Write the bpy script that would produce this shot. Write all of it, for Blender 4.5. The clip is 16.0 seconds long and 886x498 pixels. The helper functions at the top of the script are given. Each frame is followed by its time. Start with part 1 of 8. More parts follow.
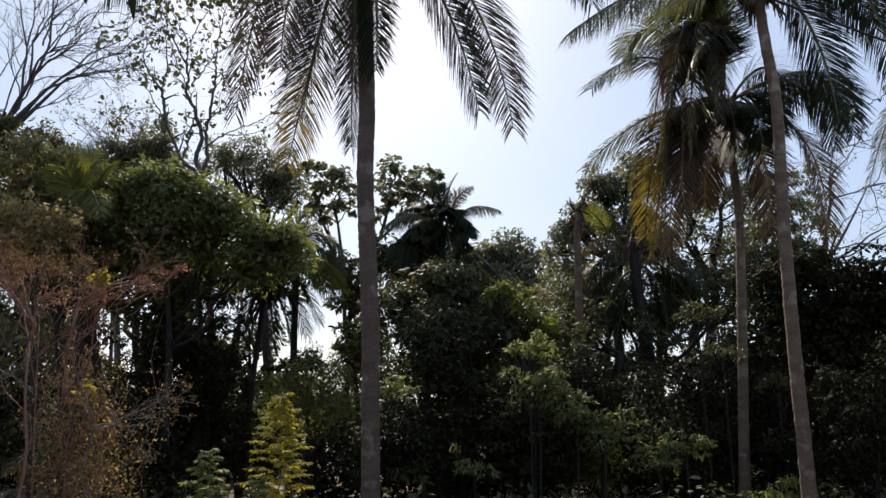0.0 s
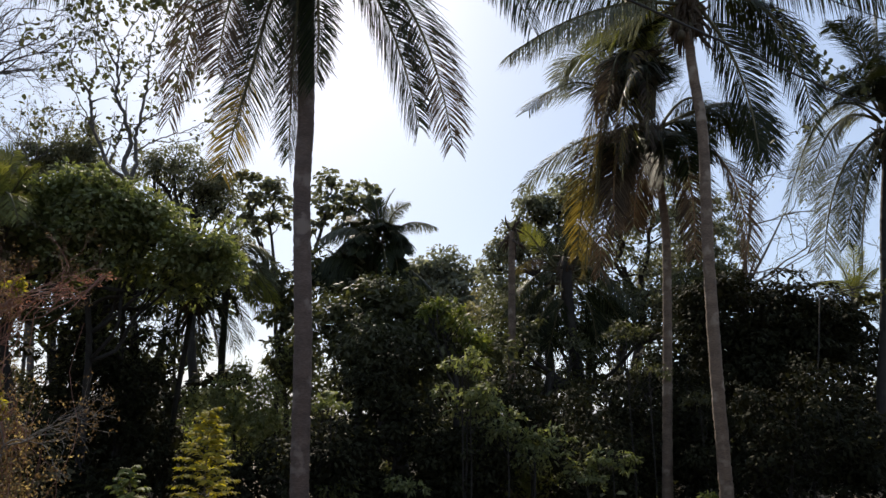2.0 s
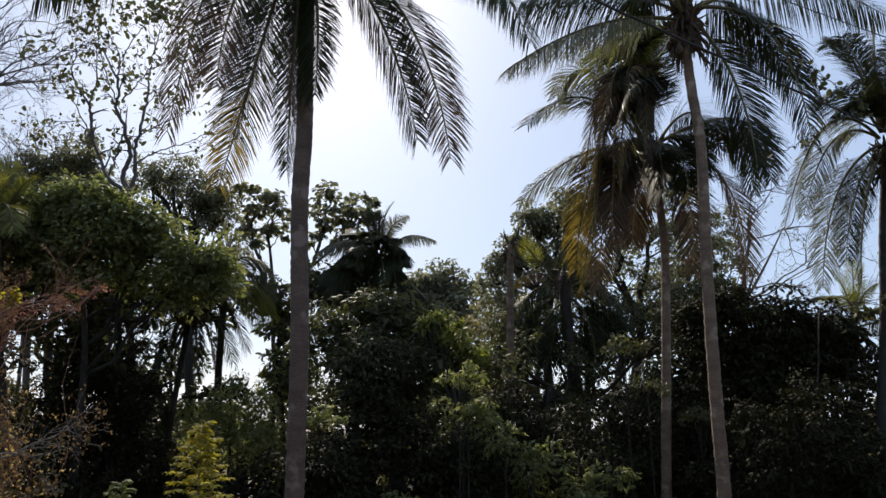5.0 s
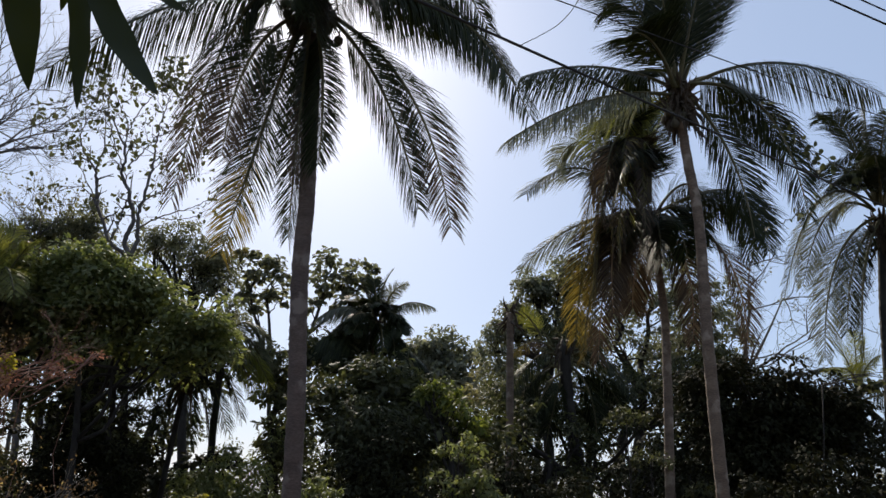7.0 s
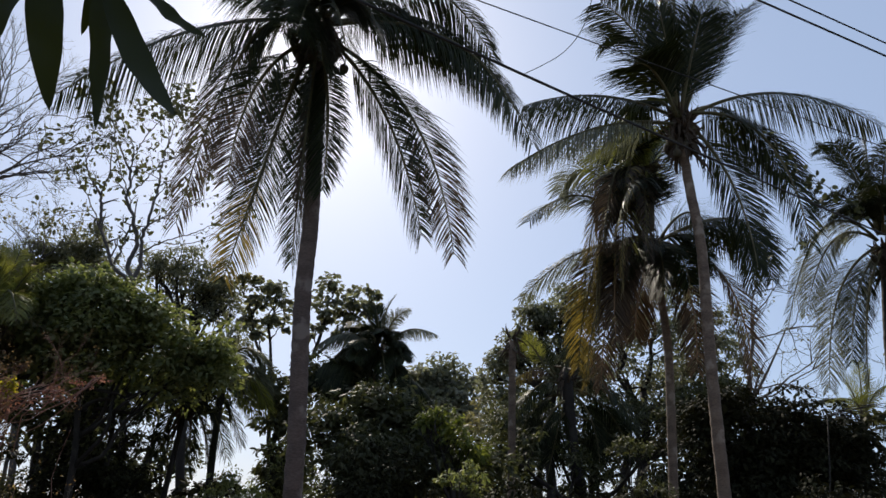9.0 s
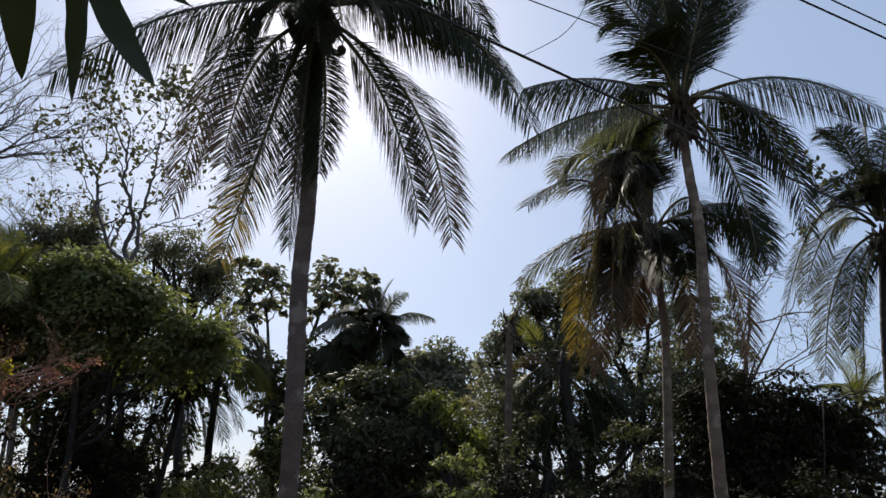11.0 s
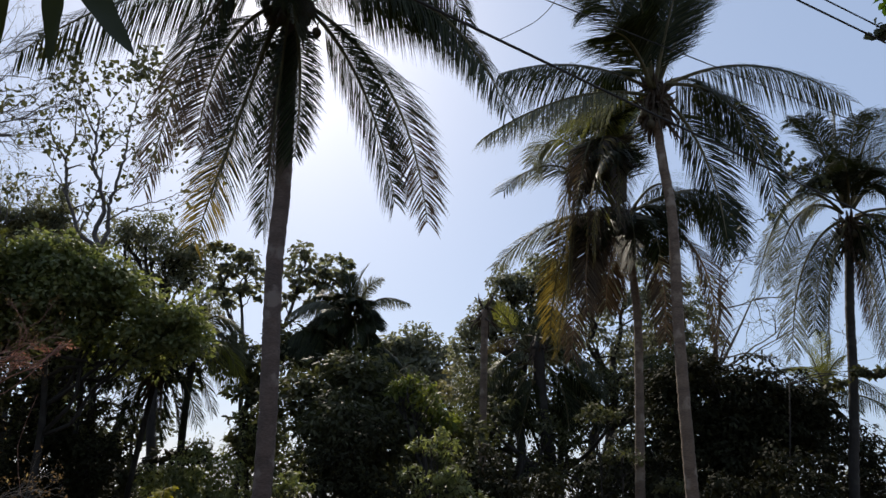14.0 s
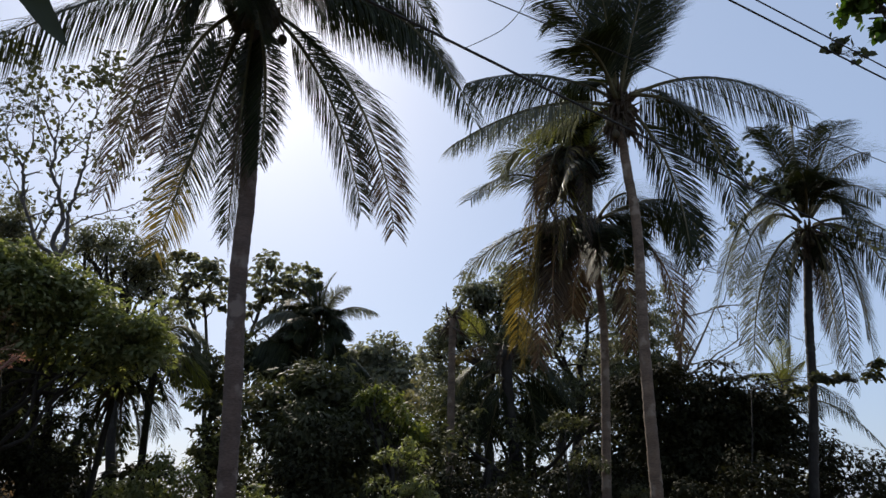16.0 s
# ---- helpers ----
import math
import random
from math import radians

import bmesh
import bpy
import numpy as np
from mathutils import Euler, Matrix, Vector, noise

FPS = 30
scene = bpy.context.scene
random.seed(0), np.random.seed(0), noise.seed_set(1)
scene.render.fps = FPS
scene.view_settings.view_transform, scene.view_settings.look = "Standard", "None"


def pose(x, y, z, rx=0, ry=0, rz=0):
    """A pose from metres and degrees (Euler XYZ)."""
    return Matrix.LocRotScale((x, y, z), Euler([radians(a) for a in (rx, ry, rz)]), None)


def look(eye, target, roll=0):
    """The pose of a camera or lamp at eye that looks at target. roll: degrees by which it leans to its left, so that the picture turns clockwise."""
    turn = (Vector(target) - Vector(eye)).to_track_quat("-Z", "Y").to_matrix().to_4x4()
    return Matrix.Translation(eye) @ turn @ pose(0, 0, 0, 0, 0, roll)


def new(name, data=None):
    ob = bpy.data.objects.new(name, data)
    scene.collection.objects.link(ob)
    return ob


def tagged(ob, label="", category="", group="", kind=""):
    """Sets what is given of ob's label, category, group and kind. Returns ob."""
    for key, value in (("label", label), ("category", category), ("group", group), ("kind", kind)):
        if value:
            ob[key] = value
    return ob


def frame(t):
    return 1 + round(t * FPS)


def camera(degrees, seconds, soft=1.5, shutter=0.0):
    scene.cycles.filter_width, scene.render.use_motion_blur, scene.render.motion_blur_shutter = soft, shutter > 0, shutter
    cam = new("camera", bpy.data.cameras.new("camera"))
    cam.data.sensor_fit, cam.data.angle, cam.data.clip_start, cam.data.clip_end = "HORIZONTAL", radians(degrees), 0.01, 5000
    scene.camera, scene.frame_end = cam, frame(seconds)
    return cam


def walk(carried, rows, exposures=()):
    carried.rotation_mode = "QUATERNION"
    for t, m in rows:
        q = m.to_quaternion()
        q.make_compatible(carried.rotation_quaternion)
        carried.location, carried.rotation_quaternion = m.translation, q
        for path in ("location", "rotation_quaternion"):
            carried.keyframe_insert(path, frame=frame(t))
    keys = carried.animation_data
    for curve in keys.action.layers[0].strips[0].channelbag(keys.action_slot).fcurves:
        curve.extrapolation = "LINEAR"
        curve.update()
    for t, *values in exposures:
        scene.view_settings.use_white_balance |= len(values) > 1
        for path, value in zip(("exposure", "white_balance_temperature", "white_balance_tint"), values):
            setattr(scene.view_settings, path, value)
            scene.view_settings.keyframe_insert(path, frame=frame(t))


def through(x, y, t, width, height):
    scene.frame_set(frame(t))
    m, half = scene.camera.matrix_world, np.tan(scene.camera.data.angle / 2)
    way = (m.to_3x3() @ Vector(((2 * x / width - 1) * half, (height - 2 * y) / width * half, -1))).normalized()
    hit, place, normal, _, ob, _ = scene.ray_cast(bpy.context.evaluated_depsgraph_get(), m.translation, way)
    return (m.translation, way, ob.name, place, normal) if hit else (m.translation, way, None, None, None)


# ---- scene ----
PATH = [
    (0, (0.077, 0.058, 1.529), (0.062, 2.014, 1.946), -0.2),
    (0.5, (0.063, 0.047, 1.552), (0.054, 2.004, 1.967), 0.2),
    (1, (0.066, 0.066, 1.55), (0.119, 2.015, 1.997), -0.1),
    (1.5, (0.08, 0.035, 1.54), (0.215, 1.973, 2.016), -0.1),
    (2, (0.047, 0.061, 1.512), (0.22, 1.999, 1.975), -0.0),
    (2.5, (0.066, 0.055, 1.521), (0.229, 1.997, 1.973), 0.2),
    (3, (0.082, 0.064, 1.512), (0.249, 2.009, 1.948), -0.0),
    (5.3, (0.074, 0.101, 1.521), (0.251, 2.02, 2.055), 0.4),
    (5.5, (0.067, 0.11, 1.535), (0.249, 2.02, 2.097), 0.6),
    (6, (0.073, 0.092, 1.534), (0.257, 1.988, 2.143), 0.6),
    (6.5, (0.069, 0.061, 1.521), (0.244, 1.94, 2.182), 0.8),
    (7, (0.07, 0.058, 1.545), (0.238, 1.93, 2.228), 0.8),
    (7.5, (0.068, 0.037, 1.535), (0.226, 1.896, 2.254), 0.8),
    (8, (0.067, 0.05, 1.533), (0.216, 1.901, 2.276), 0.9),
    (8.5, (0.076, 0.058, 1.532), (0.228, 1.899, 2.298), 1.0),
    (9, (0.058, 0.05, 1.53), (0.216, 1.896, 2.286), 1.3),
    (11.5, (0.073, 0.103, 1.544), (0.24, 1.966, 2.252), 1.5),
    (12, (0.078, 0.096, 1.528), (0.246, 1.96, 2.233), 1.5),
    (12.5, (0.076, 0.085, 1.524), (0.248, 1.949, 2.229), 1.6),
    (13, (0.07, 0.077, 1.506), (0.255, 1.941, 2.207), 1.3),
    (13.5, (0.059, 0.086, 1.52), (0.266, 1.952, 2.208), 1.1),
    (14, (0.063, 0.085, 1.512), (0.302, 1.952, 2.189), 0.9),
    (14.5, (0.078, 0.09, 1.519), (0.333, 1.956, 2.191), 0.7),
    (15, (0.078, 0.114, 1.525), (0.353, 1.977, 2.198), 0.6),
    (15.5, (0.08, 0.099, 1.519), (0.391, 1.955, 2.198), 0.2),
    (16, (0.09, 0.116, 1.517), (0.418, 1.96, 2.219), -0.1),
]
cam = camera(65.3, 16.0, soft=1.5)
walk(cam, [(t, look(eye, target, roll)) for t, eye, target, roll in PATH],
     exposures=[(0.0, 0.3, 7150, 11), (3.0, 0.28, 7100, 11), (6.0, 0.16, 6950, 11), (9.0, 0.0, 6800, 11), (16.0, 0.0, 6800, 11)])

# ---- sky and sun ----
SUN_AZ, SUN_EL = -8.947, 39.155  # degrees to the right of +y, and up
world = bpy.data.worlds.new("sky")
scene.world = world
world.use_nodes = True
wn = world.node_tree.nodes
sky = wn.new("ShaderNodeTexSky")
sky.sky_type = "NISHITA"
sky.sun_disc = False
sky.sun_elevation, sky.sun_rotation = radians(SUN_EL), radians(SUN_AZ)
sky.air_density, sky.dust_density, sky.ozone_density = 1.0, 1.4, 3.0
wn["Background"].inputs["Strength"].default_value = 0.1
haze = wn.new("ShaderNodeMix")  # thin bright haze over the clear sky
haze.data_type = "RGBA"
haze.inputs["Factor"].default_value = 0.55
haze.inputs[7].default_value = (4.98, 6.62, 9.75, 1)
world.node_tree.links.new(sky.outputs["Color"], haze.inputs[6])
world.node_tree.links.new(haze.outputs[2], wn["Background"].inputs["Color"])
sun = new("sun", bpy.data.lights.new("sun", "SUN"))
sun.data.energy, sun.data.angle, sun.data.color = 4.6, radians(0.55), (1.0, 0.93, 0.82)
sun.matrix_world = look((0, 0, 0), (-math.sin(radians(SUN_AZ)) * math.cos(radians(SUN_EL)), -math.cos(radians(SUN_AZ)) * math.cos(radians(SUN_EL)), -math.sin(radians(SUN_EL))))


# ---- materials ----
def material(name):
    m = bpy.data.materials.new(name)
    m.use_nodes = True
    return m, m.node_tree.nodes, m.node_tree.links


def ramp(nodes, colors):
    r = nodes.new("ShaderNodeValToRGB")
    for i, c in enumerate(colors):
        e = r.color_ramp.elements[i] if i < 2 else r.color_ramp.elements.new(0.5)
        e.position = i / (len(colors) - 1)
        e.color = (*c, 1)
    return r


def leaf_material(name, colors, glow, through=0.4, rough=0.45, gloss=0.22):
    """Thin leaf: a waxy face that lets some light through."""
    m, n, l = material(name)
    island = n.new("ShaderNodeNewGeometry")
    mix = ramp(n, colors)
    grain = n.new("ShaderNodeTexNoise")
    grain.inputs["Scale"].default_value = 0.9
    grain.inputs["Detail"].default_value = 5
    add = n.new("ShaderNodeMath")
    add.operation = "MULTIPLY_ADD"
    add.inputs[1].default_value = 0.9
    sub = n.new("ShaderNodeMath")
    sub.operation = "SUBTRACT"
    sub.inputs[1].default_value = 0.45
    place = n.new("ShaderNodeTexCoord")
    l.new(place.outputs["Object"], grain.inputs["Vector"])
    l.new(grain.outputs["Fac"], sub.inputs[0])
    l.new(sub.outputs[0], add.inputs[0])
    l.new(island.outputs["Random Per Island"], add.inputs[2])
    l.new(add.outputs[0], mix.inputs["Fac"])
    p = n["Principled BSDF"]
    p.inputs["Roughness"].default_value = rough
    p.inputs["Specular IOR Level"].default_value = gloss
    l.new(mix.outputs["Color"], p.inputs["Base Color"])
    t = n.new("ShaderNodeBsdfTranslucent")
    tint = n.new("ShaderNodeMix")
    tint.data_type, tint.blend_type = "RGBA", "MULTIPLY"
    tint.inputs["Factor"].default_value = 1.0
    tint.inputs[7].default_value = (*glow, 1)
    l.new(mix.outputs["Color"], tint.inputs[6])
    l.new(tint.outputs[2], t.inputs["Color"])
    s = n.new("ShaderNodeMixShader")
    s.inputs["Fac"].default_value = through
    l.new(p.outputs[0], s.inputs[1])
    l.new(t.outputs[0], s.inputs[2])
    l.new(s.outputs[0], n["Material Output"].inputs["Surface"])
    return m


def bark_material(name, dark, light, scale=6.0, stretch=(1, 1, 1), bump=0.5, patch=None):
    m, n, l = material(name)
    place = n.new("ShaderNodeTexCoord")
    mapping = n.new("ShaderNodeMapping")
    mapping.inputs["Scale"].default_value = stretch
    l.new(place.outputs["Object"], mapping.inputs["Vector"])
    fine = n.new("ShaderNodeTexNoise")
    fine.inputs["Scale"].default_value, fine.inputs["Detail"].default_value = scale * 4, 8
    broad = n.new("ShaderNodeTexNoise")
    broad.inputs["Scale"].default_value, broad.inputs["Detail"].default_value = scale * 0.4, 4
    for t in (fine, broad):
        l.new(mapping.outputs[0], t.inputs["Vector"])
    half = n.new("ShaderNodeMath")
    half.operation = "MULTIPLY_ADD"
    half.inputs[1].default_value = 0.55
    l.new(fine.outputs["Fac"], half.inputs[0])
    part2 = n.new("ShaderNodeMath")
    part2.operation = "MULTIPLY"
    part2.inputs[1].default_value = 0.5
    l.new(broad.outputs["Fac"], part2.inputs[0])
    l.new(part2.outputs[0], half.inputs[2])
    r = ramp(n, [dark, light])
    r.color_ramp.elements[0].position, r.color_ramp.elements[1].position = 0.33, 0.68
    l.new(half.outputs[0], r.inputs["Fac"])
    color = r.outputs["Color"]
    if patch:
        spots = n.new("ShaderNodeTexNoise")
        spots.inputs["Scale"].default_value, spots.inputs["Detail"].default_value = 3.0, 6
        l.new(place.outputs["Object"], spots.inputs["Vector"])
        sr = ramp(n, [(0, 0, 0), (1, 1, 1)])
        sr.color_ramp.elements[0].position, sr.color_ramp.elements[1].position = 0.56, 0.64
        l.new(spots.outputs["Fac"], sr.inputs["Fac"])
        mx = n.new("ShaderNodeMix")
        mx.data_type = "RGBA"
        l.new(sr.outputs["Color"], mx.inputs["Factor"])
        l.new(color, mx.inputs[6])
        mx.inputs[7].default_value = (*patch, 1)
        color = mx.outputs[2]
    p = n["Principled BSDF"]
    p.inputs["Roughness"].default_value = 0.85
    l.new(color, p.inputs["Base Color"])
    b = n.new("ShaderNodeBump")
    b.inputs["Strength"].default_value, b.inputs["Distance"].default_value = bump, 0.02
    l.new(half.outputs[0], b.inputs["Height"])
    l.new(b.outputs["Normal"], p.inputs["Normal"])
    return m


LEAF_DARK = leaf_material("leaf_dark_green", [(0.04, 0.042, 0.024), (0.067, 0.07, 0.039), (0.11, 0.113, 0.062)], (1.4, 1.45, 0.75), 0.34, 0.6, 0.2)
# shaded copy of the dark leaf: deep shade is put into the colour
LEAF_SHADE = leaf_material("leaf_shade_painted", [(0.014, 0.014, 0.008), (0.022, 0.0225, 0.012), (0.038, 0.039, 0.02)], (1.5, 1.45, 0.8), 0.1, 0.7, 0.06)
LEAF_MID = leaf_material("leaf_green", [(0.095, 0.11, 0.053), (0.16, 0.178, 0.083), (0.24, 0.25, 0.128)], (1.45, 1.5, 0.75), 0.46, 0.58, 0.26)
LEAF_OLIVE = leaf_material("leaf_olive", [(0.09, 0.085, 0.052), (0.14, 0.13, 0.08), (0.2, 0.185, 0.115)], (1.45, 1.4, 0.8), 0.45, 0.58, 0.3)
LEAF_GREY = leaf_material("leaf_grey_green", [(0.078, 0.082, 0.06), (0.135, 0.14, 0.105), (0.215, 0.222, 0.165)], (1.4, 1.4, 0.9), 0.52, 0.6, 0.3)
LEAF_LIGHT = leaf_material("leaf_light_green", [(0.06, 0.078, 0.024), (0.115, 0.14, 0.042), (0.2, 0.22, 0.08)], (1.4, 1.4, 0.6), 0.42, 0.6, 0.14)
LEAF_YELLOW = leaf_material("leaf_yellow_green", [(0.14, 0.14, 0.028), (0.25, 0.235, 0.045), (0.34, 0.3, 0.075)], (1.6, 1.5, 0.5), 0.5, 0.7, 0.12)
LEAF_DRY = leaf_material("leaf_dry", [(0.07, 0.048, 0.03), (0.12, 0.085, 0.05), (0.2, 0.145, 0.085)], (1.25, 1.1, 0.75), 0.45, 0.7, 0.15)
LEAF_RUST = leaf_material("leaf_rust", [(0.13, 0.065, 0.05), (0.22, 0.115, 0.088), (0.33, 0.19, 0.145)], (1.25, 1.05, 0.9), 0.5, 0.75, 0.1)
LEAF_TAN = leaf_material("leaf_tan", [(0.15, 0.12, 0.068), (0.26, 0.21, 0.115), (0.38, 0.31, 0.17)], (1.35, 1.2, 0.75), 0.5, 0.6, 0.2)
LEAF_NEAR = leaf_material("mango_leaf", [(0.012, 0.018, 0.005), (0.02, 0.028, 0.007), (0.036, 0.045, 0.01)], (2.2, 1.9, 0.4), 0.26, 0.5)
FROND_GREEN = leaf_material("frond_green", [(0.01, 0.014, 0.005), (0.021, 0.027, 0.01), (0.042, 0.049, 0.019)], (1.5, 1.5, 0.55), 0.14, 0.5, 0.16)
# lighter copy of the frond: silvery sky and sun sheen painted as base colour
FROND_SHEEN = leaf_material("frond_sheen_painted", [(0.075, 0.08, 0.06), (0.13, 0.136, 0.103), (0.2, 0.205, 0.16)], (1.3, 1.3, 0.95), 0.4, 0.6, 0.2)
FROND_YELLOW = leaf_material("frond_yellowing", [(0.078, 0.062, 0.022), (0.15, 0.119, 0.04), (0.24, 0.19, 0.066)], (1.5, 1.35, 0.65), 0.4, 0.6, 0.2)
FROND_DRY = leaf_material("frond_dry", [(0.04, 0.029, 0.021), (0.075, 0.055, 0.038), (0.125, 0.095, 0.064)], (1.3, 1.1, 0.8), 0.2, 0.7, 0.15)
LEAF_ROAD = leaf_material("leaf_bright_green", [(0.025, 0.05, 0.012), (0.045, 0.085, 0.02), (0.075, 0.12, 0.03)], (1.4, 1.6, 0.5), 0.4)
FROND_FRESH = leaf_material("frond_fresh_olive", [(0.1, 0.105, 0.035), (0.17, 0.175, 0.06), (0.25, 0.25, 0.09)], (1.5, 1.5, 0.7), 0.45, 0.55, 0.2)
RACHIS = bark_material("frond_stalk", (0.05, 0.045, 0.018), (0.11, 0.095, 0.04), 8, (1, 1, 1), 0.2)
RACHIS_DRY = bark_material("frond_stalk_dry", (0.12, 0.07, 0.035), (0.24, 0.15, 0.08), 8, (1, 1, 1), 0.2)
PALM_BARK = bark_material("palm_bark", (0.075, 0.051, 0.037), (0.215, 0.15, 0.105), 5, (1, 1, 3), 0.7, (0.275, 0.215, 0.165))
PALM_BARK_BROWN = bark_material("palm_bark_brown", (0.052, 0.036, 0.03), (0.15, 0.106, 0.086), 5, (1, 1, 3), 0.7, (0.2, 0.158, 0.135))
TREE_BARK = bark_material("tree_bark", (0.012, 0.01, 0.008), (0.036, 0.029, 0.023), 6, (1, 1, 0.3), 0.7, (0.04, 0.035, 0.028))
TWIG_GREY = bark_material("grey_twig", (0.04, 0.035, 0.033), (0.11, 0.098, 0.09), 6, (1, 1, 0.4), 0.4)
PALE_BARK = bark_material("pale_bark", (0.09, 0.08, 0.07), (0.2, 0.18, 0.16), 6, (1, 1, 0.4), 0.5)
TWIG_RED = bark_material("dry_red_twig", (0.13, 0.065, 0.048), (0.3, 0.165, 0.125), 8, (1, 1, 1), 0.3)
HUSK = bark_material("coconut_husk", (0.022, 0.019, 0.01), (0.075, 0.055, 0.026), 5, (1, 1, 0.5), 0.3)
FIBRE = bark_material("palm_fibre", (0.025, 0.017, 0.012), (0.09, 0.06, 0.035), 14, (1, 1, 0.2), 0.8)
WIRE = bark_material("cable_sheath", (0.012, 0.012, 0.014), (0.03, 0.03, 0.032), 9, (1, 1, 1), 0.1)
CONCRETE = bark_material("pole_concrete", (0.28, 0.27, 0.25), (0.42, 0.4, 0.37), 5, (1, 1, 1), 0.3)
SOIL = bark_material("soil_and_litter", (0.07, 0.05, 0.03), (0.2, 0.14, 0.08), 1.2, (1, 1, 1), 0.8, (0.1, 0.075, 0.04))


# ---- mesh helpers ----
def mesh_of(name, verts, faces, mats, index=None, smooth=False):
    me = bpy.data.meshes.new(name)
    me.from_pydata([tuple(v) for v in verts], [], faces)
    for m in mats:
        me.materials.append(m)
    if index is not None:
        me.polygons.foreach_set("material_index", np.asarray(index, dtype=np.int32))
    me.polygons.foreach_set("use_smooth", np.full(len(me.polygons), smooth))
    me.update()
    return me


def thing(name, base, label, category, group="", kind=""):
    ob = tagged(new(name), label, category, group, kind)
    ob.empty_display_size = 0.2
    ob.location = base
    return ob


def part(name, parent, verts, faces, mats, label="", kind="", index=None, smooth=False):
    """One mesh under a thing; verts are in the world."""
    off = np.array(parent.location)
    if parent.parent:
        off = off + np.array(parent.parent.location)
    ob = new(name, mesh_of(name, np.asarray(verts, float) - off, faces, mats, index, smooth))
    ob.parent = parent
    return tagged(ob, label, "", "", kind)


def unit(v):
    v = np.asarray(v, float)
    return v / np.maximum(np.linalg.norm(v, axis=-1, keepdims=True), 1e-9)


def tubes(lines, sides=5):
    """Round tapered tubes along lines of (points, radii), in one list of verts and faces."""
    verts, faces = [], []
    for pts, radii in lines:
        pts = np.asarray(pts, float)
        tan = unit(np.gradient(pts, axis=0))
        ref = np.array([1.0, 0.2, 0.1]) if abs(tan[0][2]) > 0.6 else np.array([0.1, 0.2, 1.0])
        a = unit(np.cross(tan, ref))
        b = np.cross(tan, a)
        start = len(verts)
        ang = np.arange(sides) * 2 * np.pi / sides
        ring = pts[:, None] + np.asarray(radii, float)[:, None, None] * (np.cos(ang)[None, :, None] * a[:, None] + np.sin(ang)[None, :, None] * b[:, None])
        verts.extend(ring.reshape(-1, 3).tolist())
        for i in range(len(pts) - 1):
            for k in range(sides):
                p, q = start + i * sides + k, start + i * sides + (k + 1) % sides
                faces.append((p, q, q + sides, p + sides))
        faces.append(tuple(range(start + sides - 1, start - 1, -1)))
        faces.append(tuple(range(start + (len(pts) - 1) * sides, start + len(pts) * sides)))
    return verts, faces


def curve(points, n):
    """A smooth line of n points through the given ones."""
    p = np.asarray(points, float)
    if len(p) == 2:
        return p[0] + (p[1] - p[0]) * np.linspace(0, 1, n)[:, None]
    s = np.r_[0, np.cumsum(np.linalg.norm(np.diff(p, axis=0), axis=1))]
    m = np.gradient(p, s, axis=0)
    out = []
    for u in np.linspace(0, s[-1], n):
        i = min(np.searchsorted(s, u, "right") - 1, len(p) - 2)
        h = s[i + 1] - s[i]
        t = (u - s[i]) / h
        out.append((2 * t**3 - 3 * t**2 + 1) * p[i] + (t**3 - 2 * t**2 + t) * h * m[i] + (-2 * t**3 + 3 * t**2) * p[i + 1] + (t**3 - t**2) * h * m[i + 1])
    return np.array(out)


def blades(pos, axis, normal, length, width):
    """Oval leaves, cupped along the middle, with a tip that bends down: four triangles each."""
    n = len(pos)
    axis = unit(axis)
    side = unit(np.cross(axis, normal))
    up = np.cross(side, axis)
    L, W = np.asarray(length)[:, None], np.asarray(width)[:, None]
    v = np.empty((n, 6, 3))
    v[:, 0] = pos
    v[:, 1] = pos + axis * L * 0.27 + side * W * 0.44 + up * L * 0.05
    v[:, 2] = pos + axis * L * 0.27 - side * W * 0.44 + up * L * 0.03
    v[:, 3] = pos + axis * L * 0.68 + side * W * 0.4
    v[:, 4] = pos + axis * L * 0.68 - side * W * 0.4 - up * L * 0.03
    v[:, 5] = pos + axis * L * 0.98 - up * L * 0.16
    k = 6 * np.arange(n)[:, None]
    f = np.concatenate([k + [0, 1, 2], k + [1, 3, 4], k + [1, 4, 2], k + [3, 5, 4]])
    return v.reshape(-1, 3), f.tolist()


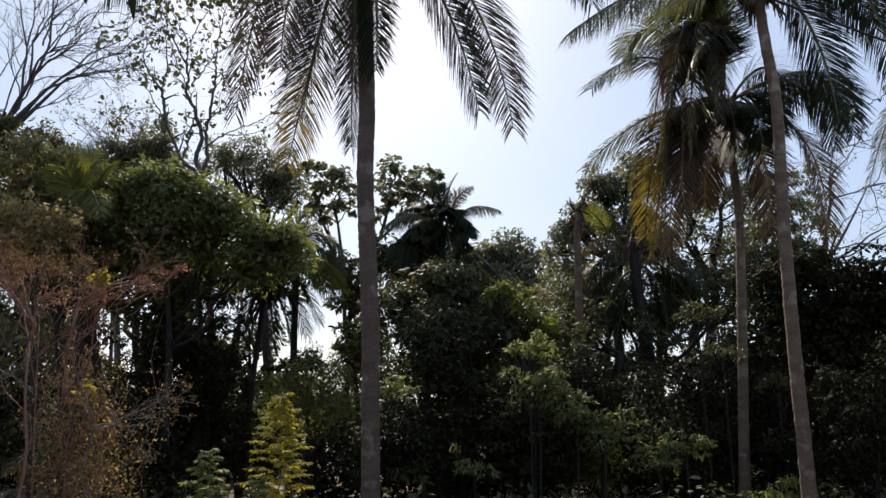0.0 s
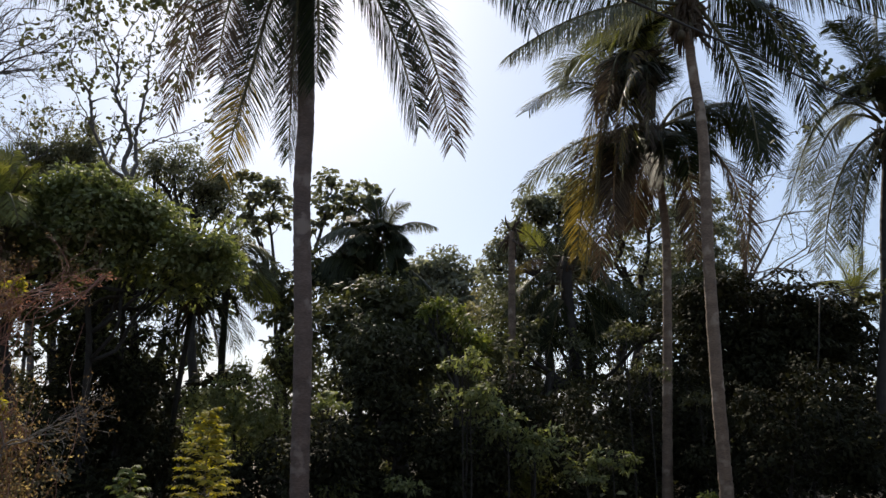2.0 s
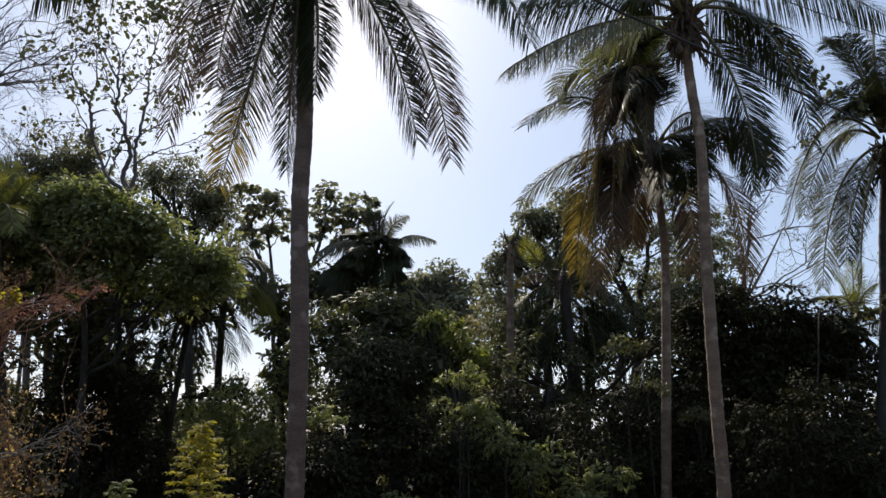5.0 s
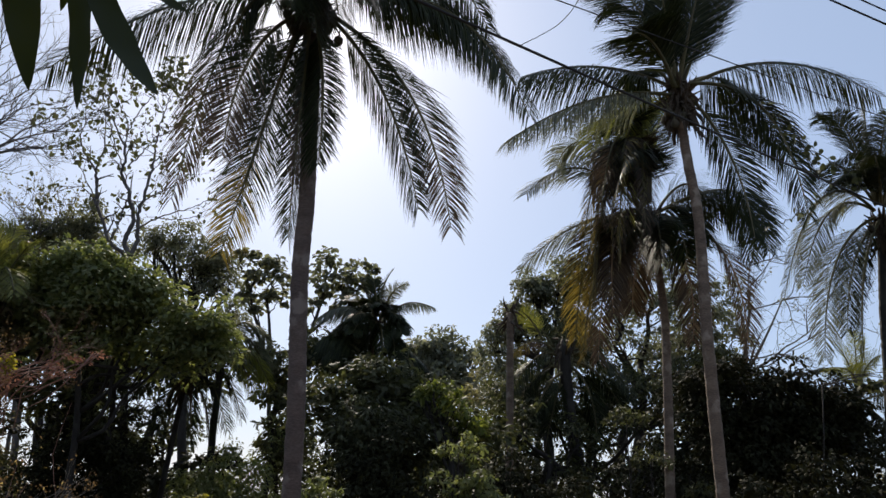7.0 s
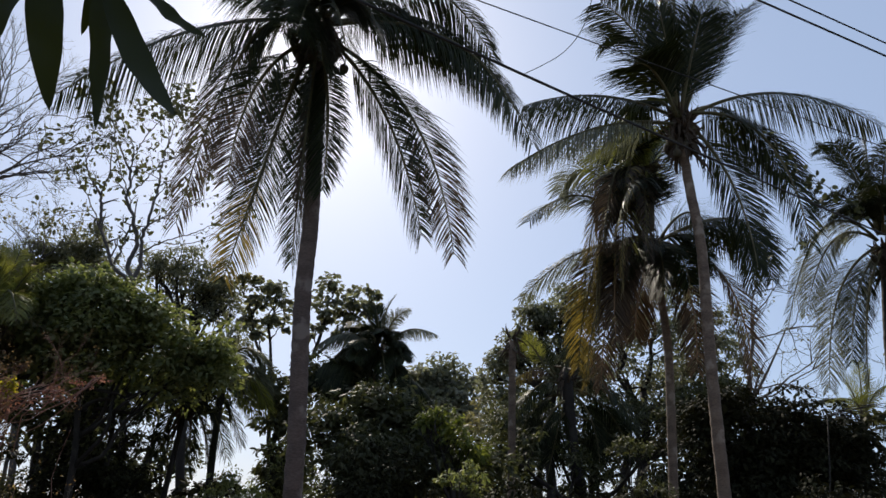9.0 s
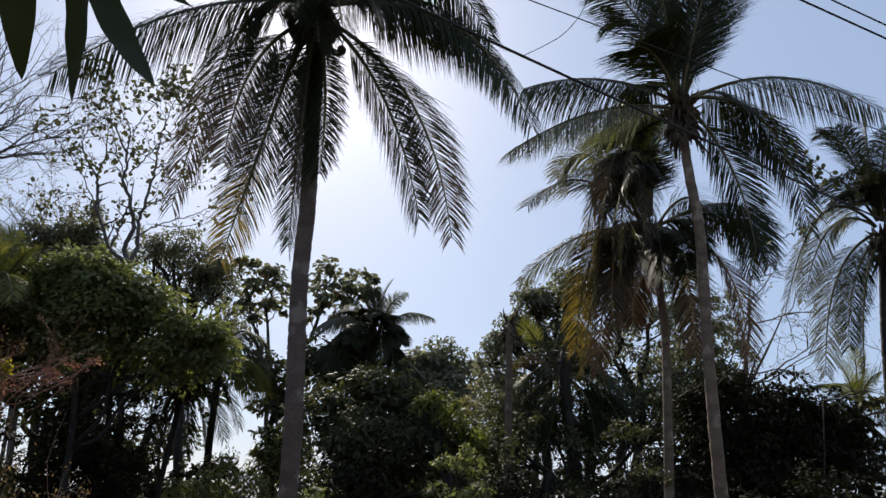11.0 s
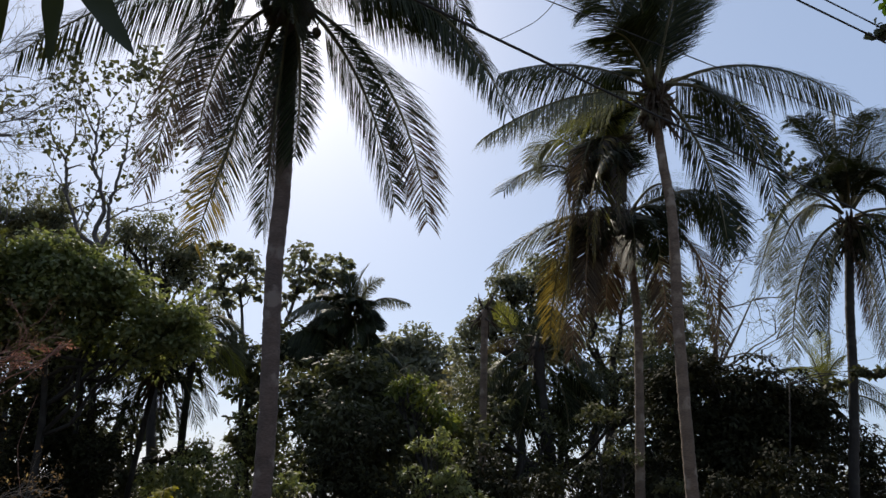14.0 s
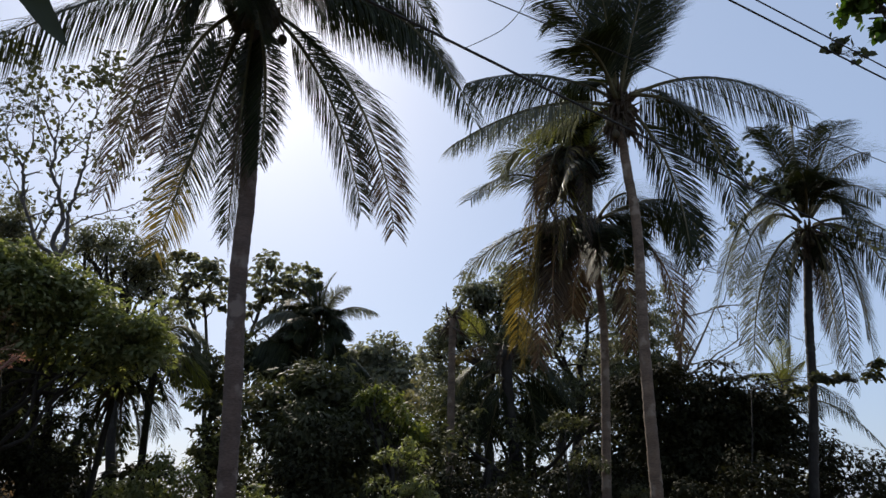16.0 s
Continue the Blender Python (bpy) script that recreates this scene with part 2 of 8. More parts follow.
# ---- palms ----
def palm(name, line, low, high, label, group="coconut palms", fine=True, bark=None):
    """A palm with a ringed trunk along line; returns the thing."""
    ob = thing(name, line[0], label, "palm tree", group)
    length = sum(math.dist(a, b) for a, b in zip(line, line[1:]))
    n = int(length / (0.055 if fine else 0.2)) + 2
    pts = curve(line, n)
    u = np.linspace(0, 1, n)
    rng = np.random.default_rng(int(abs(line[0][0]) * 97) + 3)
    scars = 1 + (0.02 * (np.arange(n) % 3 == 0) + 0.008 * rng.standard_normal(n) if fine else 0)
    radius = (low + (high - low) * u) * scars + low * 0.55 * np.exp(-u * length / 0.35)
    pts = pts + np.c_[0.004 * rng.standard_normal((n, 2)), np.zeros(n)] * (1 if fine else 0)
    v, f = tubes([(pts, radius)], 14 if fine else 8)
    part("trunk", ob, v, f, [bark or PALM_BARK], "dark palm trunk" if bark else "grey ringed palm trunk", smooth=True)
    top = pts[-1]
    # fibrous sheath where the stalks leave the trunk
    lines = []
    for k in range(190 if fine else 20):
        a = rng.uniform(0, 2 * np.pi)
        out = np.array([math.cos(a), math.sin(a), 0])
        s = top + out * high * 0.9 + (0, 0, rng.uniform(-0.6 if fine else -0.35, 0.25))
        e = s + out * rng.uniform(0.08, 0.42) + (0, 0, rng.uniform(-0.75, 0.45))
        lines.append((curve([s, (s + e) / 2 + out * 0.06, e], 4), [0.05, 0.04, 0.025, 0.006]))
    v, f = tubes(lines, 4)
    part("fibre_sheath", ob, v, f, [FIBRE], "ragged brown fibre at the crown")
    return ob


def frond(tree, crown, mid, tip, tone="green", hang=0.8, size=0.8, count=74, broad=1.0, seed=0):
    """One feather frond: stalk from the crown through mid to tip, with rows of narrow leaflets."""
    rng = np.random.default_rng(seed + int(abs(tip[0] * 131 + tip[2] * 37) * 10))
    crown, mid, tip = (np.array(p, float) for p in (crown, mid, tip))
    n, count = 20, int(count * (2.0 if hang > 2.35 else 1.25 if hang > 1.9 else 1.15))
    u = np.linspace(0, 1, n)
    c = 2 * mid - (crown + tip) / 2  # control point of a parabola through mid
    line = ((1 - u) ** 2)[:, None] * crown + (2 * u * (1 - u))[:, None] * c + (u**2)[:, None] * tip
    v, f = tubes([(line, 0.038 * (1 - u) ** 0.8 + 0.006)], 5)
    # the pale tone is the painted sheen, not another kind of frond
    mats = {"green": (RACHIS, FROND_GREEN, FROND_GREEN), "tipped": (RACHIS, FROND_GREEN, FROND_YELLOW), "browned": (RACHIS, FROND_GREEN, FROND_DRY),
            "yellow": (RACHIS, FROND_DRY, FROND_YELLOW), "dry": (RACHIS_DRY, FROND_DRY, FROND_DRY), "pale": (RACHIS, FROND_SHEEN, FROND_SHEEN), "fresh": (RACHIS, FROND_FRESH, FROND_FRESH)}[tone]
    k = np.repeat(np.linspace(0.15, 0.995, count), 2)
    k = np.clip(k + rng.normal(0, 0.004, len(k)), 0.12, 1)
    sgn = np.tile([1.0, -1.0], count)
    pos = ((1 - k) ** 2)[:, None] * crown + (2 * k * (1 - k))[:, None] * c + (k**2)[:, None] * tip
    tan = unit((2 * (1 - k))[:, None] * (c - crown) + (2 * k)[:, None] * (tip - c))
    flat = unit(np.cross(tip - crown, [0, 0, 1]) + 1e-3)
    side = np.cross(tan, [0, 0, 1.0])
    weak = np.linalg.norm(side, axis=1, keepdims=True)
    side = unit(np.where(weak > 0.45, side / np.maximum(weak, 1e-6), flat))
    up = np.cross(side, tan)
    twist = (rng.choice([-1.0, 1.0]) * 1.15 * tan[:, 2] ** 2)[:, None]  # hanging fronds twist on their stalk
    side, up = side * np.cos(twist) + up * np.sin(twist), up * np.cos(twist) - side * np.sin(twist)
    length = size * (0.35 + 0.75 * np.sin(np.pi * np.clip(0.12 + 0.8 * k, 0, 1))) * rng.uniform(0.8, 1.1, len(k))
    length *= 1 - 0.18 * tan[:, 2] ** 2
    length *= np.where(k > 0.92, 0.75, 1) * (1.2 if hang > 1.9 else 1)
    steep = tan[:, 2:] ** 2
    sag = (hang * rng.uniform(0.75, 1.25, len(k)))[:, None] * (1 - 0.55 * steep)
    down = np.array([0, 0, -1.0])
    d0 = side * sgn[:, None] * (0.85 + 0.05 * steep) + tan * ((0.42 + 0.36 * k)[:, None] + 0.34 * steep) + up * (0.2 if hang < 1.2 else 0.05) + rng.normal(0, 0.07, (len(k), 3))
    d0 = unit(d0 + down * sag * 0.4)
    d1 = unit(d0 + down * sag * 0.3)
    d2 = unit(d0 * 0.8 + down * sag * 0.75 + rng.normal(0, 0.04, (len(k), 3)))
    wide = broad * (0.0057 + 0.0044 * rng.random(len(k)))[:, None] * size
    wv = unit(np.cross(d1, unit(np.cross(d1, tan)))) * wide
    L = length[:, None]
    p1 = pos + d0 * L * 0.3
    p2 = p1 + d1 * L * 0.35
    p3 = p2 + d2 * L * 0.4
    lv = np.stack([pos - wv * 0.5, pos + wv * 0.5, p1 - wv, p1 + wv, p2 - wv * 0.85, p2 + wv * 0.85, p3], 1).reshape(-1, 3)
    at = 7 * np.arange(len(k))[:, None]
    lf = np.concatenate([at + [0, 1, 3, 2], at + [2, 3, 5, 4]])
    lt = at + [4, 5, 6]
    slot = np.where(k + rng.normal(0, 0.1, len(k)) > (0.78 if tone == "tipped" else 0.6), 1, 0)
    label = {"tipped": "green frond with yellowing tip", "browned": "green frond with brown dry tip", "yellow": "yellowed drooping frond", "dry": "dead brown hanging frond", "pale": "frond with a painted silvery sheen"}.get(tone, "")
    stalk = part("frond", tree, v, f, [mats[0]], label, smooth=True)
    part("leaf_blade", stalk, lv, lf.tolist() + lt.tolist(), mats[1:], kind="stuff", index=slot.tolist() * 3)


def coconut(tree, at, r=0.085):
    bm = bmesh.new()
    bmesh.ops.create_icosphere(bm, subdivisions=2, radius=1)
    v = np.array([w.co[:] for w in bm.verts])
    f = [[w.index for w in q.verts] for q in bm.faces]
    bm.free()
    v = v * (r, r, r * 1.25) * (1 + 0.06 * np.cos(3 * np.arctan2(v[:, 1], v[:, 0])))[:, None]
    nut = part("coconut", tree, v + at, f, [HUSK], "ripening coconut", smooth=True)
    s, t = tubes([(curve([np.add(at, (0, 0, r)), np.add(at, (0.02, 0.05, r + 0.25))], 3), [0.012, 0.012, 0.012])], 4)
    part("coconut_stalk", nut, s, t, [RACHIS])


# ---- broadleaf trees ----
def crown_leaves(rng, lobes, clumps, per, leaf, aspect, droop=0.5, shell=0.35, core=0.16):
    """Leaves in overlapping drooping tufts over lobes of (x, y, z, rx, ry, rz), and coarser ones inside.
    Returns verts, faces and the tufts' places by lobe."""
    areas = np.array([(l[3] * l[4] * l[5]) ** (2 / 3) for l in lobes])
    dome = min(max(leaf * 2.1, 0.2), 1.3)
    each = 30
    share = np.maximum((clumps * per / each * areas / areas.sum()).astype(int), 3)
    pos, axis, normal, size, places = [], [], [], [], []
    for l, m in zip(lobes, share):
        c, r = np.array(l[:3]), np.array(l[3:])
        d = unit(rng.standard_normal((m, 3)) + (0, 0, 0.2))
        bumps = np.array([noise.noise(Vector(q * 2.1 + c)) for q in d])
        rad = (1 - shell * rng.random(m) ** 1.6) * np.clip(1 + 0.6 * bumps, 0.6, 1.35)
        q = c + d * r * rad[:, None]
        gap = np.array([noise.noise(Vector(w * (0.9 / max(leaf / 0.17, 1)) + Vector((3, 7, 1)))) for w in map(Vector, q)])
        if m > 12:
            q, d = q[gap > -0.3], d[gap > -0.3]
            m = len(q)
        places.append(q)
        big = np.minimum(dome * rng.uniform(0.6, 1.3, m), r.min() * 0.8)
        k = np.maximum(rng.poisson(each * np.clip((big / dome) ** 1.6, 0.3, 1.7)), 5)
        i = np.repeat(np.arange(m), k)
        crest = unit(d * 0.6 + (0, 0, 0.75) + rng.standard_normal((m, 3)) * 0.18)
        u = rng.standard_normal((len(i), 3))
        u = unit(u + crest[i] * 0.75)
        under = (u * crest[i]).sum(1) < -0.1
        u[under] = -u[under]
        pos.append(q[i] + u * big[i, None] * (1, 1, 0.62) * rng.uniform(0.72, 1.1, (len(i), 1)))
        flat = u * (1, 1, 0.25)
        a = unit(flat) * 0.8 + rng.standard_normal((len(i), 3)) * 0.4
        a[:, 2] -= droop
        axis.append(a)
        normal.append(unit(u * 0.8 + (0, 0, 0.4) + rng.standard_normal((len(i), 3)) * 0.32))
        size.append(leaf * rng.uniform(0.6, 1.25, len(i)))
        n = int(len(i) * core)  # shaded leaves that fill the inside
        pos.append(c + unit(rng.standard_normal((n, 3))) * r * (0.72 * rng.random((n, 1)) ** 0.4))
        axis.append(rng.standard_normal((n, 3)) - (0, 0, 0.4))
        normal.append(rng.standard_normal((n, 3)) + (0, -0.6, 0.4))
        size.append(leaf * rng.uniform(1.1, 1.9, n))
    pos, axis, normal, size = np.concatenate(pos), unit(np.concatenate(axis)), unit(np.concatenate(normal)), np.concatenate(size)
    v, f = blades(pos, axis, normal, size, size * aspect * rng.uniform(0.8, 1.2, len(pos)))
    return v, f, places


def wobble(rng, a, b, n, amount):
    p = np.asarray(a, float) + (np.asarray(b, float) - np.asarray(a, float)) * np.linspace(0, 1, n)[:, None]
    p[1:-1] += rng.standard_normal((n - 2, 3)) * amount
    return curve(p, n * 2)


def tree(name, base, top, girth, lobes, label, mat, clumps=500, per=11, leaf=0.16, aspect=0.42, droop=0.5, shell=0.35, seed=1, category="tree", bark=None, twigs=7, group="", fork=0.6, core=0.16, arms=()):
    """Trunk from base to top, a limb to every lobe with twigs, and a crown of leaves."""
    rng = np.random.default_rng(seed)
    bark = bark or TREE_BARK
    leaf, per = (leaf * 0.82, per * 1.22) if leaf > 0.1 else (leaf, per)
    ob = thing(name, base, label, category, group)
    line = wobble(rng, base, top, 5, girth * 0.5)
    g = np.linspace(1, 0.5, len(line)) * girth
    g[0] *= 1.35
    v, f = tubes([(line, g)], 9)
    part("trunk", ob, v, f, [bark], smooth=True)
    small = []  # side tufts that break up the outline
    for l in lobes:
        for _ in range(3):
            d = unit(rng.standard_normal(3) + (0, 0, 0.3))
            k = rng.uniform(0.25, 0.6)
            small.append((*(np.array(l[:3]) + d * np.array(l[3:]) * rng.uniform(0.75, 1.15)), l[3] * k, l[4] * k, l[5] * k))
    mass = [(*l[:3], l[3] * 0.86, l[4] * 0.86, l[5] * 0.86) for l in lobes]
    v, f, places = crown_leaves(rng, mass + small, clumps, per, leaf, aspect, droop, shell, core=core)
    part("crown", ob, v, f, [mat], kind="stuff")
    forks = []  # points along the main arms, where there are such
    for points in arms:
        arm = curve(points, 14)
        forks.append(arm[3:])
        v, f = tubes([(arm, np.linspace(girth * 0.62, girth * 0.28, len(arm)))], 7)
        part("limb", ob, v, f, [bark], smooth=True)
    for l, q in zip(lobes, places):
        c = np.array(l[:3]) - (0, 0, l[5] * 0.3)
        if forks:
            near = np.concatenate(forks)
            near = near[near[:, 2] < c[2] + 0.1] if (near[:, 2] < c[2] + 0.1).any() else near
            start = near[np.argmin(((near - c - (0, 0, -0.5)) ** 2).sum(1))]
            thick = 0.24
        else:
            start = line[int(len(line) * rng.uniform(fork, 0.98))]
            thick = 0.45
        arm = wobble(rng, start, c, 5, 0.12 * np.linalg.norm(c - start) / 2)
        lines = [(arm, np.linspace(girth * thick, girth * thick * 0.45, len(arm)))]
        for e in q[rng.permutation(len(q))[:twigs]]:
            s = arm[int(rng.integers(len(arm) // 2, len(arm)))]
            tw = wobble(rng, s, e, 4, 0.08 * np.linalg.norm(e - s))
            lines.append((tw, np.linspace(girth * 0.16, 0.008, len(tw))))
        v, f = tubes(lines, 5)
        part("limb", ob, v, f, [bark], smooth=True)
    return ob


def grow(rng, start, way, length, radius, depth, lines, tips, spread=0.55, up=0.25, keep=0.72):
    """Bare branching: each piece bends, then splits."""
    n = 5
    pts = [np.array(start, float)]
    d = unit(way)
    for _ in range(n):
        d = unit(d + rng.standard_normal(3) * 0.13 + np.array([0, 0, up * 0.12]))
        pts.append(pts[-1] + d * length / n)
    end = radius * (0.62 if depth else 0.35)
    lines.append((np.array(pts), np.linspace(radius, end, len(pts))))
    if depth == 0:
        tips.append((pts[-1], d))
        return
    for k in range(2 + (rng.random() < 0.45)):
        w = unit(d + rng.standard_normal(3) * spread + np.array([0, 0, up * 0.5]))
        grow(rng, pts[-1], w, length * rng.uniform(keep - 0.14, keep + 0.12), end, depth - 1, lines, tips, spread, up, keep)
    if depth > 1:
        w = unit(d + rng.standard_normal(3) * spread * 1.3)
        grow(rng, pts[3], w, length * 0.55, end * 0.6, depth - 2, lines, tips, spread, up, keep)


def bare_tree(name, base, starts, label, bark, leaf_mat=None, leaf=0.13, per=3, seed=5, part_of=0.5, category="tree", trunk_to=None, girth=0.12, spread=0.55, up=0.25, stems=()):
    """starts: rows of (x, y, z, way x, y, z, length, radius, depth); stems: (points, thick, thin, depth) that bear twigs."""
    rng = np.random.default_rng(seed)
    ob = thing(name, base, label, category)
    hub = np.array(trunk_to if trunk_to is not None else starts[0][:3], float)
    line = wobble(rng, base, hub, 6, 0.05)
    v, f = tubes([(line, np.linspace(girth * 1.3, girth, len(line)))], 9)
    part("trunk", ob, v, f, [bark], smooth=True)
    alltips = []
    for x, y, z, wx, wy, wz, length, radius, depth in starts:
        lines, tips = [], []
        if math.dist(hub, (x, y, z)) > 0.05:
            link = wobble(rng, hub, (x, y, z), 4, 0.03)
            lines.append((link, np.linspace(girth * 0.7, radius, len(link))))
        grow(rng, (x, y, z), (wx, wy, wz), length, radius, depth, lines, tips, spread, up)
        v, f = tubes(lines, 5)
        part("limb", ob, v, f, [bark], smooth=True)
        alltips += tips
    for points, thick, thin, depth in stems:
        line = curve(points, 5 * len(points))
        line[1:-1] += rng.standard_normal((len(line) - 2, 3)) * 0.022
        lines, tips = [(line, np.linspace(thick, thin, len(line)))], []
        way = unit(np.gradient(line, axis=0))
        grow(rng, line[-1], way[-1], 0.5, thin, depth, lines, tips, spread, up)
        for k in range(len(line) // 3, len(line) - 1, 4):
            w = unit(way[k] + rng.standard_normal(3) * (0.9, 0.5, 0.7))
            grow(rng, line[k], w, rng.uniform(0.3, 0.5), max(0.012, thin * 0.8), max(depth - 1, 1), lines, tips, spread, up)
        v, f = tubes(lines, 5)
        part("limb", ob, v, f, [bark], smooth=True)
        alltips += tips
    if leaf_mat:
        pos, axis = [], []
        for p, d in alltips:
            if rng.random() > part_of:
                continue
            for _ in range(1 + rng.poisson(per)):
                pos.append(p + rng.standard_normal(3) * leaf * 0.9)
                axis.append(unit(d * 0.5 + rng.standard_normal(3) * 0.7 - np.array([0, 0, 0.5])))
        pos, axis = np.array(pos), np.array(axis)
        size = leaf * rng.uniform(0.6, 1.3, len(pos))
        v, f = blades(pos, axis, unit(rng.standard_normal(pos.shape) + (0, 0, 0.6)), size, size * 0.6)
        part("foliage", ob, v, f, [leaf_mat], kind="stuff")
    return ob


def layered_shrub(name, base, top, reach, count, label, mat, category, seed, span=1.25):
    """A straight stem with tiers of feathered leaves, longest in the middle."""
    rng = np.random.default_rng(seed)
    ob = thing(name, base, label, category)
    stem = wobble(rng, base, top, 5, 0.012)
    v, f = tubes([(stem, np.linspace(0.012, 0.004, len(stem)))], 6)
    part("stem", ob, v, f, [PALE_BARK], smooth=True)
    for k in range(count):
        u = k / (count - 1)  # from the tip down
        drop = 0.9 * u ** 0.9
        at = stem[-1] + (stem[0] - stem[-1]) * drop * min(1.0, span / np.linalg.norm(stem[0] - stem[-1]))
        a = k * 2.4 + rng.normal(0, 0.25)
        long = reach * (0.12 + 0.95 * math.sin(math.pi * min(0.05 + 0.6 * u, 1))) * rng.uniform(0.75, 1.1)
        out = np.array([math.cos(a), math.sin(a), 0.0])
        rise = 0.5 - 0.55 * u
        rib = curve([at, at + out * long * 0.5 + (0, 0, long * (0.2 + 0.3 * rise)), at + out * long + (0, 0, long * (0.16 + 0.5 * rise))], 14)
        v, f = tubes([(rib, np.linspace(0.0035, 0.001, 14))], 4)
        spray = part("leaf_rib", ob, v, f, [RACHIS], smooth=True)
        pairs = rib[2:]
        tan = unit(np.gradient(rib, axis=0))[2:]
        side = unit(np.cross(tan, [0, 0, 1.0]))
        pos = np.concatenate([pairs, pairs])
        ax = np.concatenate([side + tan * 0.55, -side + tan * 0.55]) + rng.normal(0, 0.2, (2 * len(pairs), 3)) - (0, 0, 0.35)
        size = 0.085 * np.tile(np.sin(np.linspace(0.7, 2.6, len(pairs))), 2) * rng.uniform(0.8, 1.15, 2 * len(pairs))
        v, f = blades(pos, ax, unit(np.array([0, -0.3, 1.0]) + rng.normal(0, 0.45, pos.shape)), size, size * 0.36)
        part("leaf_blade", spray, v, f, [mat], kind="stuff")
    return ob


# ---- ground ----
rng = np.random.default_rng(11)
coords = np.r_[-900, -400, -150, -70, np.linspace(-40, 40, 81), 70, 150, 400, 900]
gx, gy = np.meshgrid(coords, coords + 15)
gz = np.array([noise.noise(Vector((a * 0.25, b * 0.25, 0.3))) * 0.12 for a, b in zip(gx.ravel(), gy.ravel())]).reshape(gx.shape)
gz = gz * (np.hypot(gx, gy) > 2.5) - 0.02 - 0.75 * np.clip((gy - 4) / 5, 0, 1) ** 2 * (3 - 2 * np.clip((gy - 4) / 5, 0, 1))
m = len(coords)
faces = [(j * m + i, j * m + i + 1, (j + 1) * m + i + 1, (j + 1) * m + i) for j in range(m - 1) for i in range(m - 1)]
ground = new("ground", mesh_of("ground", np.c_[gx.ravel(), gy.ravel(), gz.ravel()], faces, [SOIL], smooth=True))
tagged(ground, "bare brown soil strewn with dry leaves", "ground", kind="structure")


# tall coconut palm with brown ringed trunk and nuts
palm_a = palm("coconut_palm", [(-1.07, 10.80, -0.88), (-1.09, 10.80, 0.22), (-1.18, 10.80, 3.47), (-1.24, 10.80, 4.36), (-1.27, 10.80, 5.30), (-1.26, 10.80, 6.10), (-1.31, 10.80, 7.38), (-1.35, 10.80, 8.54), (-1.39, 10.80, 9.72), (-1.46, 10.80, 10.30)], 0.14, 0.135, "tall coconut palm with brown ringed trunk and nuts", fine=True, bark=PALM_BARK_BROWN)
for start, mid, tip, tone, hang in (
    ((-1.73, 10.70, 10.35), (-3.72, 10.50, 9.77), (-5.53, 10.20, 8.05), "green", 2.3),
    ((-1.78, 10.73, 10.37), (-2.74, 10.60, 9.53), (-3.28, 10.30, 5.92), "browned", 2.0),
    ((-1.69, 10.62, 9.81), (-2.37, 10.30, 8.53), (-2.50, 9.90, 6.51), "browned", 0.9),
    ((-1.59, 10.66, 9.78), (-1.93, 10.40, 7.83), (-2.35, 10.00, 4.96), "tipped", 0.8),
    ((-1.66, 10.91, 9.97), (-2.01, 11.10, 8.56), (-2.47, 11.30, 6.25), "tipped", 0.9),
    ((-1.54, 10.87, 9.95), (-1.56, 11.00, 7.94), (-1.55, 11.10, 5.64), "green", 0.7),
    ((-1.46, 10.62, 9.77), (-1.43, 10.30, 8.09), (-1.40, 10.00, 6.23), "browned", 0.8),
    ((-1.38, 10.62, 9.77), (-1.11, 10.30, 8.22), (-1.03, 10.00, 6.50), "green", 0.8),
    ((-1.16, 10.66, 9.88), (-0.10, 10.40, 8.19), (0.57, 10.00, 5.81), "green", 1.0),
    ((-1.07, 10.62, 9.83), (0.38, 10.30, 8.08), (1.06, 9.80, 5.44), "browned", 1.0),
    ((-1.19, 10.66, 10.31), (1.03, 10.40, 9.93), (2.36, 9.90, 7.53), "green", 2.2),
    ((-1.22, 10.87, 10.52), (0.75, 11.00, 10.78), (2.18, 11.00, 9.06), "green", 2.3),
    ((-1.21, 10.70, 10.57), (0.42, 10.50, 11.31), (1.76, 10.20, 9.43), "green", 2.0),
    ((-1.61, 10.52, 10.38), (-2.39, 10.00, 10.63), (-2.92, 9.30, 9.68), "green", 1.2),
    ((-1.52, 10.38, 10.20), (-1.51, 9.60, 9.90), (-1.46, 8.50, 8.29), "green", 0.7),
    ((-1.37, 10.35, 10.19), (-1.09, 9.50, 9.79), (-0.72, 8.30, 7.99), "green", 0.7),
    ((-1.33, 10.45, 10.26), (-0.79, 9.80, 10.15), (-0.29, 8.80, 8.75), "green", 1.0),
    ((-1.46, 10.45, 10.20), (-1.34, 9.80, 9.66), (-1.11, 9.00, 8.19), "green", 0.8),
    ((-1.49, 10.49, 10.27), (-1.02, 9.90, 10.45), (-0.52, 9.20, 9.29), "green", 1.2),
    ((-1.44, 10.49, 10.24), (-1.75, 9.90, 10.09), (-1.81, 9.10, 8.79), "green", 1.2),
    ((-1.23, 10.94, 10.64), (-0.17, 11.20, 11.39), (1.09, 11.60, 10.34), "green", 2.2),
    ((-1.64, 10.94, 10.95), (-2.74, 11.20, 13.17), (-3.94, 11.60, 14.64), "green", 0.6),
    ((-1.55, 10.87, 10.90), (-1.81, 11.00, 13.53), (-1.86, 11.20, 16.94), "green", 0.4),
    ((-1.49, 11.01, 11.02), (-0.78, 11.40, 13.93), (0.58, 11.90, 15.72), "green", 0.7),
    ((-1.61, 11.08, 11.07), (-2.39, 11.60, 13.97), (-3.13, 12.40, 17.83), "green", 0.5),
):
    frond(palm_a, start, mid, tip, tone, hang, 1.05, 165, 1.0)
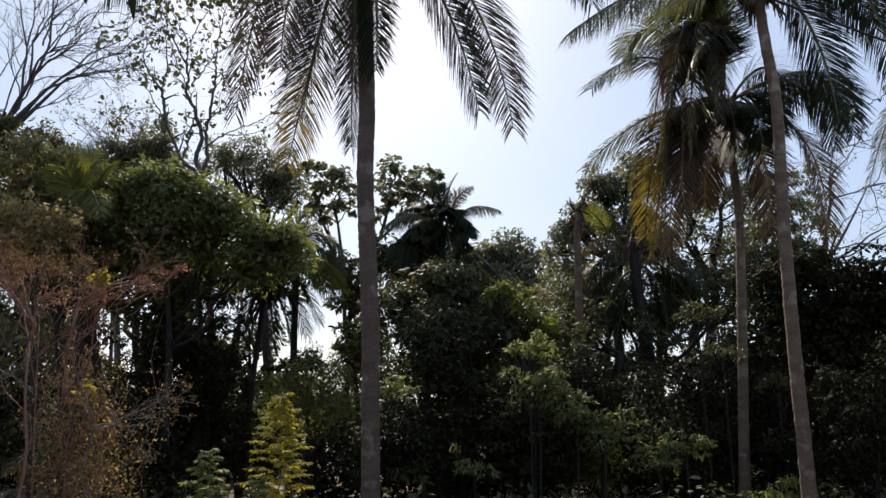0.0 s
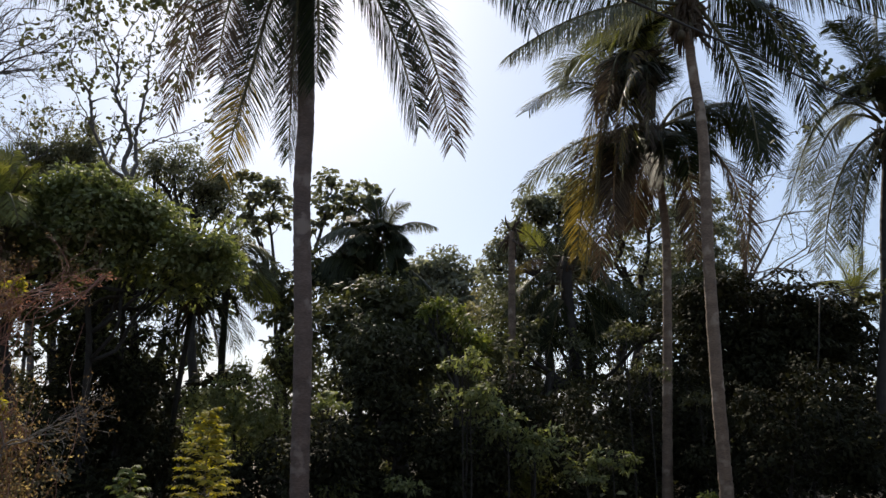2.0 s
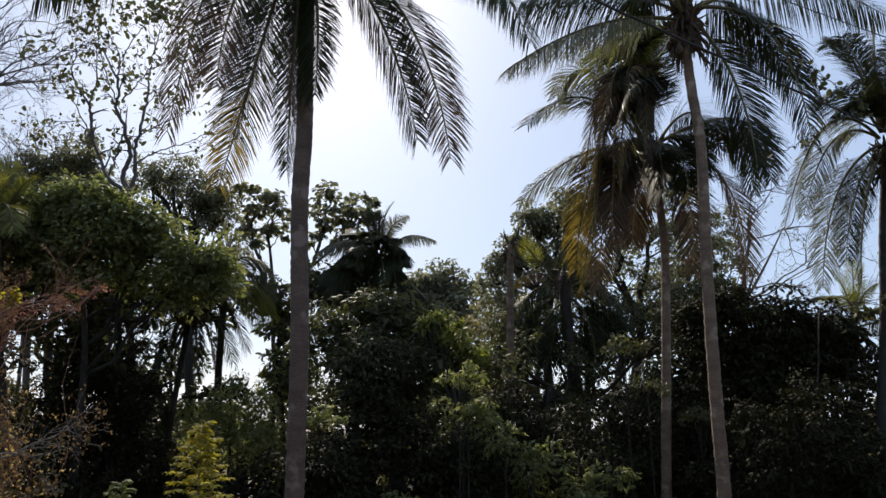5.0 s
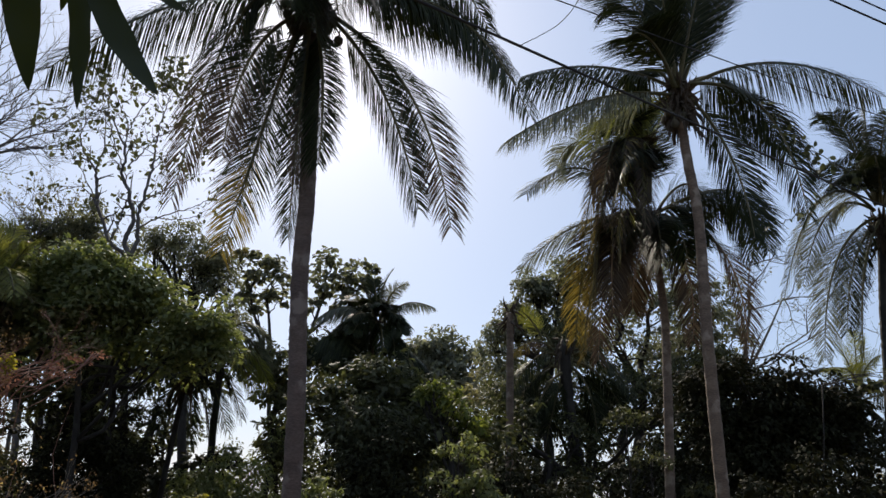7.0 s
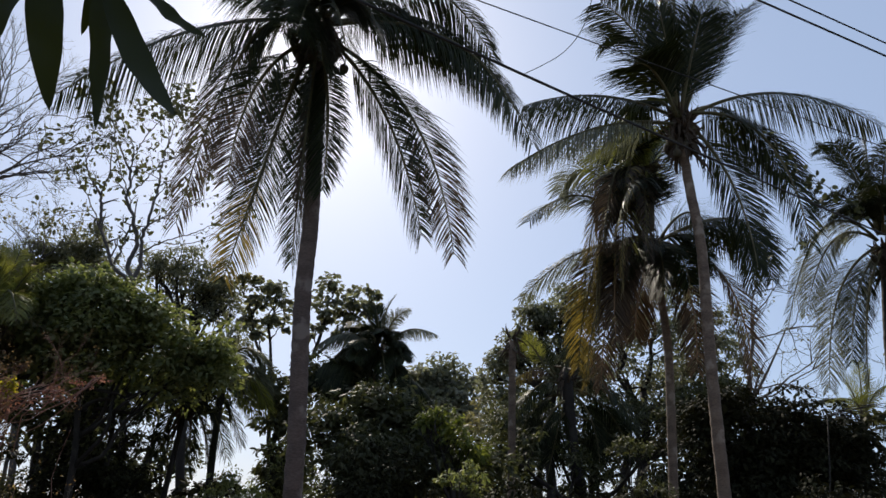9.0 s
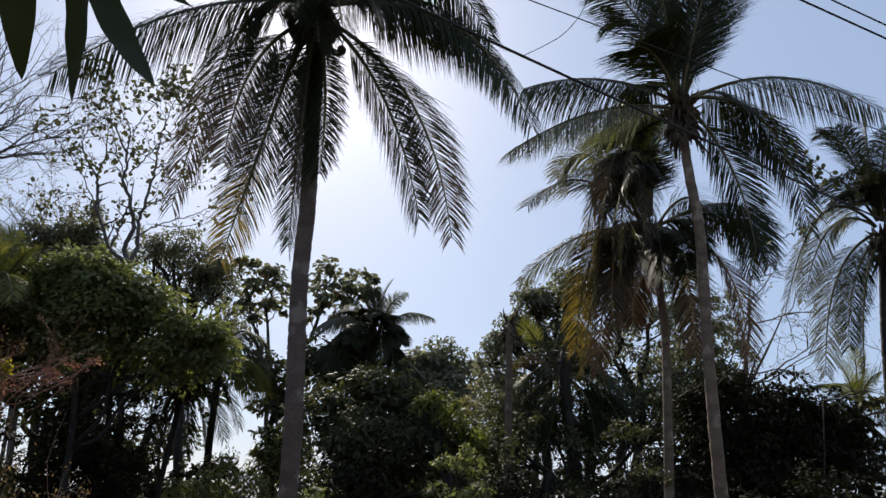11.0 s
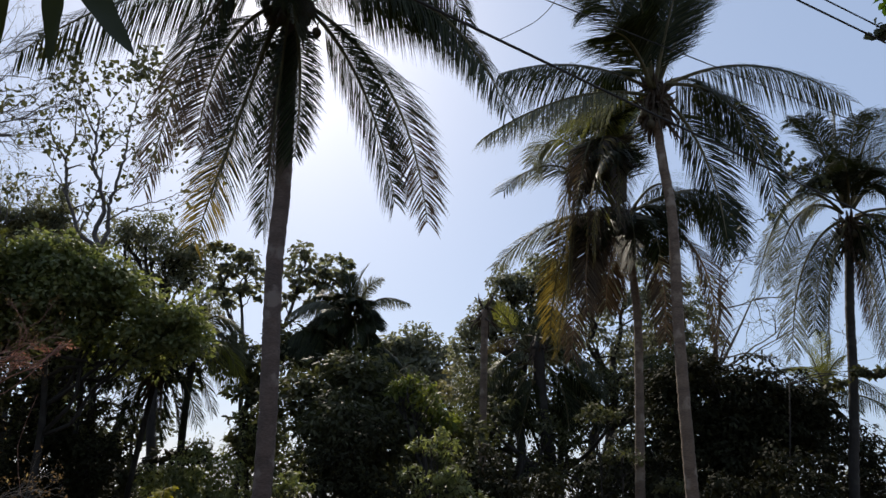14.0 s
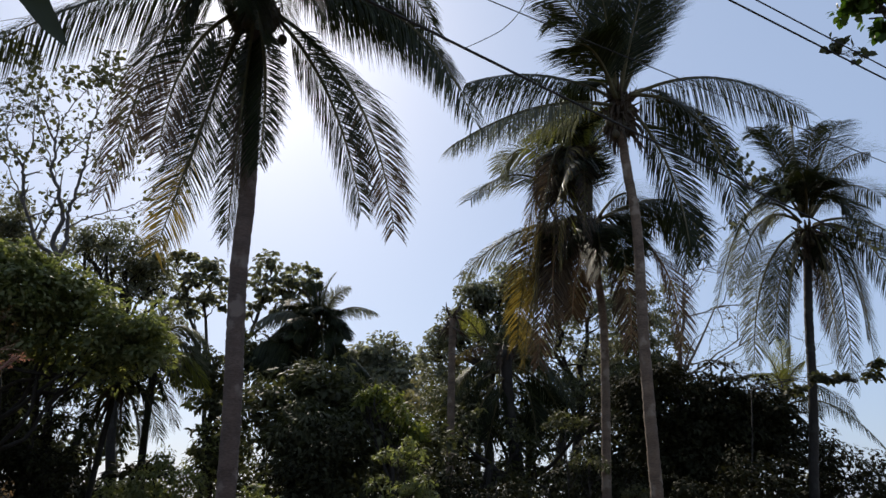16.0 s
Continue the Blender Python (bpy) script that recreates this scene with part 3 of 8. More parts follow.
for at in ((-1.87, 10.60, 9.79), (-1.99, 10.80, 10.15), (-1.83, 10.70, 9.67), (-1.16, 10.60, 9.30), (-0.92, 10.55, 9.24), (-1.06, 10.50, 9.58), (-1.72, 10.50, 9.37), (-1.15, 10.80, 9.65), (-1.54, 10.45, 9.42)):
    coconut(palm_a, at)

# tall leaning coconut palm with upright young fronds
palm_b = palm("coconut_palm", [(5.95, 12.00, -0.88), (5.96, 12.00, 0.01), (5.97, 12.00, 1.70), (6.01, 12.00, 3.93), (6.05, 12.00, 4.97), (6.11, 12.00, 6.08), (6.13, 12.00, 7.02), (6.06, 12.00, 7.88), (6.03, 12.00, 8.53), (6.01, 12.00, 9.13), (6.03, 12.00, 9.54)], 0.118, 0.09, "tall leaning coconut palm with upright young fronds", fine=True)
for start, mid, tip, tone, hang in (
    ((5.98, 12.11, 9.78), (4.48, 12.30, 10.32), (2.86, 12.50, 10.10), "green", 2.0),
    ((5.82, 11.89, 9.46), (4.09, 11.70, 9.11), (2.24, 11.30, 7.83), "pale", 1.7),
    ((5.96, 12.18, 9.93), (5.70, 12.50, 10.49), (5.36, 13.00, 10.42), "green", 1.2),
    ((6.23, 11.93, 9.74), (8.29, 11.80, 10.38), (10.11, 11.50, 9.50), "green", 1.8),
    ((6.18, 11.82, 9.71), (7.52, 11.50, 9.02), (7.72, 11.00, 6.45), "green", 1.9),
    ((6.34, 12.14, 9.93), (7.48, 12.40, 10.12), (8.62, 12.70, 8.66), "green", 2.0),
    ((6.18, 11.89, 9.48), (6.80, 11.70, 8.03), (6.93, 11.50, 6.19), "green", 0.9),
    ((5.89, 11.89, 9.64), (5.24, 11.70, 11.35), (4.29, 11.40, 12.07), "green", 0.5),
    ((5.97, 12.07, 9.76), (5.50, 12.20, 11.46), (4.76, 12.40, 11.95), "green", 0.6),
    ((5.98, 12.04, 9.74), (5.71, 12.10, 12.03), (5.17, 12.20, 14.05), "green", 0.35),
    ((5.93, 11.89, 9.64), (5.79, 11.70, 12.16), (5.68, 11.50, 14.61), "green", 0.3),
    ((6.08, 12.11, 9.79), (6.38, 12.30, 12.91), (6.88, 12.50, 16.22), "green", 0.25),
    ((6.03, 11.93, 9.67), (6.48, 11.80, 12.16), (7.09, 11.60, 14.52), "green", 0.3),
    ((6.12, 12.07, 9.77), (6.94, 12.20, 12.06), (8.03, 12.30, 14.10), "green", 0.35),
    ((6.06, 11.89, 9.65), (6.77, 11.70, 11.26), (7.60, 11.50, 12.32), "green", 0.45),
    ((6.16, 12.14, 9.82), (6.90, 12.40, 11.58), (7.84, 12.70, 12.47), "green", 0.6),
    ((5.88, 11.79, 9.57), (5.33, 11.40, 10.33), (4.68, 10.90, 10.13), "green", 0.5),
    ((5.92, 11.82, 9.60), (5.72, 11.50, 10.79), (5.43, 11.10, 11.76), "green", 0.35),
    ((5.94, 11.79, 9.58), (6.13, 11.40, 10.75), (6.28, 11.00, 11.60), "green", 0.4),
):
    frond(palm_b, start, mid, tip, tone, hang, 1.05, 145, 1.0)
for at in ((5.67, 11.80, 8.98), (5.99, 11.80, 8.91), (5.68, 12.00, 8.93), (6.21, 12.00, 8.94), (5.76, 11.75, 8.69)):
    coconut(palm_b, at)

# coconut palm with yellowed old fronds hanging
palm_c = palm("coconut_palm", [(6.31, 15.50, -0.88), (6.34, 15.50, -0.42), (6.71, 15.50, 4.60), (6.77, 15.50, 5.66), (6.75, 15.50, 6.49), (6.70, 15.50, 7.36), (6.67, 15.50, 8.10)], 0.114, 0.09, "coconut palm with yellowed old fronds hanging", fine=True)
for start, mid, tip, tone, hang in (
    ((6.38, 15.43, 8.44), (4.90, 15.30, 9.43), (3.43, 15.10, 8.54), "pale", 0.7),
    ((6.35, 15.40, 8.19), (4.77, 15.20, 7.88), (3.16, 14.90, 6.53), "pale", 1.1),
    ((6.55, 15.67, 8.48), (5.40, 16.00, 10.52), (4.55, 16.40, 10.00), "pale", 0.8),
    ((6.36, 15.08, 8.36), (5.27, 14.30, 9.36), (4.32, 13.50, 4.55), "yellow", 1.3),
    ((6.39, 15.22, 8.43), (5.24, 14.70, 9.26), (4.40, 14.30, 6.03), "yellow", 1.2),
    ((6.40, 15.08, 8.44), (5.69, 14.30, 10.17), (4.90, 13.50, 6.56), "tipped", 1.1),
    ((6.46, 15.15, 8.48), (6.01, 14.50, 10.71), (5.41, 13.80, 7.49), "fresh", 0.9),
    ((6.53, 15.22, 8.51), (6.33, 14.70, 10.61), (5.94, 14.00, 7.87), "fresh", 0.9),
    ((6.44, 15.19, 8.49), (5.87, 14.60, 9.48), (4.70, 14.00, 7.12), "tipped", 1.1),
    ((6.34, 14.94, 8.38), (5.39, 13.90, 9.53), (4.47, 12.90, 6.94), "browned", 1.2),
    ((6.35, 14.90, 8.36), (5.55, 13.80, 9.49), (4.74, 12.70, 6.03), "yellow", 1.2),
    ((6.31, 14.80, 8.31), (5.58, 13.50, 9.03), (4.60, 12.50, 7.15), "tipped", 1.2),
    ((6.37, 14.87, 8.35), (5.85, 13.70, 9.16), (5.34, 12.70, 6.78), "browned", 1.1),
    ((6.35, 14.98, 8.39), (5.23, 14.00, 8.84), (4.24, 13.10, 6.14), "yellow", 1.2),
    ((6.43, 15.15, 8.47), (5.31, 14.50, 8.64), (4.56, 13.90, 5.17), "browned", 1.2),
    ((6.50, 15.18, 8.49), (6.06, 14.60, 10.45), (5.11, 13.90, 9.52), "fresh", 0.8),
    ((6.50, 15.18, 8.49), (6.41, 14.60, 10.31), (5.94, 13.90, 10.34), "tipped", 0.8),
    ((6.37, 15.01, 8.41), (5.69, 14.10, 9.06), (4.88, 13.10, 6.66), "browned", 1.1),
    ((6.57, 15.39, 8.63), (5.78, 15.20, 10.78), (5.08, 15.10, 9.69), "fresh", 0.7),
    ((6.67, 15.57, 8.72), (6.56, 15.70, 10.78), (6.32, 15.80, 12.15), "fresh", 0.4),
    ((6.76, 15.64, 8.75), (7.17, 15.90, 10.76), (7.86, 16.20, 12.24), "green", 0.4),
    ((6.28, 15.19, 8.25), (5.13, 14.60, 7.24), (4.30, 14.10, 4.38), "yellow", 0.9),
    ((6.31, 15.26, 8.28), (5.00, 14.80, 7.45), (4.29, 14.50, 4.88), "yellow", 0.9),
    ((6.35, 15.29, 8.27), (5.38, 14.90, 7.08), (4.79, 14.60, 4.43), "dry", 0.9),
    ((6.36, 15.15, 8.09), (5.38, 14.50, 7.35), (5.00, 14.00, 5.34), "dry", 1.0),
    ((6.46, 15.32, 8.17), (5.64, 15.00, 7.41), (5.24, 14.70, 6.19), "dry", 1.0),
    ((6.43, 15.19, 8.11), (5.84, 14.60, 7.70), (5.34, 14.00, 6.76), "green", 1.0),
    ((6.53, 15.15, 8.10), (6.40, 14.50, 7.61), (6.14, 13.90, 6.50), "green", 1.0),
    ((6.64, 15.22, 8.17), (6.89, 14.70, 7.86), (6.88, 14.20, 6.77), "green", 1.0),
    ((6.69, 15.32, 8.24), (7.28, 15.00, 8.30), (7.52, 14.60, 7.21), "green", 1.1),
    ((6.44, 15.26, 8.20), (5.85, 14.80, 8.14), (5.14, 14.30, 7.33), "green", 1.1),
    ((6.88, 15.39, 8.41), (8.84, 15.20, 8.94), (9.33, 15.00, 7.30), "green", 1.2),
    ((6.97, 15.60, 8.50), (8.84, 15.80, 8.97), (9.45, 16.00, 7.36), "green", 1.2),
    ((6.92, 15.67, 8.50), (8.01, 16.00, 9.50), (8.86, 16.40, 8.74), "green", 1.0),
    ((6.80, 15.39, 8.14), (8.28, 15.20, 7.32), (8.41, 14.90, 4.73), "dry", 0.9),
    ((6.72, 15.36, 8.05), (7.25, 15.10, 6.95), (7.13, 14.90, 5.01), "dry", 0.9),
    ((6.70, 15.64, 8.16), (6.36, 15.90, 7.18), (6.23, 16.10, 6.07), "dry", 0.8),
):
    frond(palm_c, start, mid, tip, tone, hang, 1.05, 104, 1.35)
for at in ((6.27, 15.20, 7.89), (6.59, 15.20, 7.80), (6.35, 15.15, 7.68)):
    coconut(palm_c, at)

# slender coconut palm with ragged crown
# near-black tree bark here paints the trunk's shadowed look into its colour
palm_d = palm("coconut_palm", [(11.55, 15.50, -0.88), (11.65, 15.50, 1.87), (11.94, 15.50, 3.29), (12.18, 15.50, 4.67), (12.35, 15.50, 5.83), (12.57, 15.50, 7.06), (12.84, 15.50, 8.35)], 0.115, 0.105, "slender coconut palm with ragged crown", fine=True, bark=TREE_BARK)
for start, mid, tip, tone, hang in (
    ((12.85, 15.57, 8.97), (12.48, 15.70, 11.10), (12.01, 15.90, 11.72), "green", 0.6),
    ((12.67, 15.29, 8.92), (12.10, 14.90, 10.20), (11.19, 14.30, 10.89), "green", 0.7),
    ((12.96, 15.61, 9.07), (13.16, 15.80, 10.76), (13.46, 15.90, 12.44), "green", 0.7),
    ((12.68, 15.19, 8.87), (12.47, 14.60, 9.91), (12.15, 13.70, 10.64), "green", 0.8),
    ((12.58, 15.08, 8.74), (12.06, 14.30, 9.24), (11.20, 13.30, 9.15), "green", 0.9),
    ((12.64, 15.12, 8.76), (12.48, 14.40, 9.32), (12.00, 13.50, 9.01), "green", 0.9),
    ((13.08, 15.57, 9.07), (14.03, 15.70, 11.15), (15.12, 15.90, 12.42), "green", 0.5),
    ((12.96, 15.39, 8.98), (13.93, 15.20, 10.43), (15.04, 15.10, 10.93), "green", 0.8),
    ((13.16, 15.61, 9.00), (14.61, 15.80, 10.16), (15.94, 16.00, 10.00), "green", 0.9),
    ((12.89, 15.32, 8.86), (13.46, 15.00, 9.43), (13.69, 14.60, 8.38), "green", 1.0),
    ((12.67, 15.36, 8.86), (11.74, 15.10, 9.76), (10.89, 14.90, 9.43), "green", 0.8),
    ((12.65, 15.29, 8.83), (12.14, 14.90, 9.53), (10.86, 14.50, 8.92), "green", 0.9),
    ((12.72, 15.26, 8.82), (12.26, 14.80, 9.66), (11.26, 14.30, 8.39), "green", 0.8),
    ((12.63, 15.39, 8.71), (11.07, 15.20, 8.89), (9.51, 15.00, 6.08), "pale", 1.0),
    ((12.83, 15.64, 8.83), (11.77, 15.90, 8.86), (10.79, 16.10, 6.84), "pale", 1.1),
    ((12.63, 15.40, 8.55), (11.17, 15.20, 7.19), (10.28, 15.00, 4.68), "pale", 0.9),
    ((12.86, 15.61, 8.56), (12.11, 15.80, 7.45), (11.62, 15.90, 5.60), "green", 0.9),
    ((12.67, 15.36, 8.45), (11.76, 15.10, 6.89), (11.18, 14.90, 4.80), "green", 0.9),
    ((12.91, 15.39, 8.56), (13.30, 15.20, 7.63), (12.84, 15.00, 4.12), "green", 0.9),
    ((13.07, 15.57, 8.65), (14.16, 15.70, 8.19), (14.30, 15.80, 4.86), "green", 0.9),
    ((12.79, 15.29, 8.51), (12.67, 14.90, 7.33), (12.22, 14.50, 4.76), "green", 0.9),
    ((13.02, 15.61, 8.66), (13.30, 15.80, 7.68), (13.30, 16.00, 6.00), "dry", 0.9),
    ((13.03, 15.43, 8.67), (14.39, 15.30, 8.30), (15.12, 15.20, 6.18), "green", 1.0),
    ((13.21, 15.64, 8.80), (15.26, 15.90, 9.11), (16.99, 16.10, 8.00), "green", 1.2),
    ((13.18, 15.68, 8.70), (14.37, 16.00, 7.64), (14.70, 16.30, 5.81), "green", 1.0),
):
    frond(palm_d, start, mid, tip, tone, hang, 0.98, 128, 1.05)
for at in ((12.27, 15.20, 8.12), (12.69, 15.20, 8.07), (12.95, 15.30, 8.28)):
    coconut(palm_d, at)

# bushy coconut palm above the mango trees
palm_e = palm("coconut_palm", [(0.42, 20.50, -0.88), (0.24, 20.50, 3.87), (-0.09, 20.50, 5.45), (-0.08, 20.50, 6.53)], 0.12, 0.1, "bushy coconut palm above the mango trees", fine=False)
for start, mid, tip, tone, hang, size in (
    ((0.11, 20.40, 6.79), (0.07, 20.26, 7.50), (0.37, 20.02, 8.11), "pale", 0.5, 0.38),
    ((0.19, 20.50, 6.89), (0.35, 20.50, 7.47), (0.83, 20.50, 7.83), "pale", 0.8, 0.42),
    ((0.23, 20.60, 6.44), (0.74, 20.74, 7.22), (1.71, 20.98, 7.20), "pale", 1.3, 0.50),
    ((-0.32, 20.45, 6.66), (-1.04, 20.38, 6.97), (-1.79, 20.26, 6.57), "pale", 1.6, 0.69),
    ((-0.35, 20.55, 6.59), (-0.92, 20.62, 6.65), (-1.54, 20.74, 6.06), "pale", 1.4, 0.69),
    ((-0.12, 20.40, 6.79), (-0.33, 20.26, 7.24), (-0.59, 20.02, 7.55), "green", 0.7, 0.61),
    ((-0.05, 20.50, 6.89), (-0.13, 20.50, 7.42), (-0.21, 20.50, 7.82), "green", 0.5, 0.54),
    ((-0.22, 20.60, 6.78), (-0.59, 20.74, 7.19), (-1.08, 20.98, 7.32), "green", 1.0, 0.68),
    ((0.13, 20.45, 6.63), (0.50, 20.38, 6.76), (0.74, 20.26, 6.25), "green", 1.2, 0.68),
    ((-0.18, 20.55, 6.51), (-0.62, 20.62, 6.23), (-0.77, 20.74, 5.49), "green", 1.2, 0.74),
    ((0.06, 20.40, 6.39), (0.40, 20.26, 6.10), (0.48, 20.02, 5.40), "green", 1.2, 0.74),
    ((-0.18, 20.50, 6.41), (-0.26, 20.50, 5.79), (-0.35, 20.50, 5.10), "green", 1.0, 0.68),
    ((0.03, 20.60, 6.43), (0.11, 20.74, 5.85), (0.23, 20.98, 5.16), "green", 1.0, 0.68),
    ((-0.06, 20.45, 6.49), (-0.06, 20.38, 5.86), (-0.08, 20.26, 5.15), "green", 1.0, 0.68),
    ((-0.25, 20.55, 6.61), (-0.67, 20.62, 6.78), (-1.09, 20.74, 6.36), "green", 1.2, 0.68),
    ((0.02, 20.40, 6.65), (0.27, 20.26, 6.88), (0.36, 20.02, 6.39), "green", 1.2, 0.61),
    ((-0.44, 20.50, 5.88), (-1.32, 20.50, 6.16), (-2.13, 20.50, 5.48), "green", 2.8, 0.75),
    ((-0.47, 20.60, 5.81), (-1.25, 20.74, 6.07), (-2.04, 20.98, 5.44), "green", 2.8, 0.70),
    ((-0.53, 20.45, 5.64), (-1.10, 20.38, 5.82), (-1.68, 20.26, 5.14), "green", 2.8, 0.70),
    ((0.38, 20.55, 5.90), (1.10, 20.62, 5.57), (2.01, 20.74, 4.39), "green", 2.8, 0.75),
    ((0.41, 20.40, 5.75), (1.02, 20.26, 5.29), (1.74, 20.02, 4.19), "green", 2.8, 0.70),
    ((0.38, 20.50, 5.63), (0.86, 20.50, 5.16), (1.45, 20.50, 4.25), "green", 2.8, 0.70),
    ((-0.14, 20.50, 6.60), (-0.47, 20.00, 6.48), (-0.73, 19.50, 5.98), "green", 1.1, 0.62),
    ((-0.12, 20.50, 6.56), (-0.37, 20.60, 6.45), (-0.59, 20.70, 5.96), "green", 1.1, 0.62),
    ((-0.08, 20.50, 6.54), (-0.20, 20.25, 6.26), (-0.28, 20.00, 5.63), "green", 1.1, 0.62),
    ((-0.02, 20.50, 6.54), (0.08, 20.00, 6.20), (0.17, 19.50, 5.52), "green", 1.1, 0.62),
    ((0.03, 20.50, 6.57), (0.29, 20.60, 6.47), (0.53, 20.70, 5.98), "green", 1.1, 0.62),
    ((0.05, 20.50, 6.61), (0.40, 20.25, 6.56), (0.69, 20.00, 6.12), "green", 1.1, 0.62),
    ((-0.15, 20.50, 6.66), (-0.50, 20.00, 6.72), (-0.77, 19.50, 6.37), "green", 1.1, 0.62),
    ((-0.12, 20.50, 6.71), (-0.34, 20.60, 7.05), (-0.53, 20.70, 6.95), "green", 1.1, 0.62),
    ((-0.08, 20.50, 6.74), (-0.18, 20.25, 7.07), (-0.26, 20.00, 6.96), "green", 1.1, 0.62),
    ((-0.03, 20.50, 6.74), (0.01, 20.00, 7.02), (0.05, 19.50, 6.85), "green", 1.1, 0.62),
    ((0.02, 20.50, 6.72), (0.19, 20.60, 7.11), (0.35, 20.70, 7.05), "green", 1.1, 0.62),
    ((0.05, 20.50, 6.68), (0.29, 20.25, 6.85), (0.52, 20.00, 6.60), "green", 1.1, 0.62),
):
    frond(palm_e, start, mid, tip, tone, hang, size, 90, 2.1)

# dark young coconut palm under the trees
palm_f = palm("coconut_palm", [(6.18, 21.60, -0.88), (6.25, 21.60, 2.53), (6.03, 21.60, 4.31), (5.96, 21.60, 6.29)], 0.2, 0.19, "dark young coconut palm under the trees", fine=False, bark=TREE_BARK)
for start, mid, tip, tone, hang, size in (
    ((5.58, 21.50, 6.08), (4.91, 21.36, 6.33), (4.15, 21.12, 5.83), "yellow", 1.2, 0.60),
    ((5.30, 21.60, 6.41), (4.94, 21.60, 7.03), (4.58, 21.60, 7.38), "fresh", 0.7, 0.50),
    ((5.63, 21.70, 6.25), (5.31, 21.84, 6.85), (5.19, 22.08, 7.29), "green", 0.7, 0.60),
    ((5.68, 21.55, 5.94), (4.92, 21.48, 5.77), (4.04, 21.36, 4.52), "green", 1.2, 0.90),
    ((5.78, 21.65, 5.59), (4.95, 21.72, 5.18), (4.02, 21.84, 3.56), "green", 1.2, 0.95),
    ((5.83, 21.50, 5.38), (5.13, 21.36, 4.62), (4.31, 21.12, 2.84), "green", 1.2, 0.90),
    ((5.86, 21.60, 5.40), (5.54, 21.60, 4.30), (5.12, 21.60, 2.70), "green", 1.0, 0.90),
    ((6.10, 21.70, 5.42), (6.15, 21.84, 4.15), (6.15, 22.08, 2.55), "green", 1.0, 0.90),
    ((6.13, 21.55, 5.58), (6.71, 21.48, 4.66), (6.77, 21.36, 2.87), "green", 1.1, 0.90),
    ((6.26, 21.65, 5.79), (7.28, 21.72, 5.16), (8.08, 21.84, 3.63), "green", 1.2, 0.95),
    ((6.22, 21.50, 5.94), (7.11, 21.36, 5.93), (7.96, 21.12, 4.54), "green", 1.2, 0.90),
    ((6.08, 21.60, 6.33), (6.01, 21.60, 7.00), (5.89, 21.60, 7.38), "green", 0.6, 0.60),
    ((6.20, 21.70, 6.26), (6.64, 21.84, 6.88), (6.91, 22.08, 7.04), "green", 0.8, 0.60),
    ((5.83, 21.55, 5.02), (5.05, 21.48, 4.28), (3.97, 21.36, 3.34), "green", 1.4, 0.90),
    ((6.13, 21.65, 5.04), (7.24, 21.72, 4.48), (8.12, 21.84, 3.77), "green", 1.4, 0.90),
):
    frond(palm_f, start, mid, tip, tone, hang, size, 80, 1.25)

# short dark coconut palm in the thicket
palm_g = palm("coconut_palm", [(-5.09, 18.00, -0.88), (-4.95, 18.00, 1.76), (-4.84, 18.00, 3.15), (-4.74, 18.00, 4.30)], 0.075, 0.06375, "short dark coconut palm in the thicket", fine=False, bark=TREE_BARK)
for start, mid, tip, tone, hang in (
    ((-4.67, 17.93, 4.41), (-3.93, 17.80, 4.60), (-3.19, 17.60, 3.34), "green", 1.1),
    ((-4.72, 18.11, 4.43), (-4.21, 18.30, 4.28), (-3.69, 18.50, 3.13), "green", 1.1),
    ((-4.66, 17.89, 4.36), (-4.21, 17.70, 3.86), (-3.88, 17.50, 2.90), "green", 1),
    ((-4.73, 18.07, 4.38), (-4.60, 18.20, 3.75), (-4.52, 18.30, 2.82), "green", 1),
    ((-4.73, 17.89, 4.36), (-4.99, 17.70, 3.93), (-5.10, 17.60, 3.04), "green", 1),
    ((-4.78, 18.07, 4.43), (-5.47, 18.20, 4.64), (-5.94, 18.30, 3.92), "green", 1.1),
    ((-4.72, 18.11, 4.46), (-4.50, 18.30, 5.13), (-3.78, 18.50, 4.97), "green", 1),
    ((-4.72, 17.93, 4.43), (-4.91, 17.80, 5.14), (-5.25, 17.70, 5.40), "green", 0.7),
    ((-4.69, 17.82, 4.39), (-4.84, 17.50, 4.50), (-5.34, 17.20, 4.16), "green", 1.1),
):
    frond(palm_g, start, mid, tip, tone, hang, 0.8, 56, 1.6)

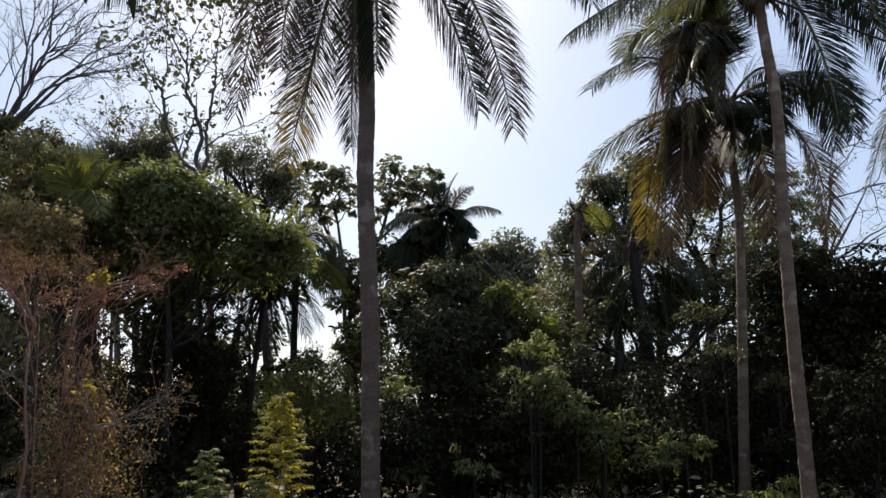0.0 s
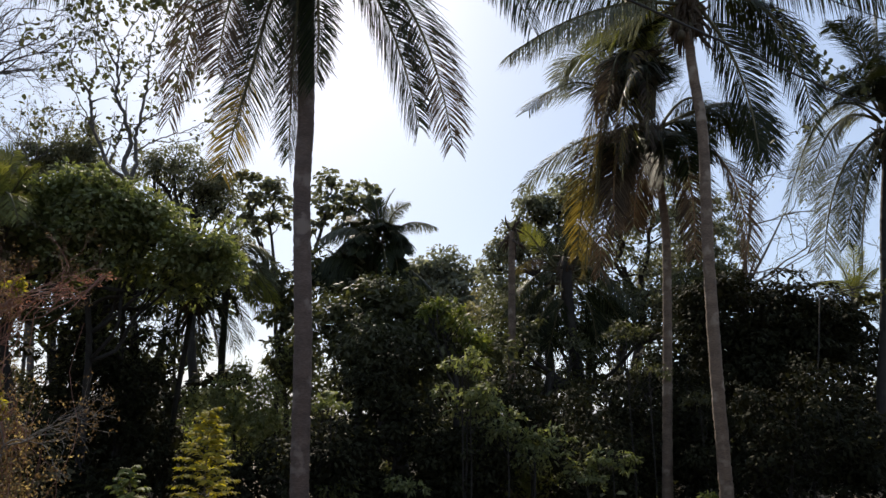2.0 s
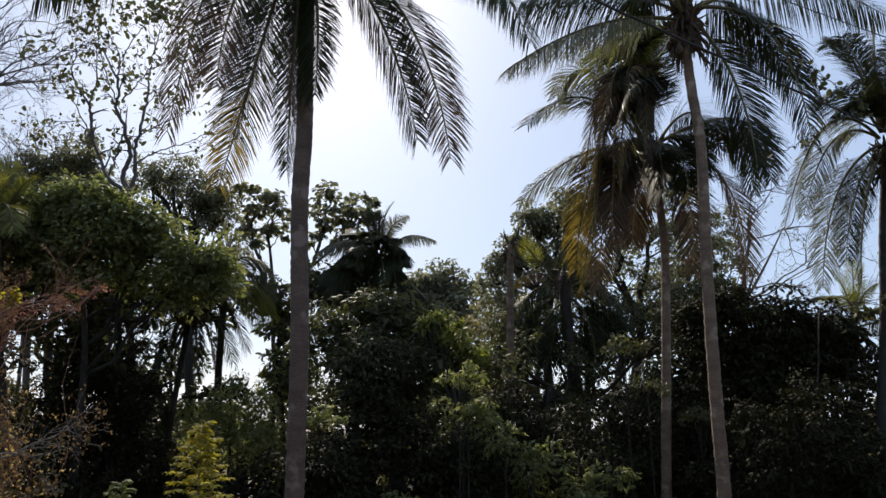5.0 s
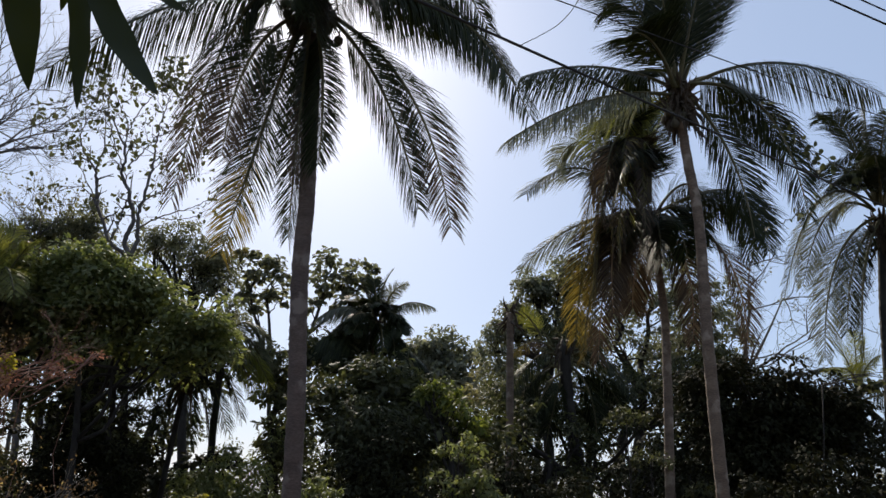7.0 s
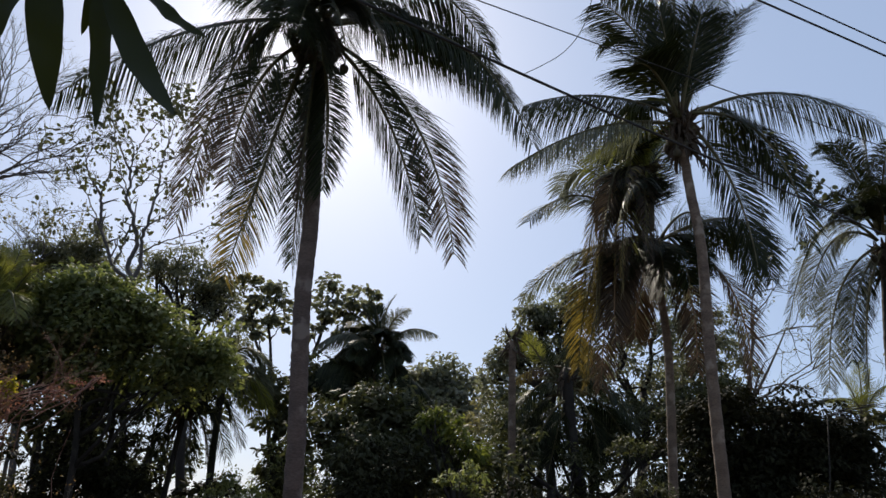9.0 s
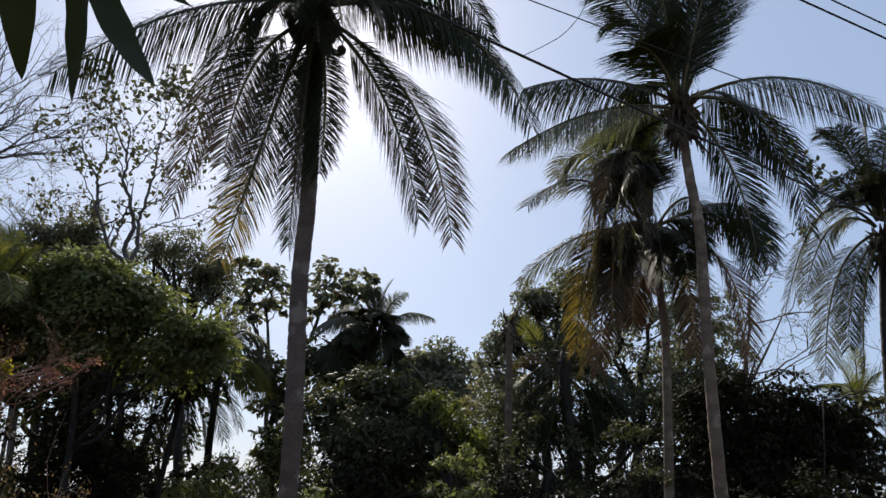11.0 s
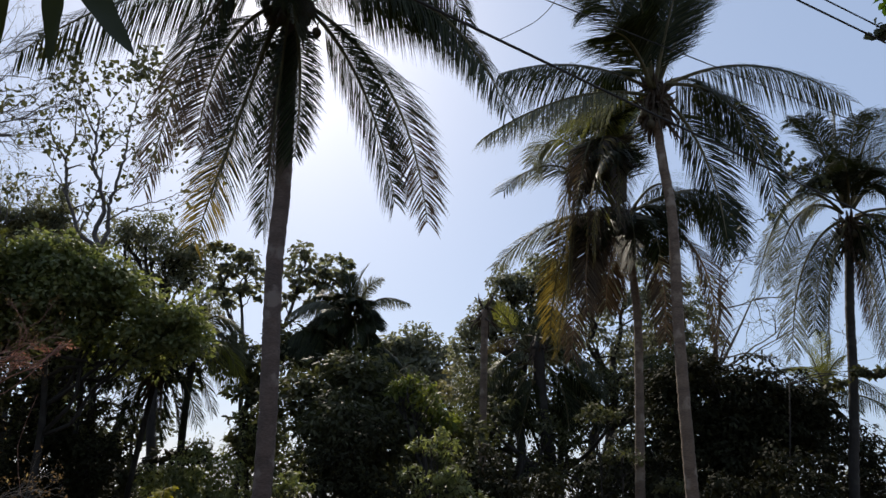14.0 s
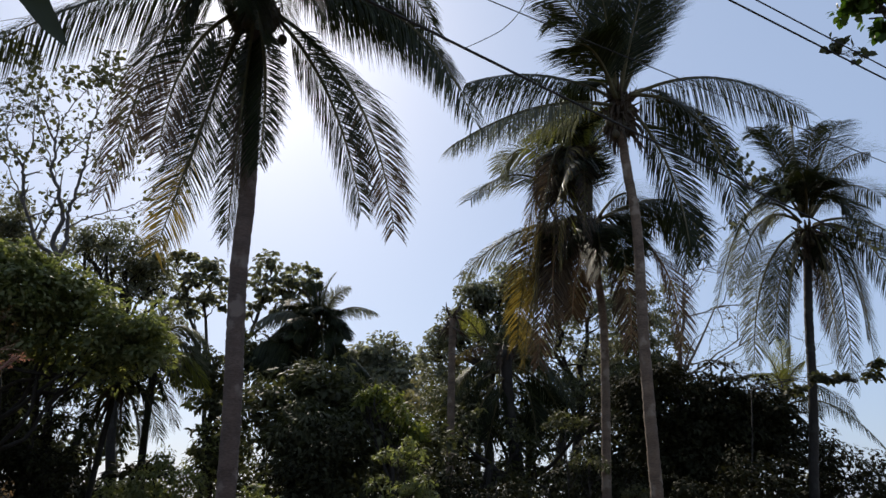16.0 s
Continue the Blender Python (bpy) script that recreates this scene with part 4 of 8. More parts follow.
# low coconut palm beyond the slender one
palm_h = palm("coconut_palm", [(16.96, 24.00, -0.88), (17.23, 24.00, 3.84), (17.42, 24.00, 5.19)], 0.15, 0.12, "low coconut palm beyond the slender one", fine=False, bark=TREE_BARK)
for start, mid, tip, tone, hang in (
    ((17.41, 24.00, 5.40), (17.28, 24.00, 6.58), (16.81, 24.00, 7.33), "fresh", 0.5),
    ((17.49, 24.11, 5.42), (17.88, 24.30, 6.77), (18.10, 24.50, 7.83), "fresh", 0.5),
    ((17.43, 23.93, 5.39), (17.86, 23.80, 6.34), (18.41, 23.70, 6.78), "fresh", 0.8),
    ((17.41, 23.89, 5.39), (17.11, 23.70, 6.13), (16.05, 23.50, 6.19), "fresh", 0.9),
    ((17.56, 24.14, 5.43), (18.18, 24.40, 6.68), (18.63, 24.60, 7.60), "fresh", 0.5),
    ((17.45, 24.07, 5.35), (16.86, 24.20, 6.21), (15.93, 24.30, 6.20), "green", 0.9),
    ((17.28, 23.89, 5.24), (16.30, 23.70, 5.54), (15.07, 23.50, 4.72), "green", 1.3),
    ((17.45, 24.11, 5.21), (16.72, 24.30, 4.79), (16.02, 24.40, 3.62), "green", 1.2),
    ((17.41, 23.89, 5.18), (18.72, 23.70, 5.88), (19.89, 23.50, 4.66), "green", 1.3),
    ((17.58, 24.07, 5.14), (19.68, 24.20, 5.20), (21.75, 24.30, 3.55), "green", 1.5),
    ((17.37, 23.89, 4.97), (18.09, 23.70, 4.34), (18.53, 23.50, 2.98), "green", 1.2),
    ((17.48, 24.11, 5.00), (17.77, 24.30, 4.08), (17.74, 24.40, 2.87), "green", 1),
    ((17.26, 23.86, 5.02), (16.48, 23.60, 4.00), (15.70, 23.40, 2.71), "green", 1),
    ((17.45, 24.14, 5.21), (16.44, 24.40, 5.12), (15.28, 24.50, 4.06), "green", 1.2),
    ((17.58, 24.18, 5.28), (18.65, 24.50, 5.61), (19.36, 24.70, 4.79), "green", 1.2),
):
    frond(palm_h, start, mid, tip, tone, hang, 0.78, 66, 1.7)

# coconut palm crowded by broadleaf trees
palm_i = palm("coconut_palm", [(-3.95, 19.00, -0.88), (-4.15, 19.00, 3.25), (-4.16, 19.00, 4.47), (-4.17, 19.00, 5.37)], 0.1, 0.085, "coconut palm crowded by broadleaf trees", fine=False, bark=TREE_BARK)
for start, mid, tip, tone, hang in (
    ((-4.15, 19.00, 5.48), (-3.67, 19.00, 6.05), (-3.08, 19.10, 5.61), "pale", 1.0),
    ((-4.17, 19.07, 5.50), (-3.61, 19.20, 5.68), (-3.00, 19.30, 4.79), "pale", 1.1),
    ((-4.10, 18.93, 5.39), (-3.43, 18.80, 5.25), (-2.80, 18.70, 4.36), "fresh", 1.1),
    ((-4.16, 19.07, 5.39), (-3.80, 19.20, 5.13), (-3.18, 19.30, 4.14), "fresh", 1.0),
    ((-4.21, 19.07, 5.50), (-4.59, 19.20, 6.16), (-5.14, 19.30, 5.93), "green", 0.9),
    ((-4.17, 18.93, 5.52), (-4.10, 18.80, 6.23), (-3.83, 18.70, 6.53), "pale", 0.6),
    ((-4.18, 18.89, 5.38), (-4.48, 18.70, 5.18), (-4.77, 18.60, 4.39), "green", 1.0),
):
    frond(palm_i, start, mid, tip, tone, hang, 0.85, 56, 1.7)

# short palm with fresh olive green fronds
palm_j = palm("coconut_palm", [(-7.10, 14.00, -0.88), (-7.19, 14.00, 0.62), (-7.38, 14.00, 2.78), (-7.59, 14.00, 5.09)], 0.09, 0.08, "short palm with fresh olive green fronds", fine=False, bark=TREE_BARK)
top = (-7.59, 14.00, 5.27)
for mid, tip, tone, hang in (
    ((-7.98, 14.16, 6.05), (-8.35, 14.30, 6.77), "fresh", 0.6),
    ((-7.62, 13.78, 6.05), (-7.63, 13.60, 6.63), "fresh", 0.5),
    ((-7.66, 14.22, 6.15), (-7.69, 14.40, 6.85), "fresh", 0.5),
    ((-7.28, 13.84, 5.82), (-6.99, 13.70, 6.20), "fresh", 0.7),
    ((-8.06, 14.28, 5.78), (-8.54, 14.50, 6.20), "fresh", 0.7),
    ((-7.48, 14.33, 5.72), (-7.26, 14.60, 5.80), "fresh", 0.9),
    ((-7.62, 13.67, 5.71), (-7.70, 13.40, 6.10), "fresh", 0.5),
    ((-7.19, 13.45, 5.65), (-6.68, 13.00, 5.00), "fresh", 1.0),
    ((-7.52, 13.56, 5.33), (-7.52, 13.20, 4.78), "fresh", 1.0),
    ((-7.89, 14.49, 6.22), (-8.11, 14.90, 6.94), "fresh", 0.5),
):
    frond(palm_j, top, mid, tip, tone, hang, 0.7, 60, 1.6)

# dead palm
palm("dead_palm_trunk", [(3.78, 20.00, -0.88), (3.78, 20.00, -0.52), (3.91, 20.00, 6.86)], 0.13, 0.11, "broken bare trunk of a dead palm", group="", fine=False)

# ---- broadleaf trees ----
tree("broadleaf_tree", (-7.06, 15.00, -0.88), (-7.67, 15.00, 3.96), 0.12, [(-7.31, 15.00, 5.90, 0.91, 0.75, 0.59), (-6.60, 15.00, 6.18, 0.83, 0.69, 0.55), (-7.66, 15.00, 5.26, 0.98, 0.88, 0.77), (-6.71, 15.00, 5.36, 1.10, 0.93, 0.76), (-5.84, 15.00, 5.70, 0.74, 0.68, 0.61), (-7.11, 15.00, 4.67, 1.10, 0.89, 0.69)],
     "dense dark green broadleaf tree with hanging creepers", LEAF_MID, clumps=1000, per=16, leaf=0.17, aspect=0.5, droop=0.3, shell=0.6, seed=21)
tree("broadleaf_tree", (-5.86, 15.60, -0.88), (-6.42, 15.60, 4.32), 0.11, [(-5.60, 15.60, 6.01, 0.63, 0.56, 0.49), (-4.94, 15.60, 5.57, 0.69, 0.62, 0.55), (-4.16, 15.60, 5.07, 0.65, 0.61, 0.56), (-3.56, 15.60, 4.58, 0.50, 0.52, 0.53), (-4.53, 15.60, 4.62, 1.01, 0.83, 0.65), (-5.66, 15.60, 5.03, 0.90, 0.78, 0.66), (-5.10, 15.60, 4.35, 0.81, 0.68, 0.54)],
     "bushy green broadleaf tree", LEAF_MID, clumps=1000, per=16, leaf=0.17, aspect=0.5, droop=0.3, shell=0.6, seed=22, core=0.06)
tree("broadleaf_tree", (-7.62, 14.50, -0.88), (-8.23, 14.50, 4.53), 0.11, [(-8.76, 14.50, 6.17, 1.14, 1.00, 0.86), (-8.09, 14.50, 5.71, 0.84, 0.84, 0.84), (-8.73, 14.50, 5.20, 1.27, 1.13, 0.99), (-7.91, 14.50, 4.54, 1.23, 1.02, 0.82), (-8.69, 14.50, 4.28, 1.12, 0.98, 0.84)],
     "broadleaf tree with a ragged crown", LEAF_OLIVE, clumps=1000, leaf=0.17, seed=20)
tree("broadleaf_tree", (-5.88, 17.50, -0.88), (-6.38, 17.50, 4.66), 0.11, [(-8.38, 17.50, 5.19, 1.61, 1.29, 0.96), (-6.77, 17.50, 5.11, 1.55, 1.24, 0.93), (-4.84, 17.50, 4.76, 1.35, 1.01, 0.68), (-3.73, 17.50, 4.53, 0.74, 0.66, 0.59), (-8.49, 17.50, 3.97, 1.28, 1.12, 0.96), (-7.26, 17.50, 3.62, 0.93, 0.93, 0.93), (-5.85, 17.50, 3.66, 0.91, 0.91, 0.91)],
     "dark broadleaf tree in the shade", LEAF_DARK, clumps=650, leaf=0.17, seed=23, core=0.03)
tree("rain_tree", (-6.16, 25.00, -0.88), (-6.91, 25.00, 8.74), 0.2, [(-7.45, 25.00, 9.73, 1.00, 0.90, 0.80), (-6.45, 25.00, 9.45, 1.00, 0.90, 0.80), (-8.31, 25.00, 10.02, 0.90, 0.90, 0.72), (-5.55, 25.00, 8.84, 0.90, 0.90, 0.72), (-6.90, 25.00, 8.78, 1.00, 0.90, 0.80), (-7.72, 25.00, 10.67, 0.95, 0.79, 0.63), (-6.65, 25.00, 10.16, 0.84, 0.78, 0.71), (-8.36, 25.00, 10.09, 0.86, 0.74, 0.63), (-5.85, 25.00, 9.09, 0.74, 0.78, 0.83), (-5.21, 25.00, 8.05, 0.56, 0.69, 0.82), (-6.98, 25.00, 9.38, 1.10, 0.94, 0.77)],
     "round-headed dull olive tree", LEAF_GREY, clumps=1200, per=11, leaf=0.17, shell=0.55, seed=24, core=0.04)
tree("rain_tree", (-10.07, 24.00, -0.88), (-11.11, 24.00, 8.30), 0.18, [(-11.41, 24.00, 10.24, 1.02, 0.85, 0.68), (-10.49, 24.00, 10.38, 0.79, 0.75, 0.72), (-12.48, 24.00, 9.88, 1.04, 0.92, 0.81), (-9.62, 24.00, 9.58, 0.88, 0.77, 0.66)],
     "dull olive tree with thin crown", LEAF_GREY, clumps=800, leaf=0.16, shell=0.7, seed=25)
tree("jackfruit_tree", (-11.58, 19.50, -0.88), (-12.65, 19.50, 7.68), 0.16, [(-12.58, 19.50, 9.16, 0.95, 0.76, 0.56), (-11.85, 19.50, 8.62, 0.74, 0.64, 0.54), (-12.82, 19.50, 8.37, 1.09, 0.89, 0.69), (-11.61, 19.50, 7.93, 0.58, 0.53, 0.48), (-13.80, 19.50, 8.90, 1.02, 0.92, 0.81)],
     "dense tree with dark bluish green leaves", LEAF_DARK, clumps=620, leaf=0.2, shell=0.6, seed=44)
tree("broadleaf_tree", (-6.88, 12.20, -0.88), (-7.42, 12.20, 4.23), 0.05, [(-7.49, 12.20, 4.80, 0.72, 0.53, 0.33), (-7.80, 12.20, 4.44, 0.72, 0.56, 0.41), (-6.99, 12.20, 4.38, 0.49, 0.41, 0.33), (-7.36, 12.20, 4.08, 0.71, 0.51, 0.31), (-8.33, 12.20, 4.65, 0.61, 0.55, 0.49)],
     "small tree with dull tan and olive leaves", LEAF_TAN, clumps=260, per=12, leaf=0.13, aspect=0.5, shell=0.7, seed=45)
tree("teak_tree", (-3.24, 24.00, -0.88), (-3.61, 24.00, 5.76), 0.12, [(-5.09, 24.00, 9.66, 0.42, 0.32, 0.21), (-4.28, 24.00, 9.50, 0.63, 0.48, 0.33), (-3.64, 24.00, 9.35, 0.46, 0.42, 0.37), (-4.50, 24.00, 8.80, 0.58, 0.46, 0.33), (-3.81, 24.00, 8.71, 0.58, 0.48, 0.37), (-4.76, 24.00, 8.17, 0.31, 0.26, 0.21), (-4.07, 24.00, 8.19, 0.41, 0.33, 0.25), (-3.58, 24.00, 8.09, 0.31, 0.26, 0.21), (-4.24, 24.00, 7.67, 0.29, 0.23, 0.16), (-2.43, 24.00, 9.07, 0.41, 0.39, 0.37), (-1.85, 24.00, 9.57, 0.58, 0.48, 0.37), (-0.94, 24.00, 9.47, 0.45, 0.39, 0.33), (-1.43, 24.00, 8.88, 0.72, 0.58, 0.45), (-2.21, 24.00, 8.44, 0.45, 0.35, 0.25), (-0.82, 24.00, 8.79, 0.57, 0.49, 0.41), (-0.32, 24.00, 9.02, 0.29, 0.29, 0.29), (-1.60, 24.00, 8.25, 0.53, 0.41, 0.29), (-0.80, 24.00, 8.06, 0.51, 0.42, 0.32), (-2.35, 24.00, 7.92, 0.31, 0.25, 0.20)],
     "large-leaved tree with an open crown on crooked limbs", LEAF_GREY, clumps=370, per=10, leaf=0.24, aspect=0.75, shell=0.8, seed=26, twigs=5, core=0.0, arms=[
    [(-3.59, 23.90, 5.75), (-3.73, 24.00, 6.66), (-3.88, 24.10, 7.60), (-4.00, 23.90, 8.30)],
    [(-3.59, 23.90, 5.75), (-3.09, 24.00, 6.23), (-2.36, 24.10, 7.02), (-1.62, 23.90, 7.66), (-1.16, 24.00, 8.26)],
    [(-2.34, 23.90, 6.97), (-2.14, 24.00, 7.82), (-1.97, 24.10, 8.79)],
    [(-3.72, 23.90, 6.64), (-4.11, 24.00, 7.06), (-4.46, 24.10, 7.79), (-4.56, 23.90, 8.41)]])
tree("mango_tree", (0.53, 17.00, -0.88), (0.32, 17.00, 3.25), 0.22, [(-0.91, 17.00, 3.86, 0.84, 0.73, 0.63), (0.02, 17.00, 3.96, 0.84, 0.70, 0.56), (-0.35, 17.00, 3.42, 1.53, 1.22, 0.91), (1.12, 17.00, 3.46, 0.98, 0.80, 0.63), (0.86, 17.00, 3.01, 1.53, 1.25, 0.97), (2.20, 17.00, 2.78, 0.91, 0.84, 0.77), (-1.32, 20.90, 5.30, 0.90, 0.80, 0.69), (-0.54, 20.90, 5.17, 0.69, 0.66, 0.62), (1.01, 20.90, 4.67, 0.83, 0.69, 0.55)],
     "dense dark mango tree", LEAF_DARK, clumps=760, per=15, leaf=0.26, aspect=0.34, droop=0.3, shell=0.55, seed=27)
tree("mango_tree", (1.78, 15.60, -0.88), (1.71, 15.60, 2.80), 0.1, [(1.32, 15.60, 3.89, 0.41, 0.31, 0.21), (1.64, 15.60, 3.57, 0.49, 0.39, 0.28), (2.12, 15.60, 3.16, 0.44, 0.37, 0.31), (1.14, 15.60, 3.67, 0.32, 0.25, 0.18)],
     "mango tree with fresh light green leaves", LEAF_LIGHT, clumps=200, leaf=0.17, aspect=0.35, seed=28)
tree("broadleaf_tree", (-2.53, 21.00, -0.88), (-2.90, 21.00, 4.51), 0.09, [(-3.35, 21.00, 5.31, 0.67, 0.69, 0.70), (-2.77, 21.00, 4.51, 0.63, 0.71, 0.78), (-2.47, 21.00, 3.10, 0.78, 0.86, 0.95), (-1.96, 21.00, 5.53, 0.52, 0.61, 0.70)],
     "slim leafy tree beside the tall palm", LEAF_DARK, clumps=420, leaf=0.22, aspect=0.5, seed=37)
tree("jackfruit_tree", (5.41, 56.00, -0.88), (5.36, 56.00, 10.62), 0.35, [(4.87, 56.00, 13.66, 1.97, 1.64, 1.31), (3.26, 56.00, 12.16, 1.58, 1.63, 1.67), (6.66, 56.00, 12.05, 1.40, 1.63, 1.87), (4.99, 56.00, 10.38, 3.06, 2.55, 2.04), (5.35, 56.00, 12.49, 2.05, 1.82, 1.59), (6.98, 56.00, 9.73, 1.86, 1.86, 1.86), (3.53, 56.00, 9.66, 1.85, 1.85, 1.85)],
     "distant round-crowned greyish tree", LEAF_GREY, clumps=900, per=9, leaf=0.5, aspect=0.6, seed=29)
tree("mango_tree", (-0.30, 15.80, -0.88), (-0.49, 15.80, 2.88), 0.14, [(-0.32, 15.80, 3.12, 0.58, 0.58, 0.58), (0.20, 15.80, 2.66, 1.03, 0.90, 0.77), (-0.27, 15.80, 2.30, 0.77, 0.71, 0.64)],
     "low dense mango tree", LEAF_DARK, clumps=550, leaf=0.18, aspect=0.3, seed=36)
tree("jackfruit_tree", (6.47, 27.00, -0.88), (6.89, 27.00, 6.72), 0.26, [(7.39, 27.00, 10.50, 0.77, 0.67, 0.57), (6.40, 27.00, 9.59, 0.85, 0.85, 0.85), (5.32, 27.00, 8.55, 0.65, 0.65, 0.65), (4.56, 27.00, 7.40, 0.55, 0.66, 0.78), (6.00, 27.00, 7.98, 1.11, 1.07, 1.04), (7.45, 27.00, 8.97, 0.99, 1.06, 1.13), (7.84, 27.00, 7.33, 1.17, 1.17, 1.17), (4.81, 27.00, 6.04, 0.81, 0.86, 0.91)],
     "tall leafy tree with greyish green leaves", LEAF_GREY, clumps=1800, per=10, leaf=0.18, aspect=0.6, shell=0.5, seed=30, core=0.04)
tree("broadleaf_tree", (9.54, 26.00, -0.88), (10.16, 26.00, 6.68), 0.26, [(9.02, 26.00, 9.33, 1.63, 1.51, 1.40), (10.91, 26.00, 9.65, 1.67, 1.55, 1.43), (12.69, 26.00, 8.79, 1.46, 1.40, 1.34), (9.56, 26.00, 7.54, 2.08, 1.73, 1.38), (11.80, 26.00, 7.17, 1.90, 1.60, 1.30), (13.70, 26.00, 7.69, 1.22, 1.22, 1.22)],
     "tall broadleaf tree with a thinning crown", LEAF_GREY, clumps=1500, leaf=0.21, aspect=0.5, seed=31, core=0.03)
# the next two crowns get their shade from the blackish leaf colour
tree("broadleaf_tree", (9.30, 17.00, -0.88), (9.83, 17.00, 3.49), 0.2, [(9.28, 17.00, 4.23, 1.03, 0.92, 0.80), (10.47, 17.00, 4.22, 1.23, 1.01, 0.79), (8.38, 17.00, 3.59, 0.93, 0.89, 0.85), (9.63, 17.00, 3.22, 1.76, 1.40, 1.04), (11.00, 17.00, 3.45, 1.32, 1.16, 0.99), (11.68, 17.00, 3.88, 0.85, 0.72, 0.59), (11.67, 17.00, 3.13, 1.18, 1.05, 0.93), (8.97, 17.00, 4.64, 0.63, 0.55, 0.48)],
     "dense tree beside the palms, shade painted into its leaves", LEAF_SHADE, clumps=1700, leaf=0.18, seed=32)
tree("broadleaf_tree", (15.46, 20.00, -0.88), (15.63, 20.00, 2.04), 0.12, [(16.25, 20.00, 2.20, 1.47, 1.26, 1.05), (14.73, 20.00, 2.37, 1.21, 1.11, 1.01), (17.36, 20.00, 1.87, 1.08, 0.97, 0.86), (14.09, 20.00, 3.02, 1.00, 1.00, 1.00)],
     "low leafy tree, shade painted into its leaves", LEAF_SHADE, clumps=500, leaf=0.18, seed=33)
tree("broadleaf_tree", (6.72, 23.00, -0.88), (7.08, 23.00, 4.00), 0.18, [(5.40, 23.00, 4.49, 1.55, 1.36, 1.16), (7.29, 23.00, 4.36, 1.58, 1.38, 1.19), (9.25, 23.00, 4.78, 1.63, 1.42, 1.22), (10.90, 23.00, 5.39, 1.26, 1.15, 1.05), (4.26, 23.00, 3.58, 1.15, 1.05, 0.96)],
     "shaded tree behind the palm trunks", LEAF_DARK, clumps=1300, leaf=0.2, seed=34)
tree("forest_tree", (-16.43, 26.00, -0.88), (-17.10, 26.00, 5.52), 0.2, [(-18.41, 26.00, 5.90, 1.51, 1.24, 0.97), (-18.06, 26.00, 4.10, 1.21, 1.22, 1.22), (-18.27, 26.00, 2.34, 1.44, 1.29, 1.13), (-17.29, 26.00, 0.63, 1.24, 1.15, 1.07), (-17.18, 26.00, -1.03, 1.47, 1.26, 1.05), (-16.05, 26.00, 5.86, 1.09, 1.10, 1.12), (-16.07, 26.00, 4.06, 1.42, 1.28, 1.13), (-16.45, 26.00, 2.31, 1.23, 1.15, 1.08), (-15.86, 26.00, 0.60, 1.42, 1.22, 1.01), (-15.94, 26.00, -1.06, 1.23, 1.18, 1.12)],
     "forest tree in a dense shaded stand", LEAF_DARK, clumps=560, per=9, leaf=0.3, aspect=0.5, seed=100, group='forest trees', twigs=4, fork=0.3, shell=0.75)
tree("forest_tree", (-15.38, 30.00, -0.88), (-15.90, 30.00, 5.85), 0.2, [(-17.25, 30.00, 6.29, 1.27, 1.33, 1.39), (-17.14, 30.00, 4.21, 1.47, 1.34, 1.20), (-17.24, 30.00, 2.20, 1.48, 1.40, 1.32), (-17.05, 30.00, 0.23, 1.36, 1.26, 1.15), (-16.86, 30.00, -1.68, 1.24, 1.32, 1.39), (-15.42, 30.00, 6.33, 1.48, 1.25, 1.01), (-15.15, 30.00, 2.23, 1.28, 1.20, 1.12), (-14.13, 30.00, 0.26, 1.29, 1.23, 1.16), (-13.98, 30.00, -1.65, 1.52, 1.32, 1.12)],
     "forest tree in a dense shaded stand", LEAF_OLIVE, clumps=560, per=9, leaf=0.3, aspect=0.5, seed=101, group='forest trees', twigs=4, fork=0.3, shell=0.75)
tree("forest_tree", (-10.84, 27.00, -0.88), (-11.13, 27.00, 5.62), 0.2, [(-11.98, 27.00, 6.58, 1.02, 1.02, 1.01), (-12.13, 27.00, 1.07, 1.18, 1.04, 0.89), (-11.49, 27.00, -0.67, 1.19, 1.14, 1.10), (-11.99, 27.00, -2.36, 1.25, 1.13, 1.00), (-10.93, 27.00, 6.40, 1.24, 1.15, 1.06), (-10.48, 27.00, 4.51, 0.98, 0.95, 0.93), (-10.76, 27.00, 0.90, 1.23, 1.12, 1.01), (-10.22, 27.00, -0.84, 1.20, 1.18, 1.16), (-10.01, 27.00, -2.52, 0.99, 0.94, 0.90)],
     "forest tree in a dense shaded stand", LEAF_DARK, clumps=560, per=9, leaf=0.3, aspect=0.5, seed=102, group='forest trees', twigs=4, fork=0.3, shell=0.75)
tree("forest_tree", (-9.23, 31.00, -0.88), (-9.30, 31.00, 5.17), 0.2, [(-10.68, 31.00, 3.74, 1.43, 1.23, 1.03), (-10.67, 31.00, 1.67, 1.21, 1.16, 1.12), (-9.79, 31.00, -0.35, 1.45, 1.35, 1.26), (-10.00, 31.00, -2.31, 1.07, 1.07, 1.07), (-8.27, 31.00, 6.05, 1.23, 1.19, 1.15), (-8.24, 31.00, 3.91, 1.21, 1.21, 1.22), (-8.45, 31.00, 1.84, 1.29, 1.23, 1.17), (-8.49, 31.00, -0.18, 1.10, 1.19, 1.27), (-7.81, 31.00, -2.15, 1.44, 1.26, 1.07)],
     "forest tree in a dense shaded stand", LEAF_DARK, clumps=560, per=9, leaf=0.3, aspect=0.5, seed=103, group='forest trees', twigs=4, fork=0.3, shell=0.75)
